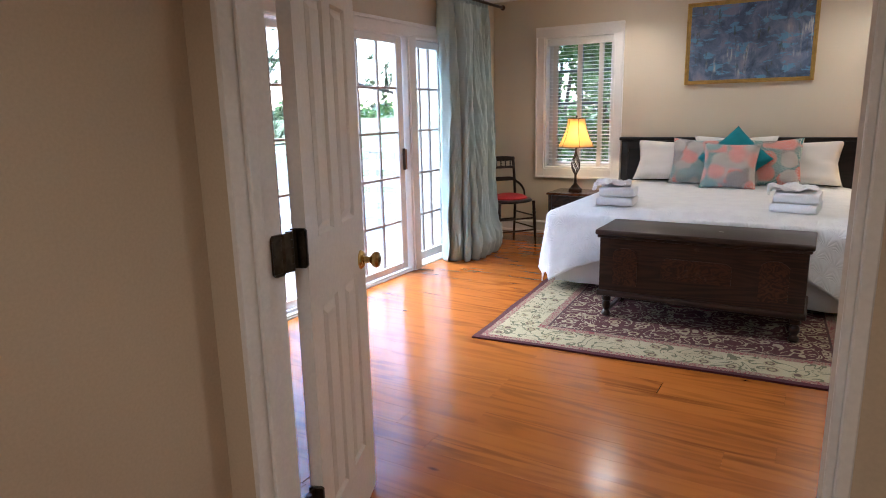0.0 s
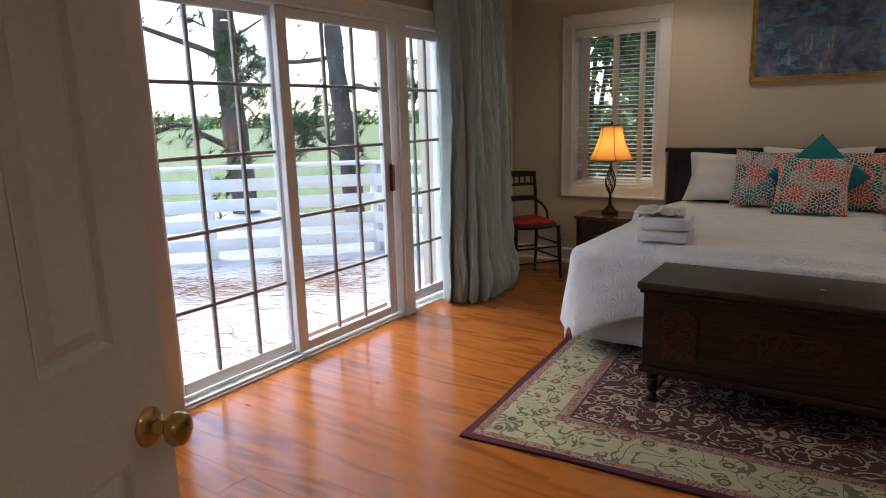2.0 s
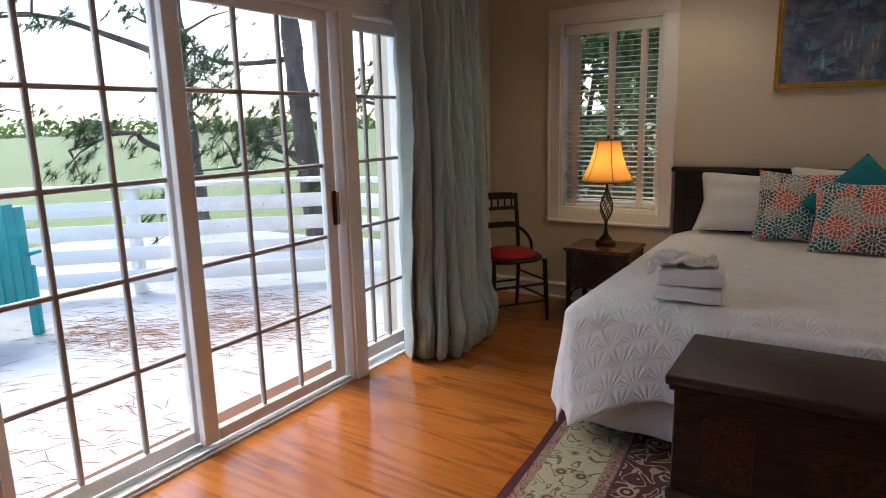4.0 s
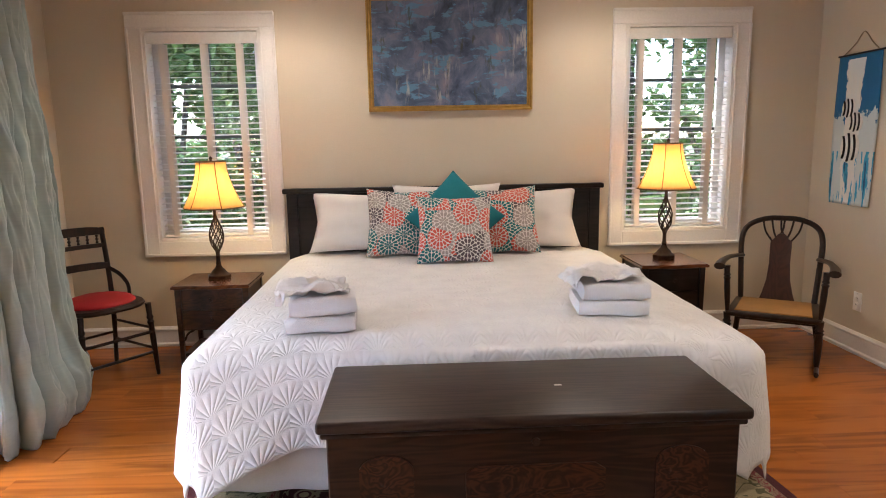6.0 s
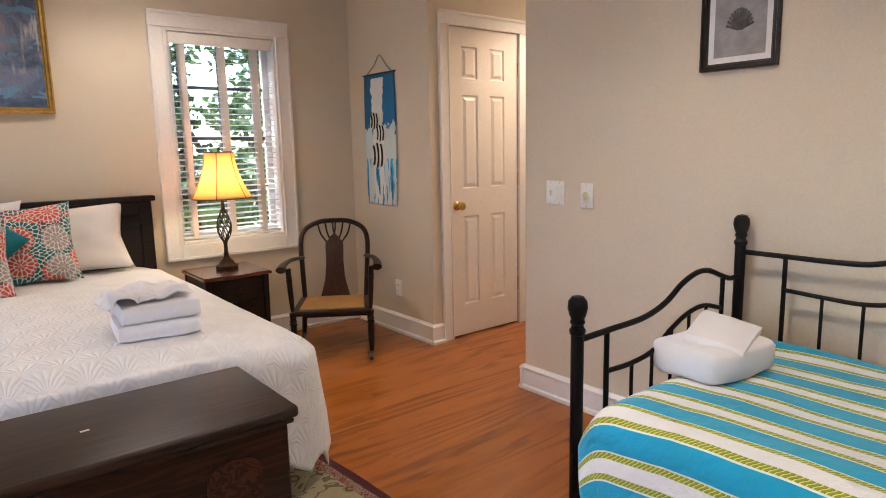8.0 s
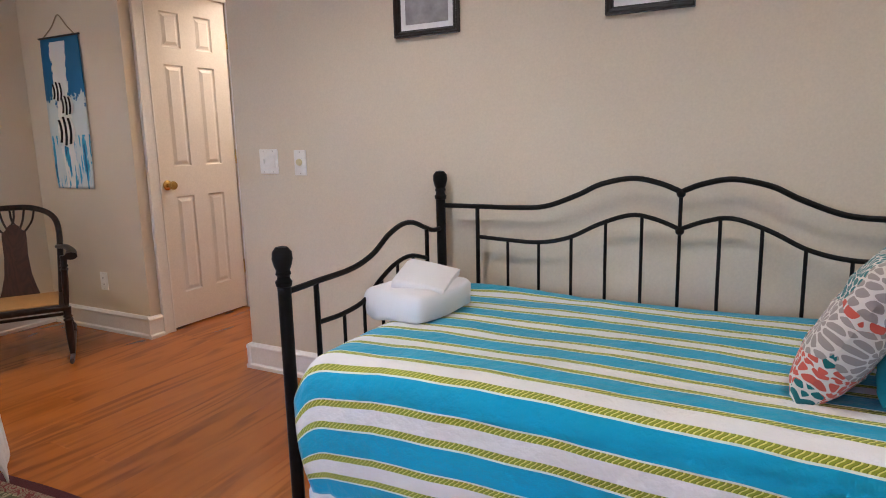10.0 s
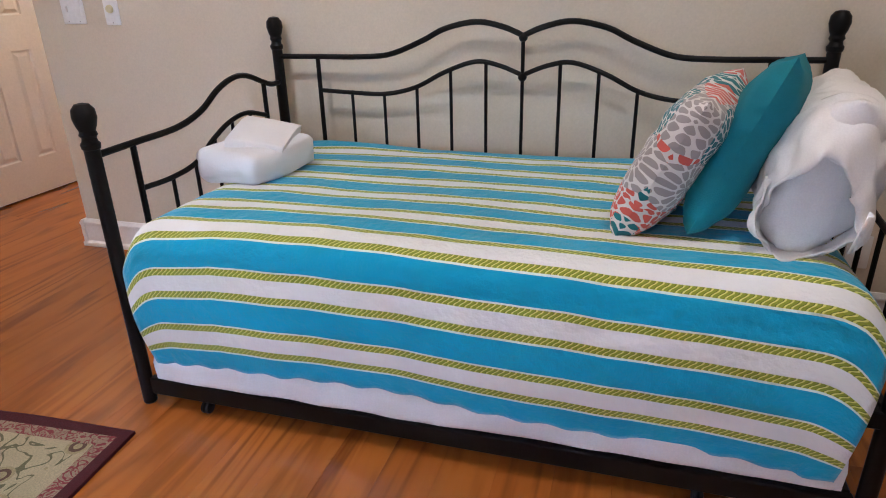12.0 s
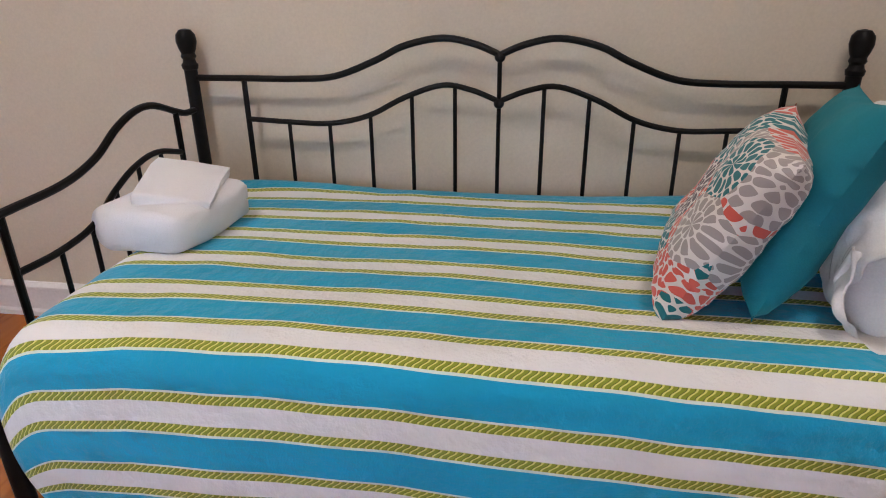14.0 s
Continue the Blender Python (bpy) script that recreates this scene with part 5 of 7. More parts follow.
def daybed():
    d = thing("daybed", ((DXF + DXB) / 2, (DY0 + DY1) / 2, 0.0), "black iron daybed with curved rails and ball finials", "daybed")
    for y in (DY0, DY1):
        part("post", lathe(DXF, y, post_profile(0.862), 18), IRON, d)
        part("post", lathe(DXB, y, post_profile(1.015), 18), IRON, d)
    mid = 3.509

    def mirror(pts):
        return pts + [(2 * mid - y, z) for y, z in pts[-2::-1]]
    top = mirror([(4.42, 0.877), (4.25, 0.877), (4.10, 0.877), (3.98, 0.886), (3.86, 0.93), (3.776, 0.97), (3.669, 0.991), (3.58, 0.976), (3.509, 0.948)])
    low = mirror([(4.258, 0.758), (4.12, 0.751), (4.0, 0.750), (3.887, 0.775), (3.78, 0.828), (3.672, 0.864), (3.59, 0.853), (3.509, 0.822)])
    for name, pts, r in (("top_rail", top, 0.0095), ("lower_rail", low, 0.008)):
        half = len(pts) // 2 + 1
        a = smooth_line([(DXB, y, z) for y, z in pts[:half]], 6)
        b = smooth_line([(DXB, y, z) for y, z in pts[half - 1:]], 6)
        part(name, sweep(a + b[1:], r, 10), IRON, d)
    for z in (0.942, 0.816):
        bm = bmesh.new()
        bmesh.ops.create_uvsphere(bm, u_segments=14, v_segments=10, radius=0.015, matrix=Matrix.Translation((DXB, mid, z)))
        part("boss", bm, IRON, d, "round iron boss")

    def height(pts, y):
        for (a, za), (b, zb) in zip(pts, pts[1:]):
            if min(a, b) - 1e-6 <= y <= max(a, b) + 1e-6:
                return za + (zb - za) * (y - a) / (b - a)
        return 0.75
    for y in (4.258, 2 * mid - 4.258):
        part("baluster", sweep([(DXB, y, 0.40), (DXB, y, 0.877)], 0.0085, 8), IRON, d)
    for k in range(-5, 6):
        y = mid + k * 0.1245
        if abs(k) <= 5:
            part("baluster", sweep([(DXB, y, 0.40), (DXB, y, height(low, y))], 0.006, 8), IRON, d)
    part("baluster", sweep([(DXB, mid, 0.82), (DXB, mid, 0.948)], 0.0065, 8), IRON, d)
    part("back_rail", box(DXB - 0.012, DXB + 0.012, DY0, DY1, 0.28, 0.31, 0.003), IRON, d)
    for y in (DY0, DY1):
        s_top = [(DXF, y, 0.73), (1.09, y, 0.733), (1.26, y, 0.737), (1.38, y, 0.764), (1.475, y, 0.812), (1.565, y, 0.838), (1.645, y, 0.836), (1.74, y, 0.804), (1.80, y, 0.786), (DXB, y, 0.785)]
        s_low = [(1.076, y, 0.606), (1.2, y, 0.602), (1.32, y, 0.617), (1.42, y, 0.668), (1.52, y, 0.704), (1.625, y, 0.714), (1.745, y, 0.684)]
        part("arm_rail", sweep(smooth_line(s_top), 0.0095, 10), IRON, d)
        part("arm_lower_rail", sweep(smooth_line(s_low), 0.008, 10), IRON, d)
        part("arm_bar", sweep([(1.076, y, 0.30), (1.076, y, 0.733)], 0.0085, 8), IRON, d)
        part("arm_bar", sweep([(1.748, y, 0.30), (1.748, y, 0.80)], 0.0085, 8), IRON, d)
        for x, z in ((1.205, 0.602), (1.315, 0.616), (1.425, 0.67), (1.53, 0.706), (1.64, 0.712)):
            part("arm_bar", sweep([(x, y, 0.30), (x, y, z)], 0.006, 8), IRON, d)
        part("arm_foot_rail", box(DXF, DXB, y - 0.01, y + 0.01, 0.27, 0.30, 0.003), IRON, d)
    part("seat_rail", box(DXF - 0.012, DXF + 0.012, DY0, DY1, 0.27, 0.31, 0.003), IRON, d)
    part("mattress", box(DXF + 0.03, DXB - 0.035, DY0 + 0.05, DY1 - 0.05, 0.31, 0.53, 0.05, seg=3), SKIRT, d, "white twin mattress")
    return d


daybed()
QL0, QL1 = 2.645, 4.385


def quilt_hem(i):
    return 0.175 - 0.042 * max(0.0, 0.55 - i) / 0.55 - 0.03 * max(0.0, i - 0.85) / 0.15


def quilt_at(i, j):
    """i along the bed, j across from the front hem to the back."""
    hem, topz, xb, xf, r = quilt_hem(i), 0.553, 1.842, 0.93, 0.075
    L1 = topz - r - hem
    arc = r * math.pi / 2
    L2 = xb - (xf + r)
    total = L1 + arc + L2
    s = j * total
    along = QL0 + (QL1 - QL0) * i
    e0 = min(along - QL0, QL1 - along)
    if s < L1:
        x, z = xf, hem + s
        x += -0.018 * math.sin(math.pi * s / L1) + 0.008 * (1 - s / L1) * math.sin(along * 9)
    elif s < L1 + arc:
        a = (s - L1) / r
        x, z = xf + r * (1 - math.cos(a)), topz - r + r * math.sin(a)
    else:
        x, z = xf + r + (s - L1 - arc), topz
    z += 0.006 * noise.noise(Vector((x * 3, along * 3, 0))) + 0.0025 * noise.noise(Vector((x * 14, along * 10, 3)))
    if s < 0.02:
        z += 0.004 * math.sin(along * 60)
    if s > total - 0.1:
        z += 0.018 * max(0, math.sin(along * 4.4 + 2.0)) * (s - total + 0.1) / 0.1
    # the two ends turn down and tuck in behind the arm rails
    k = max(0.0, 1 - e0 / 0.11)
    lowness = (z - hem) / (topz - hem)
    z -= 0.10 * k * k * lowness
    end = 1 if i > 0.5 else -1
    along += end * (0.035 * lowness * (1 - k * 0.4) - 0.03 * (1 - lowness)) * min(1, k * 2)
    return Vector((x, along, z))


quilt = thing("quilt", (1.38, 3.51, 0.31), "quilted bedcover striped turquoise, white and green rope on the daybed", "quilt")
ob = part("cover", grid(120, 110, quilt_at, lambda i, j: ((QL1 - QL0) * i, j * (1.433 - quilt_hem(i)) + 0.014)), QUILT, quilt, smooth=80)
thicken(ob, 0.007, -1)
part("hem_binding", sweep([quilt_at(k / 80, 0.0) for k in range(81)], 0.0045, 6), plain("green_binding", (0.30, 0.34, 0.03), 0.85, var=0.4, scale=60), quilt, "green and white rope binding")
tr = thing("trundle_bed", (1.38, 3.51, 0.0), "low black trundle under the daybed with a white sheet", "trundle bed")
part("front_rail", box(0.93, 0.955, DY0 + 0.02, DY1 - 0.02, 0.034, 0.088, 0.004), IRON, tr)
part("back_rail", box(1.80, 1.825, DY0 + 0.02, DY1 - 0.02, 0.034, 0.088, 0.004), IRON, tr)
for y in (DY0 + 0.035, DY1 - 0.035):
    part("end_rail", box(0.955, 1.80, y - 0.0125, y + 0.0125, 0.034, 0.088, 0.004), IRON, tr)


def sheet_at(i, j):
    y = DY0 + 0.05 + (DY1 - DY0 - 0.10) * i
    pts = [(0.952, 0.090), (0.934, 0.094), (0.928, 0.15), (0.95, 0.20), (1.02, 0.215), (1.4, 0.22), (1.79, 0.21)]
    k = j * (len(pts) - 1)
    a = min(int(k), len(pts) - 2)
    x = pts[a][0] + (pts[a + 1][0] - pts[a][0]) * (k - a)
    z = pts[a][1] + (pts[a + 1][1] - pts[a][1]) * (k - a)
    w = noise.noise(Vector((y * 2.2, j * 2, 0)))
    return Vector((x + 0.006 * noise.noise(Vector((y * 9 + j * 6, j * 4, 3))), y, z + 0.016 * w * (1 - j)))


part("sheet", grid(120, 30, sheet_at), SKIRT, tr, "white cotton sheet", smooth=80)
part("mattress", box(0.975, 1.785, DY0 + 0.06, DY1 - 0.06, 0.05, 0.20, 0.02), SKIRT, tr)
for y in (4.225, 2.93):
    for x in (0.947, 1.79):
        c = part("caster", box(x - 0.012, x + 0.012, y - 0.011, y + 0.011, 0.03, 0.05, 0.002), IRON, tr, "black caster")
        wheel = lathe(0, 0, [(0.008, -0.013), (0.017, -0.011), (0.018, -0.004), (0.012, 0), (0.018, 0.004), (0.017, 0.011), (0.008, 0.013)], 16, m=pose(x - 0.012, y - 0.006, 0.0195, 90))
        bmesh.ops.recalc_face_normals(wheel, faces=wheel.faces)
        part("wheel", wheel, IRON, c)

DB = 0.556
cushion("throw_pillow", 0.385, 0.385, 0.14, (1.30, 3.115, DB), 28, 166, BLOOM, "square cushion printed with teal, coral and grey blooms", "cushion", 11, 5, 0.10, "daybed cushions")
cushion("throw_pillow", 0.40, 0.425, 0.12, (1.33, 2.955, DB), 22, 165, TEAL, "plain teal cushion leaning on a pillow", "cushion", 12, -4, 0.10, "daybed cushions")


def slumped_pillow():
    """A bed pillow in a loose case, standing on its side with the open end folding over."""
    m = pose(1.36, 2.715, DB + 0.158, -14, 0, 170)
    ob = new("pillow")
    ob.location = (1.42, 2.755, DB)
    bm = pillow(0.54, 0.36, 0.22, m, 9, n=56, pinch=0.03)
    for v in bm.verts:
        p = v.co * 7
        v.co += v.normal * (0.012 * noise.noise(p) - 0.020 * abs(noise.noise(Vector((v.co.x * 9 + v.co.z * 5, v.co.y * 12, v.co.z * 5)))) - 0.008 * abs(noise.noise(Vector((v.co.x * 22, v.co.y * 24, v.co.z * 9 + v.co.x * 9)))))
        v.co.z = max(v.co.z, DB + 0.003)
    part("pillow_body", bm, PILLOW, ob, smooth=80)

    def sleeve(i, j):
        a = 2 * math.pi * i
        q = Vector((math.cos(a) * 1.3, math.sin(a) * 1.3, j * 1.5))
        reach = 0.06 + 0.10 * j * (1.0 + 0.9 * noise.noise(Vector((math.cos(a) * 1.6, math.sin(a) * 1.6, 5))))
        fold = 0.10 * j * j if math.sin(a) > 0 else 0.0
        y = (0.112 - 0.02 * j) * math.cos(a) * (1 + 0.35 * j * noise.noise(q * 2.0))
        z = (0.178 - 0.015 * j) * math.sin(a) * (1 + 0.30 * j * noise.noise(q * 1.7 + Vector((3, 0, 0)))) - fold - 0.02 * j
        p = m @ Vector((0.13 + reach, y, z))
        p += Vector((noise.noise(p * 26), noise.noise(p * 24), noise.noise(p * 28))) * 0.010 * (0.3 + j)
        p.z = max(p.z, DB + 0.004)
        return p
    o = part("pillowcase_end", grid(80, 16, sleeve), PILLOW, ob, "open end of the loose pillowcase", smooth=80)
    thicken(o, 0.004, 0)
    tagged(ob, "big white pillow in a loose case leaning on the daybed arm", "pillow")


slumped_pillow()


# ---- folded towels ----
def folded(w, d, h, m, seed):
    """One towel folded to a block, its fold rounded at the front."""
    bm = bmesh.new()
    n = 14
    ring = [(-d / 2, -h / 2)] + [(-d / 2 - h / 2 * math.sin(math.pi * k / n) * 0.55, -h / 2 * math.cos(math.pi * k / n)) for k in range(1, n)] + [(-d / 2, h / 2)]
    ring += [(-d / 4, h / 2), (0, h / 2), (d / 4, h / 2), (d / 2, h / 2 - 0.006), (d / 2, 0.004), (d / 2 - 0.015, 0.0), (d / 2, -0.004), (d / 2, -h / 2 + 0.006), (d / 4, -h / 2), (0, -h / 2), (-d / 4, -h / 2)]
    cuts = 16
    cols = []
    for i in range(cuts + 1):
        x = -w / 2 + w * i / cuts
        e = 1 - (0.32 if h > 0.09 else 0.12) * (max(0, abs(2 * i / cuts - 1) - 0.6) / 0.4) ** 2
        col = []
        for y, z in ring:
            p = Vector((x, y * (1 - (1 - e) * 0.3), z * e))
            q = p * 16 + Vector((seed * 5, seed, 0))
            p.z += 0.12 * h * noise.noise(q * 0.35)
            p += Vector((noise.noise(q), noise.noise(q + Vector((7, 0, 0))), noise.noise(q + Vector((0, 7, 0))))) * 0.005
            col.append(bm.verts.new(m @ p))
        cols.append(col)
    k = len(ring)
    for a, b in zip(cols, cols[1:]):
        for i in range(k):
            bm.faces.new((a[i], a[(i + 1) % k], b[(i + 1) % k], b[i]))
    bm.faces.new(cols[0][::-1])
    bm.faces.new(cols[-1])
    bmesh.ops.recalc_face_normals(bm, faces=bm.faces)
    return bm


def draped_cloth(w, d, m, seed, lift=0.014):
    """A small washcloth thrown loosely on top: a crumpled sheet folded once."""
    def at(i, j):
        x, y = (i - 0.5) * w, (j - 0.5) * d
        q = Vector((i * 3.1 + seed, j * 3.1, seed))
        z = lift * (0.8 + 1.0 * noise.noise(q) + 0.5 * noise.noise(q * 2.6)) + lift * 0.8 * math.sin(i * 9 + seed) * math.sin(j * 7)
        z += 0.010 * noise.noise(q * 4.0) + 0.004 * noise.noise(q * 11)
        over = max(0.0, -x - 0.33 * w + 0.02 * noise.noise(q * 2))
        x += over * 0.55
        z -= over * (0.75 + 0.5 * noise.noise(Vector((j * 6, seed, 1)))) + 0.35 * max(0.0, abs(y) - 0.42 * d)
        return m @ Vector((x + 0.03 * noise.noise(q * 1.4 + Vector((9, 0, 0))), y + 0.03 * noise.noise(q * 1.4 + Vector((0, 9, 0))), max(z, -0.085 if over > 0 else -0.022)))
    bm = grid(48, 36, at)
    bmesh.ops.recalc_face_normals(bm, faces=bm.faces)
    return bm


def towel_stack(at, turn, w, d, hs, seed, label, group, flap=False):
    z = at[2]
    for k, h in enumerate(hs):
        m = pose(at[0] + 0.006 * k, at[1] + 0.004 * k, z + h / 2, 0, 0, turn + 3 * k)
        t = thing("towel", (at[0], at[1], z), label, "towel", group)
        part("terry_cloth", folded(w - 0.01 * k, d, h, m, seed + k), TOWEL, t, smooth=70)
        z += h + 0.001
        if flap:
            part("flap", folded(w * 0.72, d * 0.80, 0.036, pose(at[0] + 0.035, at[1] - 0.01, z + 0.008, 9, 10, turn + 24), seed + 5), TOWEL, t, smooth=70)
            return
    t = thing("washcloth", (at[0], at[1], z), "crumpled white washcloth on folded towels", "washcloth", group)
    o = part("terry_cloth", draped_cloth(w * 1.12, d * 0.8, pose(at[0] - 0.045 * math.cos(radians(turn)), at[1] - 0.02 - 0.045 * math.sin(radians(turn)), z + 0.010, 0, 0, turn + 8), seed, 0.021), TOWEL, t, smooth=80)
    thicken(o, 0.005, 0)


towel_stack((-0.985, 5.64, TOP + 0.018), 4, 0.25, 0.25, (0.060, 0.066), 2, "thick white towel folded in a stack on the bed", "bed towels")
towel_stack((0.15, 5.77, TOP + 0.018), -6, 0.27, 0.27, (0.060, 0.064), 6, "thick white towel folded in a stack on the bed", "bed towels")
towel_stack((1.455, 4.285, DB - 0.004), -100, 0.25, 0.27, (0.112,), 8, "white towel folded on the striped daybed quilt", "daybed towels", True)

# ---- nightstands ----
def nightstand(x0, x1, y0, y1, h, label, dark):
    """Two-drawer stand with serpentine front, square legs, brackets and a low shelf."""
    ns = thing("nightstand", ((x0 + x1) / 2, (y0 + y1) / 2, 0.0), label, "nightstand", "nightstands")
    body_m = ESPRESSO if dark else WALNUT

    def front(k, bow):
        return -bow * (0.5 + 0.5 * math.cos((k - 0.5) * 2 * math.pi)) + bow * 0.55 * (0.5 + 0.5 * math.cos((k - 0.5) * 4 * math.pi + math.pi))

    def slab(a, b, ya, yb, za, zb, bow, bevel=0.0):
        bm = bmesh.new()
        n = 18
        lo, hi = [], []
        for k in range(n + 1):
            x = a + (b - a) * k / n
            y = ya + front(k / n, bow)
            lo.append(bm.verts.new((x, y, za)))
            hi.append(bm.verts.new((x, y, zb)))
        for x in (b, a):
            lo.append(bm.verts.new((x, yb, za)))
            hi.append(bm.verts.new((x, yb, zb)))
        k = len(lo)
        for i in range(k):
            bm.faces.new((lo[i], lo[(i + 1) % k], hi[(i + 1) % k], hi[i]))
        f1, f2 = bm.faces.new(lo[::-1]), bm.faces.new(hi)
        if bevel:
            bmesh.ops.bevel(bm, geom=list(f2.edges), offset=bevel, segments=2, affect="EDGES")
        bmesh.ops.recalc_face_normals(bm, faces=bm.faces)
        return bm
    part("top", slab(x0, x1, y0 - 0.012, y1, h - 0.02, h, 0.016, 0.006), WALTOP, ns, "reddish polished top with shaped edge")
    t = 0.034
    zb = h * 0.46
    part("body", box(x0 + 0.018, x1 - 0.018, y0 + 0.028, y1 - 0.012, zb, h - 0.0205, 0.002), body_m, ns)
    zm = (zb + h - 0.02) / 2
    for za, zc in ((zb + 0.012, zm - 0.003), (zm + 0.003, h - 0.028)):
        dr = part("drawer", slab(x0 + t + 0.016, x1 - t - 0.016, y0 + 0.014, y0 + 0.03, za, zc, 0.016), body_m, ns)
        m = pose((x0 + x1) / 2, y0 + 0.0, (za + zc) / 2, 90)
        part("knob", lathe(0, 0, [(0.007, -0.012), (0.006, 0.004), (0.012, 0.01), (0.011, 0.016), (0.004, 0.019)], 12, m=m), CHAIRW, dr, "small turned knob")
    for x in (x0 + 0.012, x1 - 0.012 - t):
        for y in (y0 + 0.008, y1 - 0.01 - t):
            bm = box(x, x + t, y, y + t, 0.0, h - 0.021, 0.003)
            for v in bm.verts:
                if v.co.z < 0.01:
                    v.co.x += (x + t / 2 - v.co.x) * 0.3
                    v.co.y += (y + t / 2 - v.co.y) * 0.3
            part("leg", bm, body_m, ns)
    for s, x in ((1, x0 + 0.012 + t), (-1, x1 - 0.012 - t)):
        part("bracket", sweep(smooth_line([(x, y0 + 0.025, zb - 0.06), (x + s * 0.02, y0 + 0.025, zb - 0.02), (x + s * 0.06, y0 + 0.025, zb + 0.003)]), 0.006, 8), body_m, ns)
    part("shelf", box(x0 + 0.03, x1 - 0.03, y0 + 0.03, y1 - 0.03, 0.075, 0.095, 0.003), body_m, ns, "low shelf near the floor")


nightstand(-2.05, -1.60, 6.945, 7.32, 0.512, "walnut nightstand with two drawers and curved front", False)
nightstand(0.70, 1.105, 6.90, 7.30, 0.572, "dark nightstand with reddish top beside the bed", True)


# ---- table lamps ----
def table_lamp(at, label):
    x, y, z = at
    la = thing("table_lamp", at, label, "lamp", "bedside lamps")
    base = bmesh.new()
    n = 8
    lathe(x, y, [(0.066, z), (0.07, z + 0.006), (0.07, z + 0.022), (0.058, z + 0.03), (0.05, z + 0.034), (0.042, z + 0.048), (0.024, z + 0.064), (0.014, z + 0.085)], n, base)
    part("base", base, BRONZE, la, "stepped dark bronze foot")
    part("stem", lathe(x, y, [(0.013, z + 0.084), (0.017, z + 0.095), (0.012, z + 0.105), (0.011, z + 0.155), (0.016, z + 0.162), (0.011, z + 0.168)], 14), BRONZE, la)
    for s in (1, -1):
        for k in range(6):
            a0 = 2 * math.pi * k / 6
            pts = []
            for q in range(25):
                u = q / 24
                r = 0.008 + 0.034 * math.sin(math.pi * u ** 0.85) ** 1.1
                a = a0 + s * u * 2.6
                pts.append((x + r * math.cos(a), y + r * math.sin(a), z + 0.165 + 0.21 * u))
            part("cage_bar", sweep(pts, 0.0033, 6), BRONZE, la, "twisted bronze openwork")
    part("neck", lathe(x, y, [(0.009, z + 0.37), (0.014, z + 0.378), (0.009, z + 0.39), (0.009, z + 0.45), (0.017, z + 0.455), (0.017, z + 0.49)], 14), BRONZE, la)
    bm = bmesh.new()
    bmesh.ops.create_uvsphere(bm, u_segments=14, v_segments=10, radius=0.026, matrix=Matrix.Translation((x, y, z + 0.525)) @ Matrix.Diagonal((1, 1, 1.3, 1)))
    bulb_ob = part("bulb", bm, BULB, la, "lit warm bulb")
    bulb_ob.visible_shadow = False
    sides, rows = 48, 14

    def at_shade(i, j):
        a = 2 * math.pi * i
        bell = 0.178 - 0.092 * (1 - (1 - j) ** 1.75)
        facet = 1 - 0.035 * abs(math.sin(a * 3)) * (1 - 0.4 * j)
        return Vector((x + bell * facet * math.cos(a), y + bell * facet * math.sin(a), z + 0.435 + 0.272 * j))
    shade = part("shade", grid(sides, rows, at_shade), SHADE, la, "cream silk bell shade with ribs", smooth=80)
    thicken(shade, 0.0015, 0)
    for j, r in ((0.0, 0.0035), (1.0, 0.0035)):
        part("shade_braid", sweep([at_shade(i / 48, j) for i in range(49)], r, 6), SHADETRIM, shade, "brown braid edging")
    for k in range(6):
        part("shade_rib", sweep([at_shade(k / 6 + 0.0, j / 10) * 1.0 for j in range(11)], 0.0028, 6), SHADETRIM, shade, "brown rib seam")
    for a in (0, math.pi / 2):
        part("harp", sweep(smooth_line([(x + 0.016 * math.cos(a) * s, y + 0.016 * math.sin(a) * s, z + 0.46) if k == 0 else (x + 0.05 * math.cos(a) * s, y + 0.05 * math.sin(a) * s, z + 0.56) if k == 1 else (x, y, z + 0.70) for s in (1,) for k in range(3)]), 0.0022, 6), BRASS, la)
    part("finial", lathe(x, y, [(0.006, z + 0.70), (0.011, z + 0.708), (0.007, z + 0.716), (0.012, z + 0.726), (0.004, z + 0.738)], 12), BRONZE, la)


table_lamp(LAMP1, "bronze twist-cage table lamp with lit cream shade")
table_lamp(LAMP2, "bronze twist-cage table lamp with lit cream shade")


# ---- side chair ----
def turned_leg(bm, a, b, r=0.014, n=10):
    """A turned leg from a (bottom) to b (top): slim at the foot, with rings."""
    a, b = Vector(a), Vector(b)
    pts, rad = [], []
    for u, k in ((0, 0.62), (0.04, 0.72), (0.3, 1.0), (0.55, 1.08), (0.70, 1.0), (0.74, 1.35), (0.77, 0.85), (0.80, 1.3), (0.84, 0.95), (1.0, 1.15)):
        pts.append(a + (b - a) * u)
        rad.append(r * k)
    return sweep(pts, rad, n, bm)


def under(parent, name, bm, m, material, label="", smooth=45):
    """A part built in the thing's own frame, carried to the world by m."""
    bmesh.ops.transform(bm, matrix=m, verts=bm.verts)
    return part(name, bm, material, parent, label, smooth)


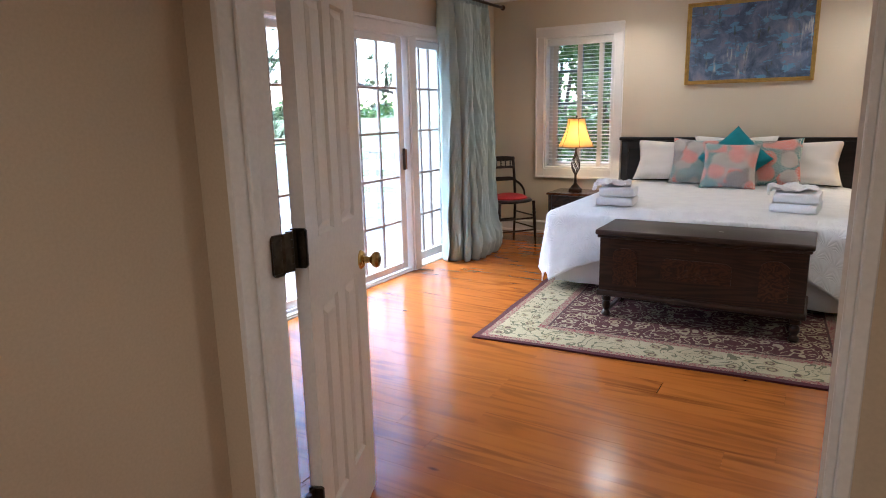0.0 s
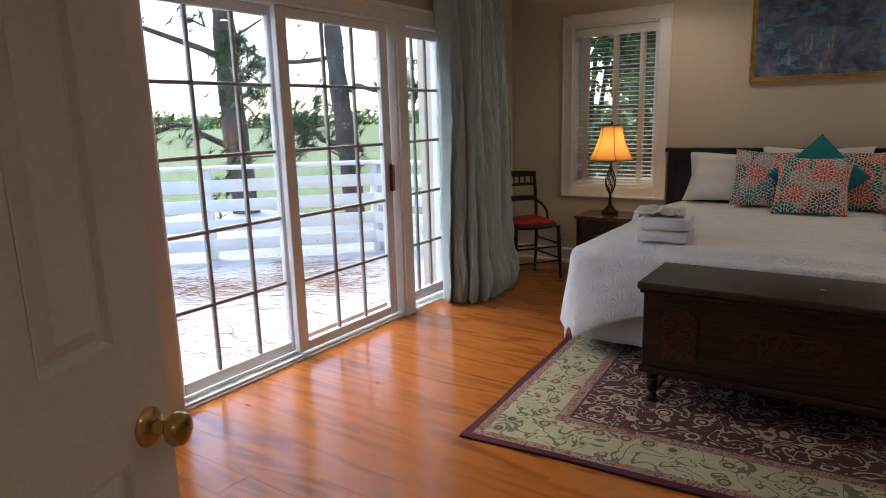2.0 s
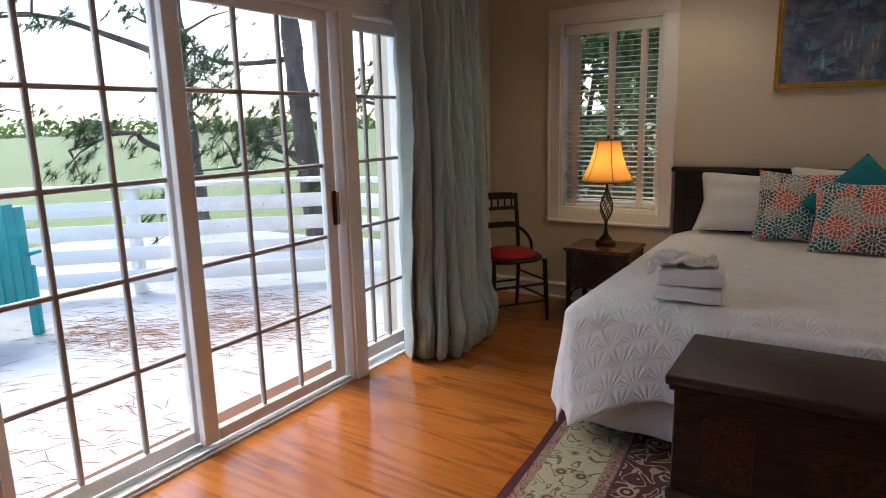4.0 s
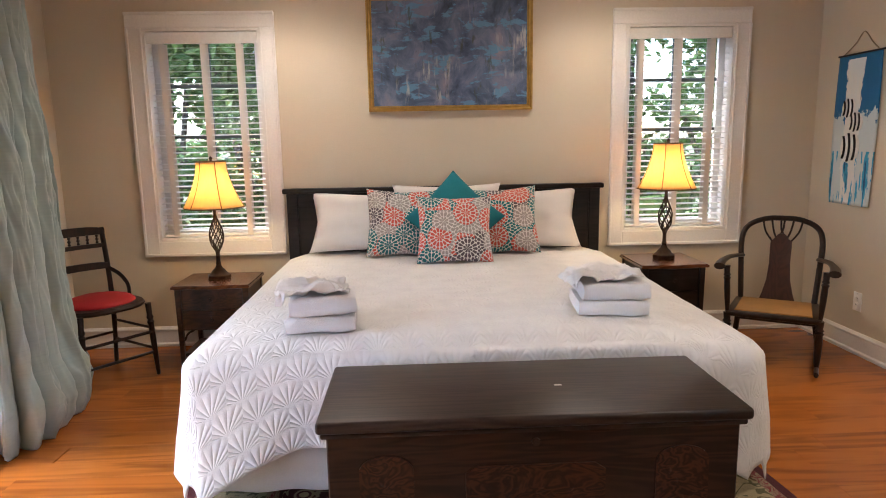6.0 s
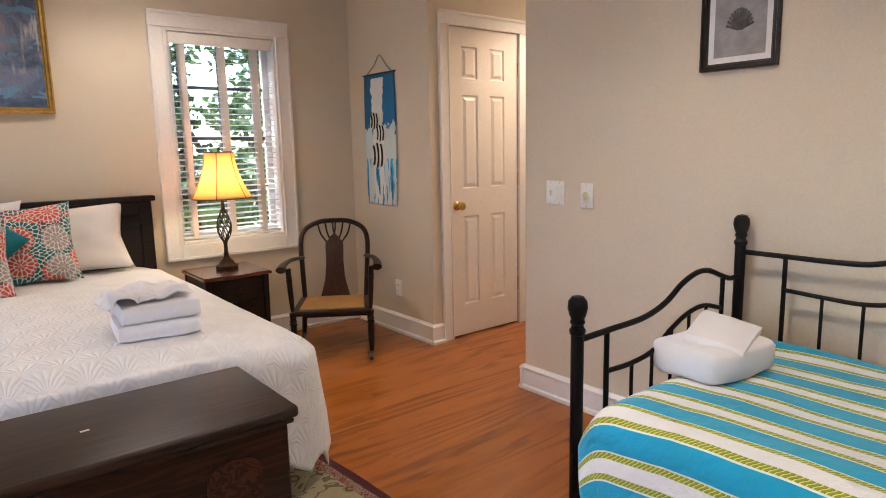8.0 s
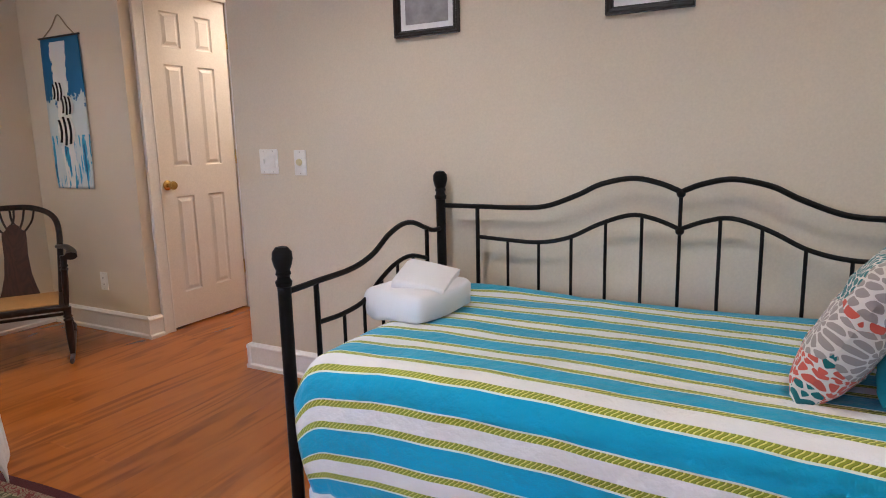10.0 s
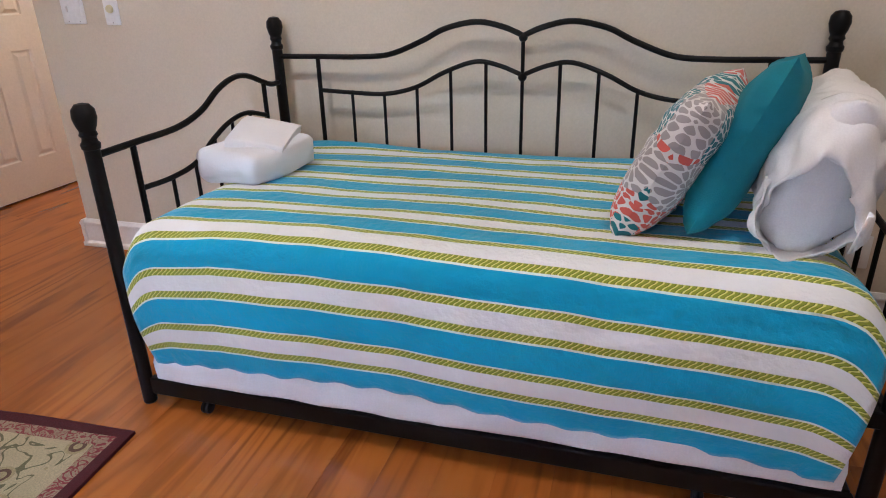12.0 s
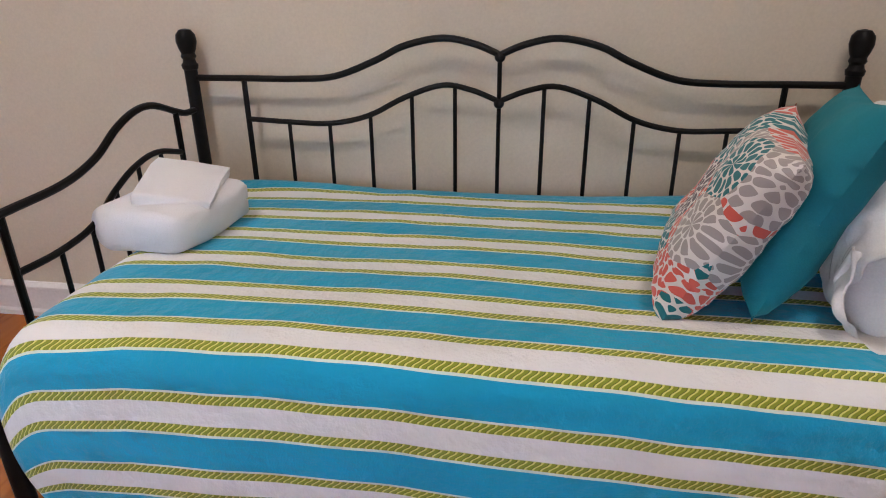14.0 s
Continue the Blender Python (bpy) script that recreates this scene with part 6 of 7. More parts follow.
def side_chair(at, turn):
    """Victorian side chair; local front is -y."""
    m = pose(*at, 0, 0, turn)
    c = thing("side_chair", at, "dark wooden antique side chair with red velvet seat", "chair")
    s = 0.205
    for x, y, tx, ty in ((-s, -0.19, -0.19, -0.17), (s, -0.19, 0.19, -0.17)):
        under(c, "leg", turned_leg(None, (x, y, 0), (tx, ty, 0.43), 0.015), m, CHAIRW)
    for sx in (-1, 1):
        pts = smooth_line([(sx * 0.19, 0.24, 0.0), (sx * 0.178, 0.195, 0.25), (sx * 0.172, 0.18, 0.43), (sx * 0.178, 0.205, 0.62), (sx * 0.188, 0.255, 0.84)])
        under(c, "back_post", sweep(pts, [0.013] * 6 + [0.015] * (len(pts) - 6), 8), m, CHAIRW)
    bm = bmesh.new()
    n = 28
    ring = lambda r, z: [bm.verts.new((0.215 * r * math.copysign(abs(math.cos(2 * math.pi * i / n)) ** 0.75, math.cos(2 * math.pi * i / n)), 0.205 * r * math.copysign(abs(math.sin(2 * math.pi * i / n)) ** 0.75, math.sin(2 * math.pi * i / n)), z)) for i in range(n)]  # noqa: E731
    loops = [ring(0.9, 0.415), ring(1.0, 0.42), ring(1.04, 0.433), ring(1.0, 0.447), ring(0.9, 0.45)]
    for a, b in zip(loops, loops[1:]):
        for i in range(n):
            bm.faces.new((a[i], a[(i + 1) % n], b[(i + 1) % n], b[i]))
    bm.faces.new(loops[0][::-1])
    bm.faces.new(loops[-1])
    under(c, "seat", bm, m, CHAIRW, "bowed wooden seat frame")
    bm = bmesh.new()
    bmesh.ops.create_uvsphere(bm, u_segments=28, v_segments=16, radius=1.0)
    for v in bm.verts:
        v.co = Vector((0.195 * v.co.x, 0.18 * v.co.y, 0.447 + 0.052 * max(v.co.z, -0.08) + 0.003 * noise.noise(v.co * 4)))
    under(c, "seat_cushion", bm, m, RED, "domed red velvet cushion", 70)

    def bowed(z0, z1, y, bow, x=0.182, t=0.012, crest=0.0):
        bm = bmesh.new()
        k = 16
        cols = []
        for i in range(k + 1):
            u = 2 * i / k - 1
            yy = y + bow * (1 - u * u)
            zt = z1 + crest * (1 - u ** 4)
            cols.append([bm.verts.new((u * x, yy + d, z)) for d, z in ((-t / 2, z0), (t / 2, z0), (t / 2, zt), (-t / 2, zt))])
        for a, b in zip(cols, cols[1:]):
            for i in range(4):
                bm.faces.new((a[i], a[(i + 1) % 4], b[(i + 1) % 4], b[i]))
        bm.faces.new(cols[0][::-1])
        bm.faces.new(cols[-1])
        bmesh.ops.recalc_face_normals(bm, faces=bm.faces)
        return bm
    under(c, "crest_rail", bowed(0.80, 0.835, 0.245, 0.028, 0.198, 0.016, 0.016), m, CHAIRW)
    under(c, "back_rail", bowed(0.725, 0.75, 0.222, 0.028), m, CHAIRW)
    under(c, "back_rail", bowed(0.60, 0.635, 0.195, 0.03, 0.178, 0.012, 0.008), m, CHAIRW)
    for i in range(7):
        u = (i - 3) / 3.6
        x, y = u * 0.18, 0.234 + 0.028 * (1 - u * u)
        under(c, "spindle", lathe(x, y, [(0.005, 0.748), (0.009, 0.757), (0.004, 0.765), (0.011, 0.775), (0.004, 0.785), (0.009, 0.793), (0.005, 0.802)], 10), m, CHAIRW)
    for sx in (-1, 1):
        pts = smooth_line([(sx * 0.182, 0.20, 0.60), (sx * 0.205, 0.13, 0.565), (sx * 0.215, 0.07, 0.51), (sx * 0.205, 0.04, 0.45)])
        under(c, "hip_brace", sweep(pts, 0.013, 8, flat=0.7), m, CHAIRW, "carved curved hip brace")
    for z in (0.14, 0.26):
        under(c, "stretcher", sweep([(-0.2, -0.185, z), (0.2, -0.185, z)], 0.009, 8), m, CHAIRW)
        for sx in (-1, 1):
            under(c, "stretcher", sweep([(sx * 0.198, -0.182, z + 0.02), (sx * 0.183, 0.205, z + 0.02)], 0.008, 8), m, CHAIRW)
    under(c, "stretcher", sweep([(-0.183, 0.215, 0.2), (0.183, 0.215, 0.2)], 0.008, 8), m, CHAIRW)


side_chair((-2.42, 6.85, 0.0), 53)


# ---- rocking chair ----
def rocking_chair(at, turn):
    m = pose(*at, 0, 0, turn)
    c = thing("rocking_chair", at, "dark wooden rocking armchair with cane seat and hooped back", "rocking chair")
    for sx in (-1, 1):
        pts = [(sx * 0.235, y, 0.018 + 0.16 * (y - 0.02) ** 2) for y in [-0.36 + 0.03 * k for k in range(27)]]
        under(c, "rocker", sweep(pts, 0.015, 8, flat=0.8), m, CHAIRW)
        bm = turned_leg(None, (sx * 0.235, -0.20, 0.03), (sx * 0.235, -0.205, 0.30), 0.019)
        turned_leg(bm, (sx * 0.235, -0.205, 0.30), (sx * 0.25, -0.20, 0.575), 0.016)
        under(c, "leg", bm, m, CHAIRW)
        pts = smooth_line([(sx * 0.235, 0.30, 0.03), (sx * 0.215, 0.21, 0.18), (sx * 0.20, 0.17, 0.30)])
        under(c, "leg", sweep(pts, 0.017, 8), m, CHAIRW)
        arm = smooth_line([(sx * 0.212, 0.225, 0.57), (sx * 0.26, 0.05, 0.587), (sx * 0.285, -0.13, 0.587), (sx * 0.285, -0.255, 0.577)])
        rad = [0.013 + 0.014 * max(0, (k / (len(arm) - 1) - 0.45)) for k in range(len(arm))]
        under(c, "armrest", sweep(arm, rad, 10, flat=1.5), m, CHAIRW)
    hoop = smooth_line([(-0.20, 0.17, 0.28), (-0.215, 0.225, 0.50), (-0.222, 0.275, 0.67), (-0.19, 0.31, 0.752), (-0.10, 0.33, 0.795), (0.0, 0.335, 0.802), (0.10, 0.33, 0.795), (0.19, 0.31, 0.752), (0.222, 0.275, 0.67), (0.215, 0.225, 0.50), (0.20, 0.17, 0.28)])
    under(c, "back_hoop", sweep(hoop, 0.0165, 10, flat=1.25), m, CHAIRW, "bent hoop back frame")
    bm = bmesh.new()
    rows = [(0.31, 0.098), (0.35, 0.085), (0.43, 0.066), (0.53, 0.058), (0.63, 0.06), (0.665, 0.058), (0.68, 0.036), (0.70, 0.026), (0.71, 0.012)]
    f, b2 = [], []
    for z, w in rows:
        y = 0.172 + (z - 0.29) * 0.29
        f.append([bm.verts.new((sx * w, y - 0.006, z)) for sx in (-1, 1)])
        b2.append([bm.verts.new((sx * w, y + 0.006, z)) for sx in (-1, 1)])
    for k in range(len(rows) - 1):
        bm.faces.new((f[k][0], f[k][1], f[k + 1][1], f[k + 1][0]))
        bm.faces.new((b2[k][1], b2[k][0], b2[k + 1][0], b2[k + 1][1]))
        for s in (0, 1):
            bm.faces.new((f[k][s], f[k + 1][s], b2[k + 1][s], b2[k][s]))
    bm.faces.new((f[-1][0], f[-1][1], b2[-1][1], b2[-1][0]))
    bm.faces.new((f[0][0], f[0][1], b2[0][1], b2[0][0]))
    bmesh.ops.recalc_face_normals(bm, faces=bm.faces)
    under(c, "back_splat", bm, m, SPLATW, "vase-shaped mahogany splat")
    for xa, xb, bow in ((-0.05, -0.11, 0.012), (-0.05, 0.01, -0.02), (0.05, -0.01, 0.02), (0.05, 0.11, -0.012), (-0.02, -0.06, 0.006), (0.02, 0.06, -0.006)):
        pts = smooth_line([(xa, 0.281, 0.66), ((xa + xb) / 2 - bow, 0.304, 0.72), (xb, 0.325, 0.788)])
        under(c, "tracery", sweep(pts, 0.006, 8), m, CHAIRW, "gothic tracery bar")
    bm = box(-0.235, 0.235, -0.225, 0.185, 0.28, 0.312, 0.01, seg=2)
    for v in bm.verts:
        v.co.x *= 1.04 - 0.35 * max(0.0, v.co.y)
    under(c, "seat_frame", bm, m, CHAIRW)
    bm = box(-0.195, 0.195, -0.19, 0.155, 0.306, 0.319, 0.004)
    for v in bm.verts:
        v.co.x *= 1.02 - 0.3 * max(0.0, v.co.y)
    under(c, "seat", bm, m, CANE, "honey-coloured woven cane seat")
    under(c, "stretcher", sweep([(-0.215, 0.2, 0.17), (0.215, 0.2, 0.17)], 0.01, 8), m, CHAIRW)


rocking_chair((1.50, 6.86, 0.0), -33)


# ---- on the walls ----
def framed(name, cx, cz, w, h, bar, depth, to_world, frame_m, label, cat, group=""):
    """A mitred frame; local x across, y out of the wall (negative), z up."""
    ob = new(name)
    ob.matrix_world = to_world
    tagged(ob, label, cat, group)

    def put(nm, bm, mt, lab="", smooth=35):
        o = link(nm, bm, mt, smooth)
        o.parent = ob
        return tagged(o, lab)
    prof = [(0, 0), (0, -depth), (bar * 0.25, -depth), (bar * 0.4, -depth * 0.72), (bar * 0.7, -depth * 0.8), (bar * 0.85, -depth * 0.5), (bar, -depth * 0.45), (bar, 0)]
    bm = bmesh.new()
    rings = []
    for sx, sz in ((-1, -1), (1, -1), (1, 1), (-1, 1)):
        rings.append([bm.verts.new((sx * (w / 2 - d), y, sz * (h / 2 - d))) for d, y in prof])
    k = len(prof)
    for q in range(4):
        a, b = rings[q], rings[(q + 1) % 4]
        for i in range(k):
            bm.faces.new((a[i], a[(i + 1) % k], b[(i + 1) % k], b[i]))
    bmesh.ops.recalc_face_normals(bm, faces=bm.faces)
    put("frame", bm, frame_m)
    return ob, put


ob, put = framed("painting", 0, 0, 1.045, 0.71, 0.034, 0.03, pose(-0.378, Yn, 1.862), GILT, "impressionist oil painting of a blue lily pond in a gilt frame", "painting")
put("canvas", box(-0.492, 0.492, -0.012, -0.002, -0.324, 0.324), OIL, "dark blue painted canvas", 0)

EAST = lambda y, z: pose(1.925, y, z, 0, 0, -90)  # noqa: E731
for y, kind in ((4.49, "shell"), (3.64, "star")):
    ob, put = framed("picture_frame", 0, 0, 0.288, 0.345, 0.026, 0.022, EAST(y, 1.715), BLACKF, "small black-framed grey print of a " + kind, "picture", "framed prints")
    put("mount", box(-0.12, 0.12, -0.006, -0.001, -0.148, 0.148), plain("white_mount", (0.74, 0.73, 0.72), 0.8), "white paper mount", 0)
    put("print", box(-0.096, 0.096, -0.0075, -0.0062, -0.125, 0.125), plain("grey_print", (0.30, 0.285, 0.29), 0.7, var=0.25, scale=14, fine=90), "grey photographic print", 0)
    bm = bmesh.new()
    if kind == "shell":
        for q in range(13):
            a = radians(-74 + q * 12.3)
            tip = Vector((0.052 * math.sin(a), -0.0082, -0.035 + 0.078 * math.cos(a)))
            sweep([(0.006 * math.sin(a), -0.0082, -0.035), tip * 0.6 + Vector((0, -0.003, -0.014)), tip], [0.002, 0.0045, 0.0055], 6, bm, flat=0.4)
    else:
        for q in range(5):
            a = radians(90 + q * 72)
            sweep([(0, -0.0085, 0), (0.035 * math.cos(a), -0.0085, 0.035 * math.sin(a)), (0.07 * math.cos(a), -0.008, 0.07 * math.sin(a))], [0.012, 0.007, 0.002], 6, bm, flat=0.3)
    put(kind, bm, plain("print_ink_" + kind, (0.10, 0.095, 0.10) if kind == "shell" else (0.55, 0.54, 0.53), 0.7, var=0.3, scale=60), "printed " + kind)


def banner():
    y0, y1, z0, z1 = 6.862, 7.232, 0.888, 1.785
    x = 2.03
    b = thing("wall_banner", (x, (y0 + y1) / 2, z0), "hanging cloth banner painted with blue sea and striped ovals", "wall hanging")
    m, n, l, bs = nodes_of("banner_cloth")
    v = coords(n, l)
    sep = n.new("ShaderNodeSeparateXYZ")
    l.new(v, sep.inputs[0])
    h = calc(n, l, "DIVIDE", sep.outputs[2], z1 - z0)
    side = calc(n, l, "DIVIDE", sep.outputs[1], y1 - y0)
    ragged = noise_of(n, l, coords(n, l, (1, 14, 8)), 1.2, 5, 0.7)
    deep = mix(n, l, calc(n, l, "GREATER_THAN", calc(n, l, "ADD", calc(n, l, "MULTIPLY", ragged, 0.5), h), 0.85), (0.55, 0.62, 0.62), (0.012, 0.13, 0.30))
    wedge = calc(n, l, "ADD", calc(n, l, "ABSOLUTE", calc(n, l, "ADD", side, -0.08)), calc(n, l, "MULTIPLY", ragged, 0.35))
    coral = calc(n, l, "MULTIPLY", calc(n, l, "LESS_THAN", wedge, 0.36), calc(n, l, "LESS_THAN", h, 0.97))
    col = mix(n, l, calc(n, l, "MULTIPLY", coral, 0.95), deep, (0.72, 0.72, 0.68))
    streak = noise_of(n, l, coords(n, l, (1, 26, 3)), 1.0, 4, 0.6)
    low = calc(n, l, "MULTIPLY", calc(n, l, "LESS_THAN", h, 0.36), calc(n, l, "GREATER_THAN", streak, 0.55))
    col = mix(n, l, low, col, (0.04, 0.33, 0.55))
    dark = calc(n, l, "MULTIPLY", calc(n, l, "LESS_THAN", h, 0.3), calc(n, l, "GREATER_THAN", streak, 0.64))
    col = mix(n, l, dark, col, (0.01, 0.10, 0.24))
    l.new(col, bs.inputs["Base Color"])
    bs.inputs["Roughness"].default_value = 0.8
    at = lambda i, j: Vector((x - 0.004 - 0.006 * (1 - j) * math.sin(i * 5), y0 + (y1 - y0) * i - 0.012 * math.sin(math.pi * j) * (0.5 - i) * 2 + 0.012 * (1 - j), z0 + (z1 - z0) * j))  # noqa: E731
    thicken(part("cloth", grid(16, 40, at), m, b, smooth=80), 0.002, 0)
    part("dowel", sweep([(x - 0.004, y0 - 0.012, z1), (x - 0.004, y1 + 0.012, z1)], 0.006, 10), BLACKF, b, "dark wooden dowel")
    cord = smooth_line([(x - 0.004, y0 + 0.03, z1), (x - 0.004, 6.96, 1.84), (x - 0.004, 7.03, 1.905), (x - 0.004, 7.10, 1.845), (x - 0.004, y1 - 0.03, z1)])
    part("cord", sweep(cord, 0.0035, 6), plain("rope_cord", (0.34, 0.27, 0.18), 0.9, fine=300, relief=0.5), b, "twisted hanging cord")
    black, white = plain("ink_black", (0.012, 0.012, 0.015), 0.8), plain("ink_white", (0.76, 0.75, 0.70), 0.8)
    for cy, cz, rw, rh in ((7.10, 1.47, 0.062, 0.062), (7.03, 1.385, 0.062, 0.062), (7.065, 1.235, 0.085, 0.095)):
        bm = lathe(0, 0, [(1.0, 0.0), (0.97, 0.35), (0.1, 0.4)], 28, m=Matrix.Translation((x - 0.012, cy, cz)) @ Matrix.Rotation(radians(-90), 4, "Y") @ Matrix.Diagonal((rh, rw, 0.006, 1)))
        bmesh.ops.recalc_face_normals(bm, faces=bm.faces)
        oval = part("oval", bm, white, b, "white striped oval")
        for u in (-0.62, -0.1, 0.45):
            k = math.sqrt(1 - u * u) * 0.9
            bend = [(x - 0.0165, cy - rw * (u + 0.18 * (1 - q * q)), cz + rh * k * q) for q in [-1 + 0.2 * s for s in range(11)]]
            part("stripe", sweep(bend, rw * 0.13, 6, flat=0.3), black, oval, "black stripe")


banner()


def wall_plate(name, m, w, h, label, cat, pieces):
    ob = new(name)
    ob.matrix_world = m
    tagged(ob, label, cat)
    o = link("plate", box(-w / 2, w / 2, -0.006, 0.0, -h / 2, h / 2, 0.003, seg=2), PLATE)
    o.parent = ob
    for nm, bm, mt in pieces:
        o = link(nm, bm, mt)
        o.parent = ob
    screws = [(-w / 4 if w > 0.09 else 0, s * h * 0.42) for s in (-1, 1)] + ([(w / 4, s * h * 0.42) for s in (-1, 1)] if w > 0.09 else [])
    for sx, sz in screws:
        o = link("screw", lathe(0, 0, [(0.003, 0), (0.003, 0.0065), (0.002, 0.007)], 8, m=pose(sx, 0, sz, 90)), STEEL)
        o.parent = ob


toggle = box(-0.028, -0.022, -0.016, -0.004, -0.012, 0.012, 0.002)
wall_plate("light_switch", EAST(5.368, 1.051), 0.113, 0.116, "white double switch plate on the beige wall", "light switch",
           [("toggle", toggle, PLATE), ("toggle_slot", box(-0.034, -0.016, -0.0072, -0.005, -0.019, 0.019, 0.001), PLATE), ("rocker_frame", box(0.008, 0.048, -0.0075, -0.005, -0.036, 0.036, 0.001), SLAT), ("rocker", box(0.012, 0.044, -0.0095, -0.007, -0.032, 0.032, 0.002), PLATE)])
wall_plate("dimmer", EAST(5.177, 1.045), 0.07, 0.116, "white plate with a cream dimmer knob", "dimmer switch",
           [("dial", lathe(0, 0, [(0.016, 0.0), (0.016, 0.014), (0.013, 0.02), (0.004, 0.021)], 18, m=pose(0, 0, 0.003, 90)), KNOBY), ("dial_ring", lathe(0, 0, [(0.02, 0.0), (0.02, 0.008), (0.016, 0.009)], 18, m=pose(0, 0, 0.003, 90)), PLATE)])


def sockets():
    out = []
    for s in (-1, 1):
        out.append(("socket", lathe(0, 0, [(0.0165, 0), (0.0165, 0.0078), (0.014, 0.0085)], 18, m=pose(0, 0, s * 0.02, 90)), PLATE))
        for dx in (-0.006, 0.006):
            out.append(("slot", box(dx - 0.001, dx + 0.001, -0.0092, -0.0084, s * 0.02 - 0.004, s * 0.02 + 0.005), BLACKF))
    return out


wall_plate("outlet", pose(2.035, 6.895, 0.316, 0, 0, -90), 0.07, 0.114, "white wall outlet above the baseboard", "outlet", sockets())
wall_plate("outlet", EAST(2.40, 0.27), 0.07, 0.114, "white wall outlet behind the daybed arm", "outlet", sockets())

# assumed fixtures for the downlight beams, all out of view
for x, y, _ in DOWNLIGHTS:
    dl = thing("recessed_light", (x, y, CEILING), "assumed round white recessed ceiling light, lit, out of view", "ceiling light", "recessed lights")
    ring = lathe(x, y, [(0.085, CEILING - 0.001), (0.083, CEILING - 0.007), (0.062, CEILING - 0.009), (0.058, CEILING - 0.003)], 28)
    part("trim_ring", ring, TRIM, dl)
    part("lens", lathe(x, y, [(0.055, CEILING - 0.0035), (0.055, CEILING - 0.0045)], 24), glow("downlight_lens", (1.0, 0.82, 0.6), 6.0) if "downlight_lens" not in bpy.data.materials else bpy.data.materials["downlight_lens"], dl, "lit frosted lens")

# ---- outside ----
def outside():
    ground = grid(40, 40, lambda i, j: Vector(((i - 0.5) * 1600, (j - 0.5) * 1600, -1.0)))
    m, n, l, b = nodes_of("marsh_grass")
    v = coords(n, l, (1, 1, 1))
    big, small = noise_of(n, l, v, 0.05, 5), noise_of(n, l, v, 2.0, 5)
    col = mix(n, l, big, (0.09, 0.135, 0.025), (0.16, 0.20, 0.045))
    col = mix(n, l, 1.0, col, ramp(n, l, small, [(0.3, (0.6, 0.6, 0.6)), (0.7, (1, 1, 1))]), "MULTIPLY")
    l.new(col, b.inputs["Base Color"])
    b.inputs["Roughness"].default_value = 0.9
    solo("ground", ground, m, "green marsh grass reaching the horizon", "ground", kind="structure", smooth=0)


outside()
DECKW = plain("weathered_deck", (0.50, 0.49, 0.475), 0.7, var=0.18, scale=2.5, fine=40, relief=0.3)
FENCEW = plain("white_fence_paint", (0.80, 0.80, 0.78), 0.5, var=0.05, scale=5, fine=60, relief=0.15)
deck = solo("deck", box(-9.0, -2.83, 1.0, 9.0, -0.3, -0.06), DECKW, "pale weathered deck wet with rain and pine straw", "deck", kind="structure", smooth=0)
STRAW = plain("pine_straw", (0.20, 0.08, 0.03), 0.9, var=0.4, scale=30)


def straw():
    rnd = random.Random(4)
    verts, faces = [], []
    for k in range(1500):
        cl = rnd.choice([(-4.3, 5.6, 0.5), (-4.8, 5.3, 0.4), (-4.0, 6.0, 0.4), (-3.6, 4.2, 0.9), (-4.4, 6.4, 0.5)])
        x, y = cl[0] + rnd.gauss(0, cl[2]) , cl[1] + rnd.gauss(0, cl[2] * 0.4)
        if x > -2.95:
            continue
        a, L = rnd.gauss(0.7, 0.6), rnd.uniform(0.05, 0.12)
        dx, dy = L * math.cos(a), L * math.sin(a)
        nx, ny = -dy / L * 0.0025, dx / L * 0.0025
        b = len(verts)
        verts += [(x - dx, y - dy, -0.055), (x + nx, y + ny, -0.05), (x + dx, y + dy, -0.055), (x - nx, y - ny, -0.052)]
        faces.append((b, b + 1, b + 2, b + 3))
    me = bpy.data.meshes.new("pine_straw")
    me.from_pydata(verts, [], faces)
    me.materials.append(STRAW)
    tagged(new("pine_straw", me), "scattered brown pine needles on the deck", "pine straw", kind="stuff")


straw()


def fence(a, b, label):
    """White rail fence of wide boards between posts."""
    a, b = Vector((*a, 0)), Vector((*b, 0))
    u = (b - a).normalized()
    L = (b - a).length
    ang = math.degrees(math.atan2(u.y, u.x))
    f = thing("fence", ((a + b) / 2).to_tuple()[:2] + (-0.06,), label, "fence", "deck fences")
    m = pose(a.x, a.y, -0.06, 0, 0, ang)
    k = max(1, round(L / 1.5))
    for i in range(k + 1):
        x = L * i / k
        under(f, "post", box(x - 0.05, x + 0.05, -0.05, 0.05, 0.0, 0.92, 0.006), m, FENCEW)
    for z in (0.10, 0.30, 0.50, 0.70):
        under(f, "board", box(-0.05, L + 0.05, -0.075, -0.052, z, z + 0.125, 0.004), m, FENCEW)
    under(f, "top_rail", box(-0.07, L + 0.07, -0.09, 0.07, 0.922, 0.96, 0.006), m, FENCEW)
    return f


fence((-6.9, 4.95), (-4.45, 7.35), "white painted deck fence of wide horizontal boards")
fence((-6.9, 4.95), (-6.9, 1.2), "white painted deck fence running off along the deck")
fence((-4.45, 7.35), (-2.95, 7.35), "white painted deck fence joining the house")


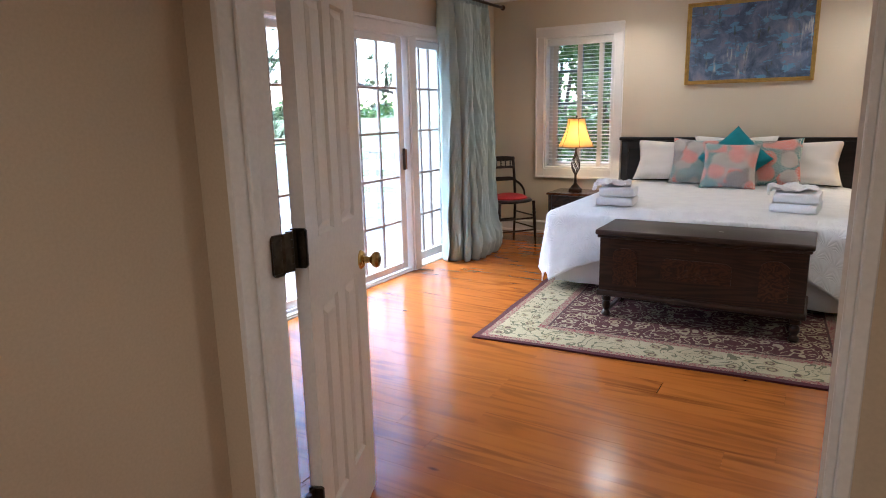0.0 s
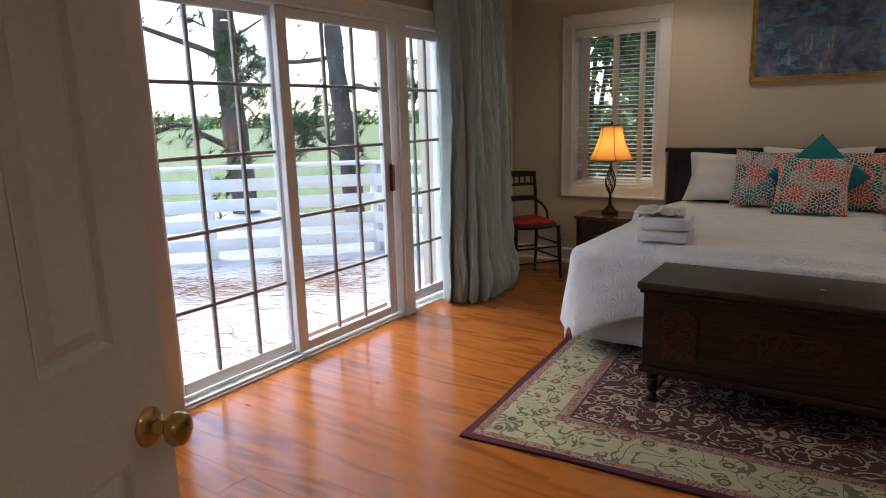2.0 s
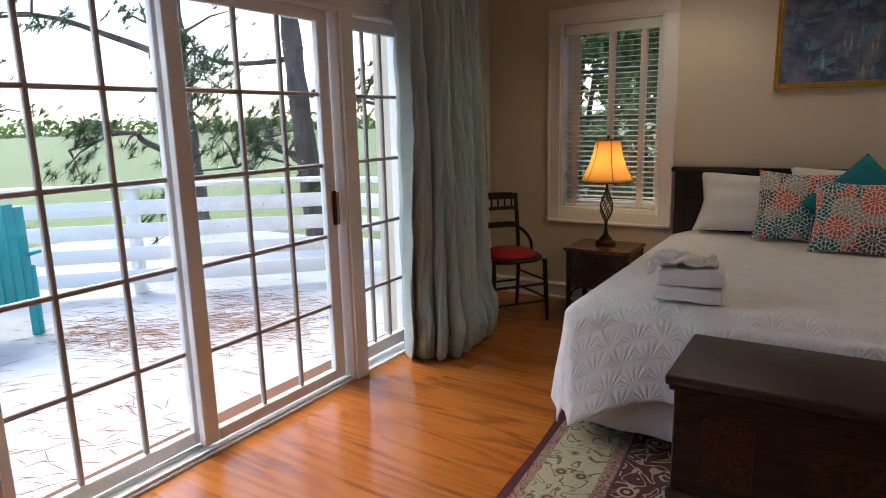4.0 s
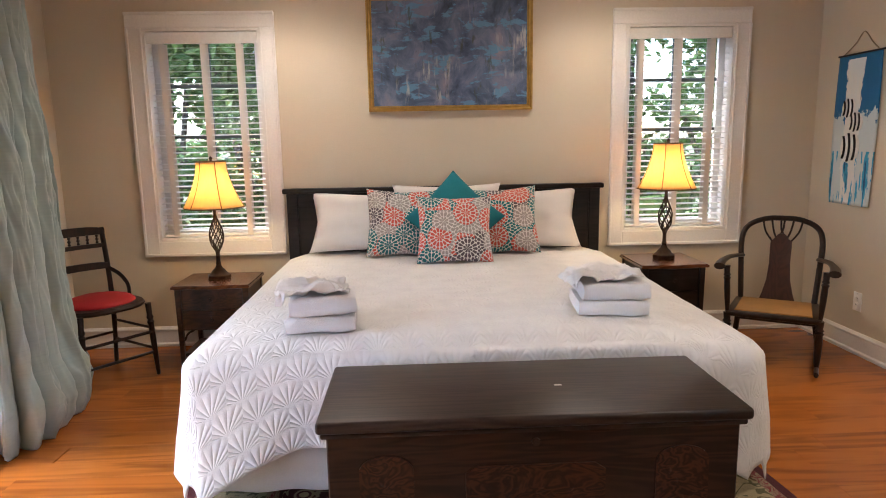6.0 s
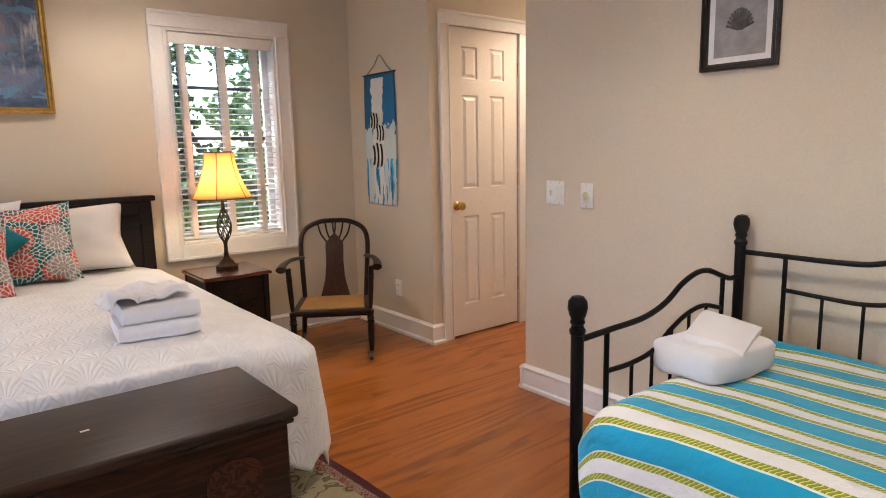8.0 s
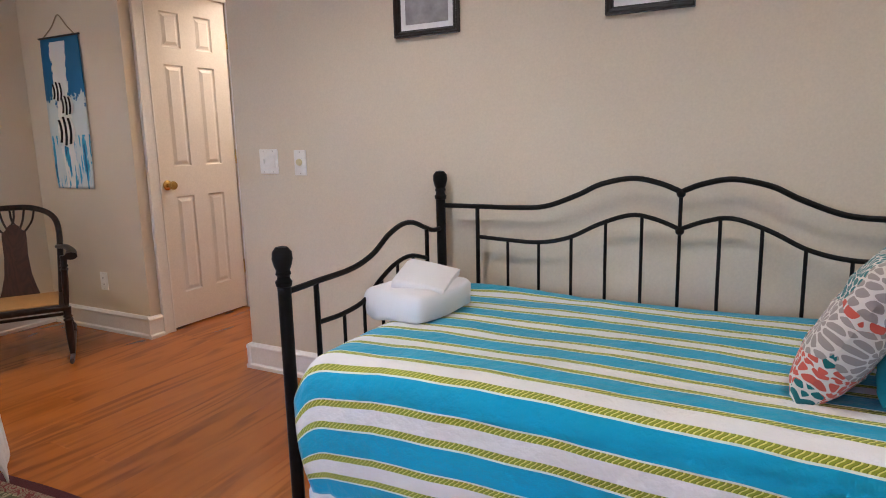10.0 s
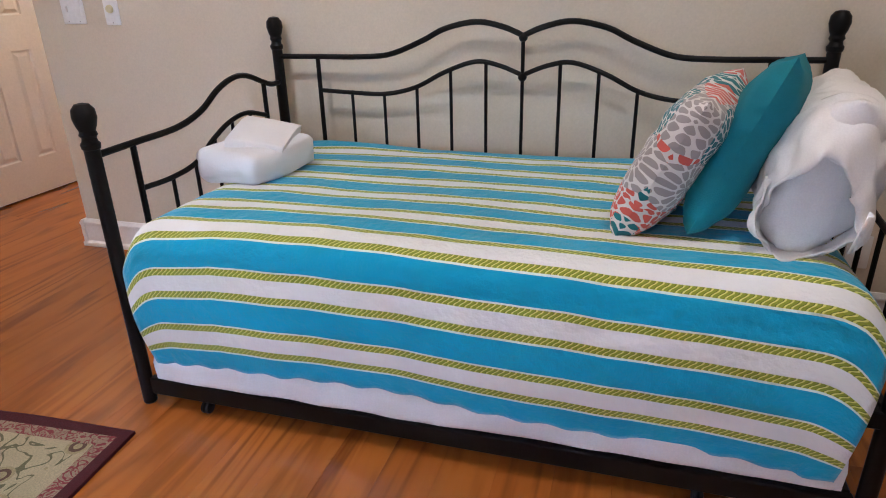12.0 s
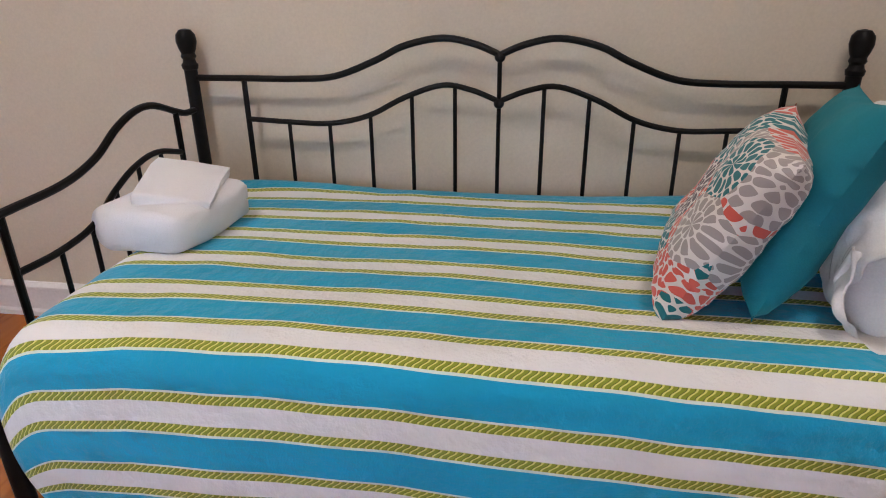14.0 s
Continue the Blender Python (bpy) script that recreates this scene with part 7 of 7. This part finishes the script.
def deck_chair():
    c = thing("deck_chair", (-5.35, 4.75, -0.06), "turquoise slatted deck chair, partly seen", "deck chair")
    m = pose(-5.35, 4.75, -0.06, 0, 0, -60)
    tq = plain("turquoise_paint", (0.01, 0.30, 0.33), 0.45)
    for x in (-0.26, 0.26):
        under(c, "leg", box(x - 0.03, x + 0.03, -0.28, -0.22, 0, 0.58, 0.005), m, tq)
        under(c, "leg", box(x - 0.03, x + 0.03, 0.2, 0.26, 0, 0.5, 0.005), m, tq)
        under(c, "armrest", box(x - 0.06, x + 0.06, -0.32, 0.3, 0.58, 0.605, 0.006), m, tq)
    for k in range(5):
        under(c, "seat_slat", box(-0.26, 0.26, -0.25 + k * 0.1, -0.17 + k * 0.1, 0.36 - 0.02 * k, 0.38 - 0.02 * k, 0.004), m, tq)
        under(c, "back_slat", box(-0.25 + k * 0.1, -0.16 + k * 0.1, 0.24, 0.26, 0.28, 0.98 - 0.03 * abs(k - 2), 0.006), m, tq)


deck_chair()
BARK = plain("pine_bark", (0.105, 0.085, 0.072), 0.95, var=0.45, scale=7, fine=26, relief=1.0, dist=0.03, stretch=(1, 1, 0.35))
NEEDLE = leaf_mat("pine_needles", (0.020, 0.040, 0.012), (0.065, 0.105, 0.035))
LEAF = leaf_mat("shrub_leaves", (0.035, 0.085, 0.02), (0.17, 0.27, 0.08))


def pine(base, lean, height, r, limbs, seed, label):
    rnd = random.Random(seed)
    t = thing("pine_tree", base, label, "tree", "pine trees")
    b = Vector(base)
    trunk = [b + Vector((lean[0] * u * height + 0.1 * math.sin(u * 7 + seed), lean[1] * u * height + 0.1 * math.cos(u * 5), u * height)) for u in [k / 14 for k in range(15)]]
    part("trunk", sweep(smooth_line(trunk, 3), [r * (1.1 - 0.75 * k / 42) * (1 + 0.08 * math.sin(k * 2.1)) for k in range(43)], 12), BARK, t)
    spots = []
    for u, ang, L, rise in limbs:
        k = min(13, int(u * 14))
        p = trunk[k]
        d = Vector((math.cos(radians(ang)), math.sin(radians(ang)), 0))
        pts = [p + d * (L * q) + Vector((rnd.gauss(0, 0.10), rnd.gauss(0, 0.10), rise * L * q + 0.18 * math.sin(q * 5 + ang))) for q in [s / 6 for s in range(7)]]
        part("limb", sweep(smooth_line(pts, 3), [r * 0.30 * (1 - 0.85 * s / 18) for s in range(19)], 8), BARK, t)
        for q in (3, 4, 5, 6):
            for _ in range(2):
                tip = pts[q] + Vector((rnd.gauss(0, 0.30), rnd.gauss(0, 0.30), rnd.gauss(0.05, 0.2)))
                part("twig", sweep([pts[q], (pts[q] + tip) / 2 + Vector((0, 0, 0.05)), tip], [0.02, 0.014, 0.006], 6), BARK, t)
                spots.append(tip)
    verts, faces = [], []
    for s in spots:
        for _ in range(8):
            c = s + Vector((rnd.gauss(0, 0.14), rnd.gauss(0, 0.14), rnd.gauss(0, 0.1)))
            for _ in range(38):
                d = Vector((rnd.gauss(0, 1), rnd.gauss(0, 1), rnd.gauss(0.35, 0.8))).normalized()
                L = rnd.uniform(0.12, 0.22)
                sd = d.cross(Vector((0.3, 0.5, 0.8))).normalized() * 0.006
                i = len(verts)
                verts += [tuple(c - sd), tuple(c + sd), tuple(c + d * L)]
                faces.append((i, i + 1, i + 2))
    me = bpy.data.meshes.new("crown")
    me.from_pydata(verts, [], faces)
    me.materials.append(NEEDLE)
    cr = new("crown", me)
    cr.parent = t
    cr.matrix_parent_inverse = Matrix.Translation(-b)
    tagged(cr, "tufts of long green needles", kind="stuff")


pine((-8.2, 8.6, -1.0), (0.02, -0.01), 9.5, 0.20, [(0.25, 200, 1.8, 0.1), (0.31, 330, 2.2, 0.0), (0.34, 120, 2.0, 0.25), (0.40, 250, 2.2, 0.1), (0.44, 20, 1.8, 0.3), (0.50, 300, 2.3, 0.05), (0.58, 80, 2.0, 0.2), (0.66, 220, 2.0, 0.1)], 3, "tall pine with scaly grey bark and crooked limbs")
pine((-6.3, 8.9, -1.0), (-0.015, 0.03), 9.0, 0.15, [(0.23, 160, 1.4, 0.3), (0.28, 270, 1.6, 0.1), (0.33, 20, 1.5, 0.2), (0.38, 210, 1.8, 0.15), (0.45, 330, 1.7, 0.2), (0.55, 100, 1.7, 0.1), (0.62, 260, 1.8, 0.2)], 8, "slender forked pine beyond the deck")
pine((-11.5, 5.2, -1.0), (0.03, 0.03), 8.5, 0.17, [(0.2, 30, 2.4, -0.02), (0.24, 330, 2.0, 0.05), (0.3, 80, 2.4, 0.1), (0.36, 10, 2.6, 0.05), (0.43, 300, 2.0, 0.1), (0.5, 60, 2.2, 0.15)], 12, "wind-bent pine with low needle-laden limbs")

# far shore: a line of woods and small houses
far = []
rnd = random.Random(6)
for k in range(260):
    a = radians(100 + 100 * k / 260)
    d = rnd.uniform(300, 360)
    far.append((d * math.cos(a), d * math.sin(a), -1 + rnd.uniform(0, 5), rnd.uniform(3, 7)))
leaf_cloud("far_woods", LEAF, far, 9000, 1.6, "hazy line of far woods across the marsh", "woods", seed=5)
HOUSEP = plain("far_house_paint", (0.62, 0.63, 0.64), 0.8)
ROOFP = plain("far_house_roof", (0.20, 0.19, 0.19), 0.9)
for k in range(5):
    a = radians(126 + k * 6)
    hx, hy = 520 * math.cos(a), 520 * math.sin(a)
    ho = thing("house", (hx, hy, -1.0), "small pale house far across the marsh", "house", "far houses")
    part("wall", box(hx - 6, hx + 6, hy - 5, hy + 5, -1.0, 5.0), HOUSEP, ho, smooth=0)
    bm = bmesh.new()
    vs = [bm.verts.new(p) for p in ((hx - 6.5, hy - 5.5, 5), (hx + 6.5, hy - 5.5, 5), (hx + 6.5, hy + 5.5, 5), (hx - 6.5, hy + 5.5, 5), (hx - 6.5, hy, 8.5), (hx + 6.5, hy, 8.5))]
    for f in ((0, 1, 5, 4), (2, 3, 4, 5), (0, 4, 3), (1, 2, 5), (3, 2, 1, 0)):
        bm.faces.new([vs[i] for i in f])
    part("roof", bm, ROOFP, ho, smooth=0)
    for dx in (-3.5, 0, 3.5):
        part("window", box(hx + dx - 0.7, hx + dx + 0.7, hy - 5.06, hy - 5.0, 1.2, 3.0), SASH, ho, smooth=0)

# shrubs close behind the north windows
for cx in (-3.2, -2.1, -1.0, 0.2, 1.2, 2.4):
    r = random.Random(int(cx * 10) + 50)
    sh = thing("shrub", (cx, 9.6, -1.0), "dense green evergreen shrub outside the window", "shrub", "shrubs")
    for q in range(5):
        tip = Vector((cx + r.gauss(0, 0.5), 9.6 + r.gauss(0, 0.3), r.uniform(1.6, 2.6)))
        part("stem", sweep(smooth_line([(cx, 9.6, -1.0), ((cx + tip.x) / 2 + 0.1, 9.6, 0.6), tip]), 0.03, 6), BARK, sh)
    blobs = [(cx + r.gauss(0, 0.55), 9.6 + r.gauss(0, 0.35), r.uniform(-0.6, 3.1), r.uniform(0.25, 0.45)) for _ in range(60)]
    leaf_cloud("foliage", LEAF, blobs, 11000, 0.055, "small glossy green leaves", "foliage", sh, int(cx * 7) + 90)


def palm(base, label):
    p = thing("palm", base, label, "palm")
    b = Vector(base)
    part("trunk", sweep([b, b + Vector((0.05, 0, 0.9)), b + Vector((0.0, 0, 1.7))], [0.11, 0.10, 0.09], 10), BARK, p)
    top = b + Vector((0, 0, 1.7))
    r = random.Random(2)
    for k in range(14):
        a = radians(k * 360 / 14 + r.uniform(-8, 8))
        up = r.uniform(0.3, 1.1)
        d = Vector((math.cos(a), math.sin(a), 0))
        stem = smooth_line([top, top + d * 0.45 + Vector((0, 0, 0.4 * up)), top + d * 0.9 + Vector((0, 0, 0.35 * up))])
        fr = part("frond", sweep(stem, 0.012, 6), LEAF, p)
        verts, faces = [], []
        e = stem[-1]
        for q in range(22):
            f = radians(-80 + q * 160 / 21)
            side = Vector((-d.y, d.x, 0))
            v = (d * math.cos(f) + side * math.sin(f)).normalized()
            L = 0.55 * (1 - 0.25 * abs(f))
            w = v.cross(Vector((0, 0, 1))).normalized() * 0.012
            i = len(verts)
            verts += [tuple(e - w), tuple(e + w), tuple(e + v * L * 0.6 + w + Vector((0, 0, 0.05))), tuple(e + v * L + Vector((0, 0, -0.12))), tuple(e + v * L * 0.6 - w + Vector((0, 0, 0.05)))]
            faces.append((i, i + 1, i + 2, i + 3, i + 4))
        me = bpy.data.meshes.new("blades")
        me.from_pydata(verts, [], faces)
        me.materials.append(LEAF)
        o = new("blades", me)
        o.parent = fr
        o.matrix_parent_inverse = Matrix.Translation(-b)
    return p


palm((1.5, 9.35, -1.0), "fan palm with green fronds outside the window")

# ---- floor planks ----
def planks():
    W = 0.137
    rnd = random.Random(11)
    pool = {}

    def mesh_for(L):
        key = round(L, 2)
        if key not in pool:
            bm = box(0, key - 0.0003, 0.0001, W - 0.0001, -0.02, 0.0, 0)
            top = [e for e in bm.edges if all(abs(v.co.z) < 1e-6 for v in e.verts)]
            bmesh.ops.bevel(bm, geom=top, offset=0.0004, segments=1, affect="EDGES")
            me = bpy.data.meshes.new("plank")
            bm.to_mesh(me)
            bm.free()
            me.materials.append(PINE)
            pool[key] = me
        return pool[key]
    rows = math.ceil((7.5 + 1.05) / W)
    for r in range(rows):
        y = -1.0 + r * W
        x0, x1 = (-1.0, 0.6) if y < 1.97 - W else (-2.87, 2.06)
        if 5.5 < y < 6.5:
            x1 = 3.95
        x = x0 - rnd.uniform(0.0, 1.2) if y > 1.9 else x0
        while x < x1 - 0.02:
            L = rnd.choice((1.2, 1.6, 2.0, 2.4, 2.8))
            a, b = max(x, x0), min(x + L, x1)
            if b - a > 0.05:
                p = new("plank", mesh_for(b - a))
                p.parent = floor
                p.location = (a, y, 0.0)
            x += L


planks()
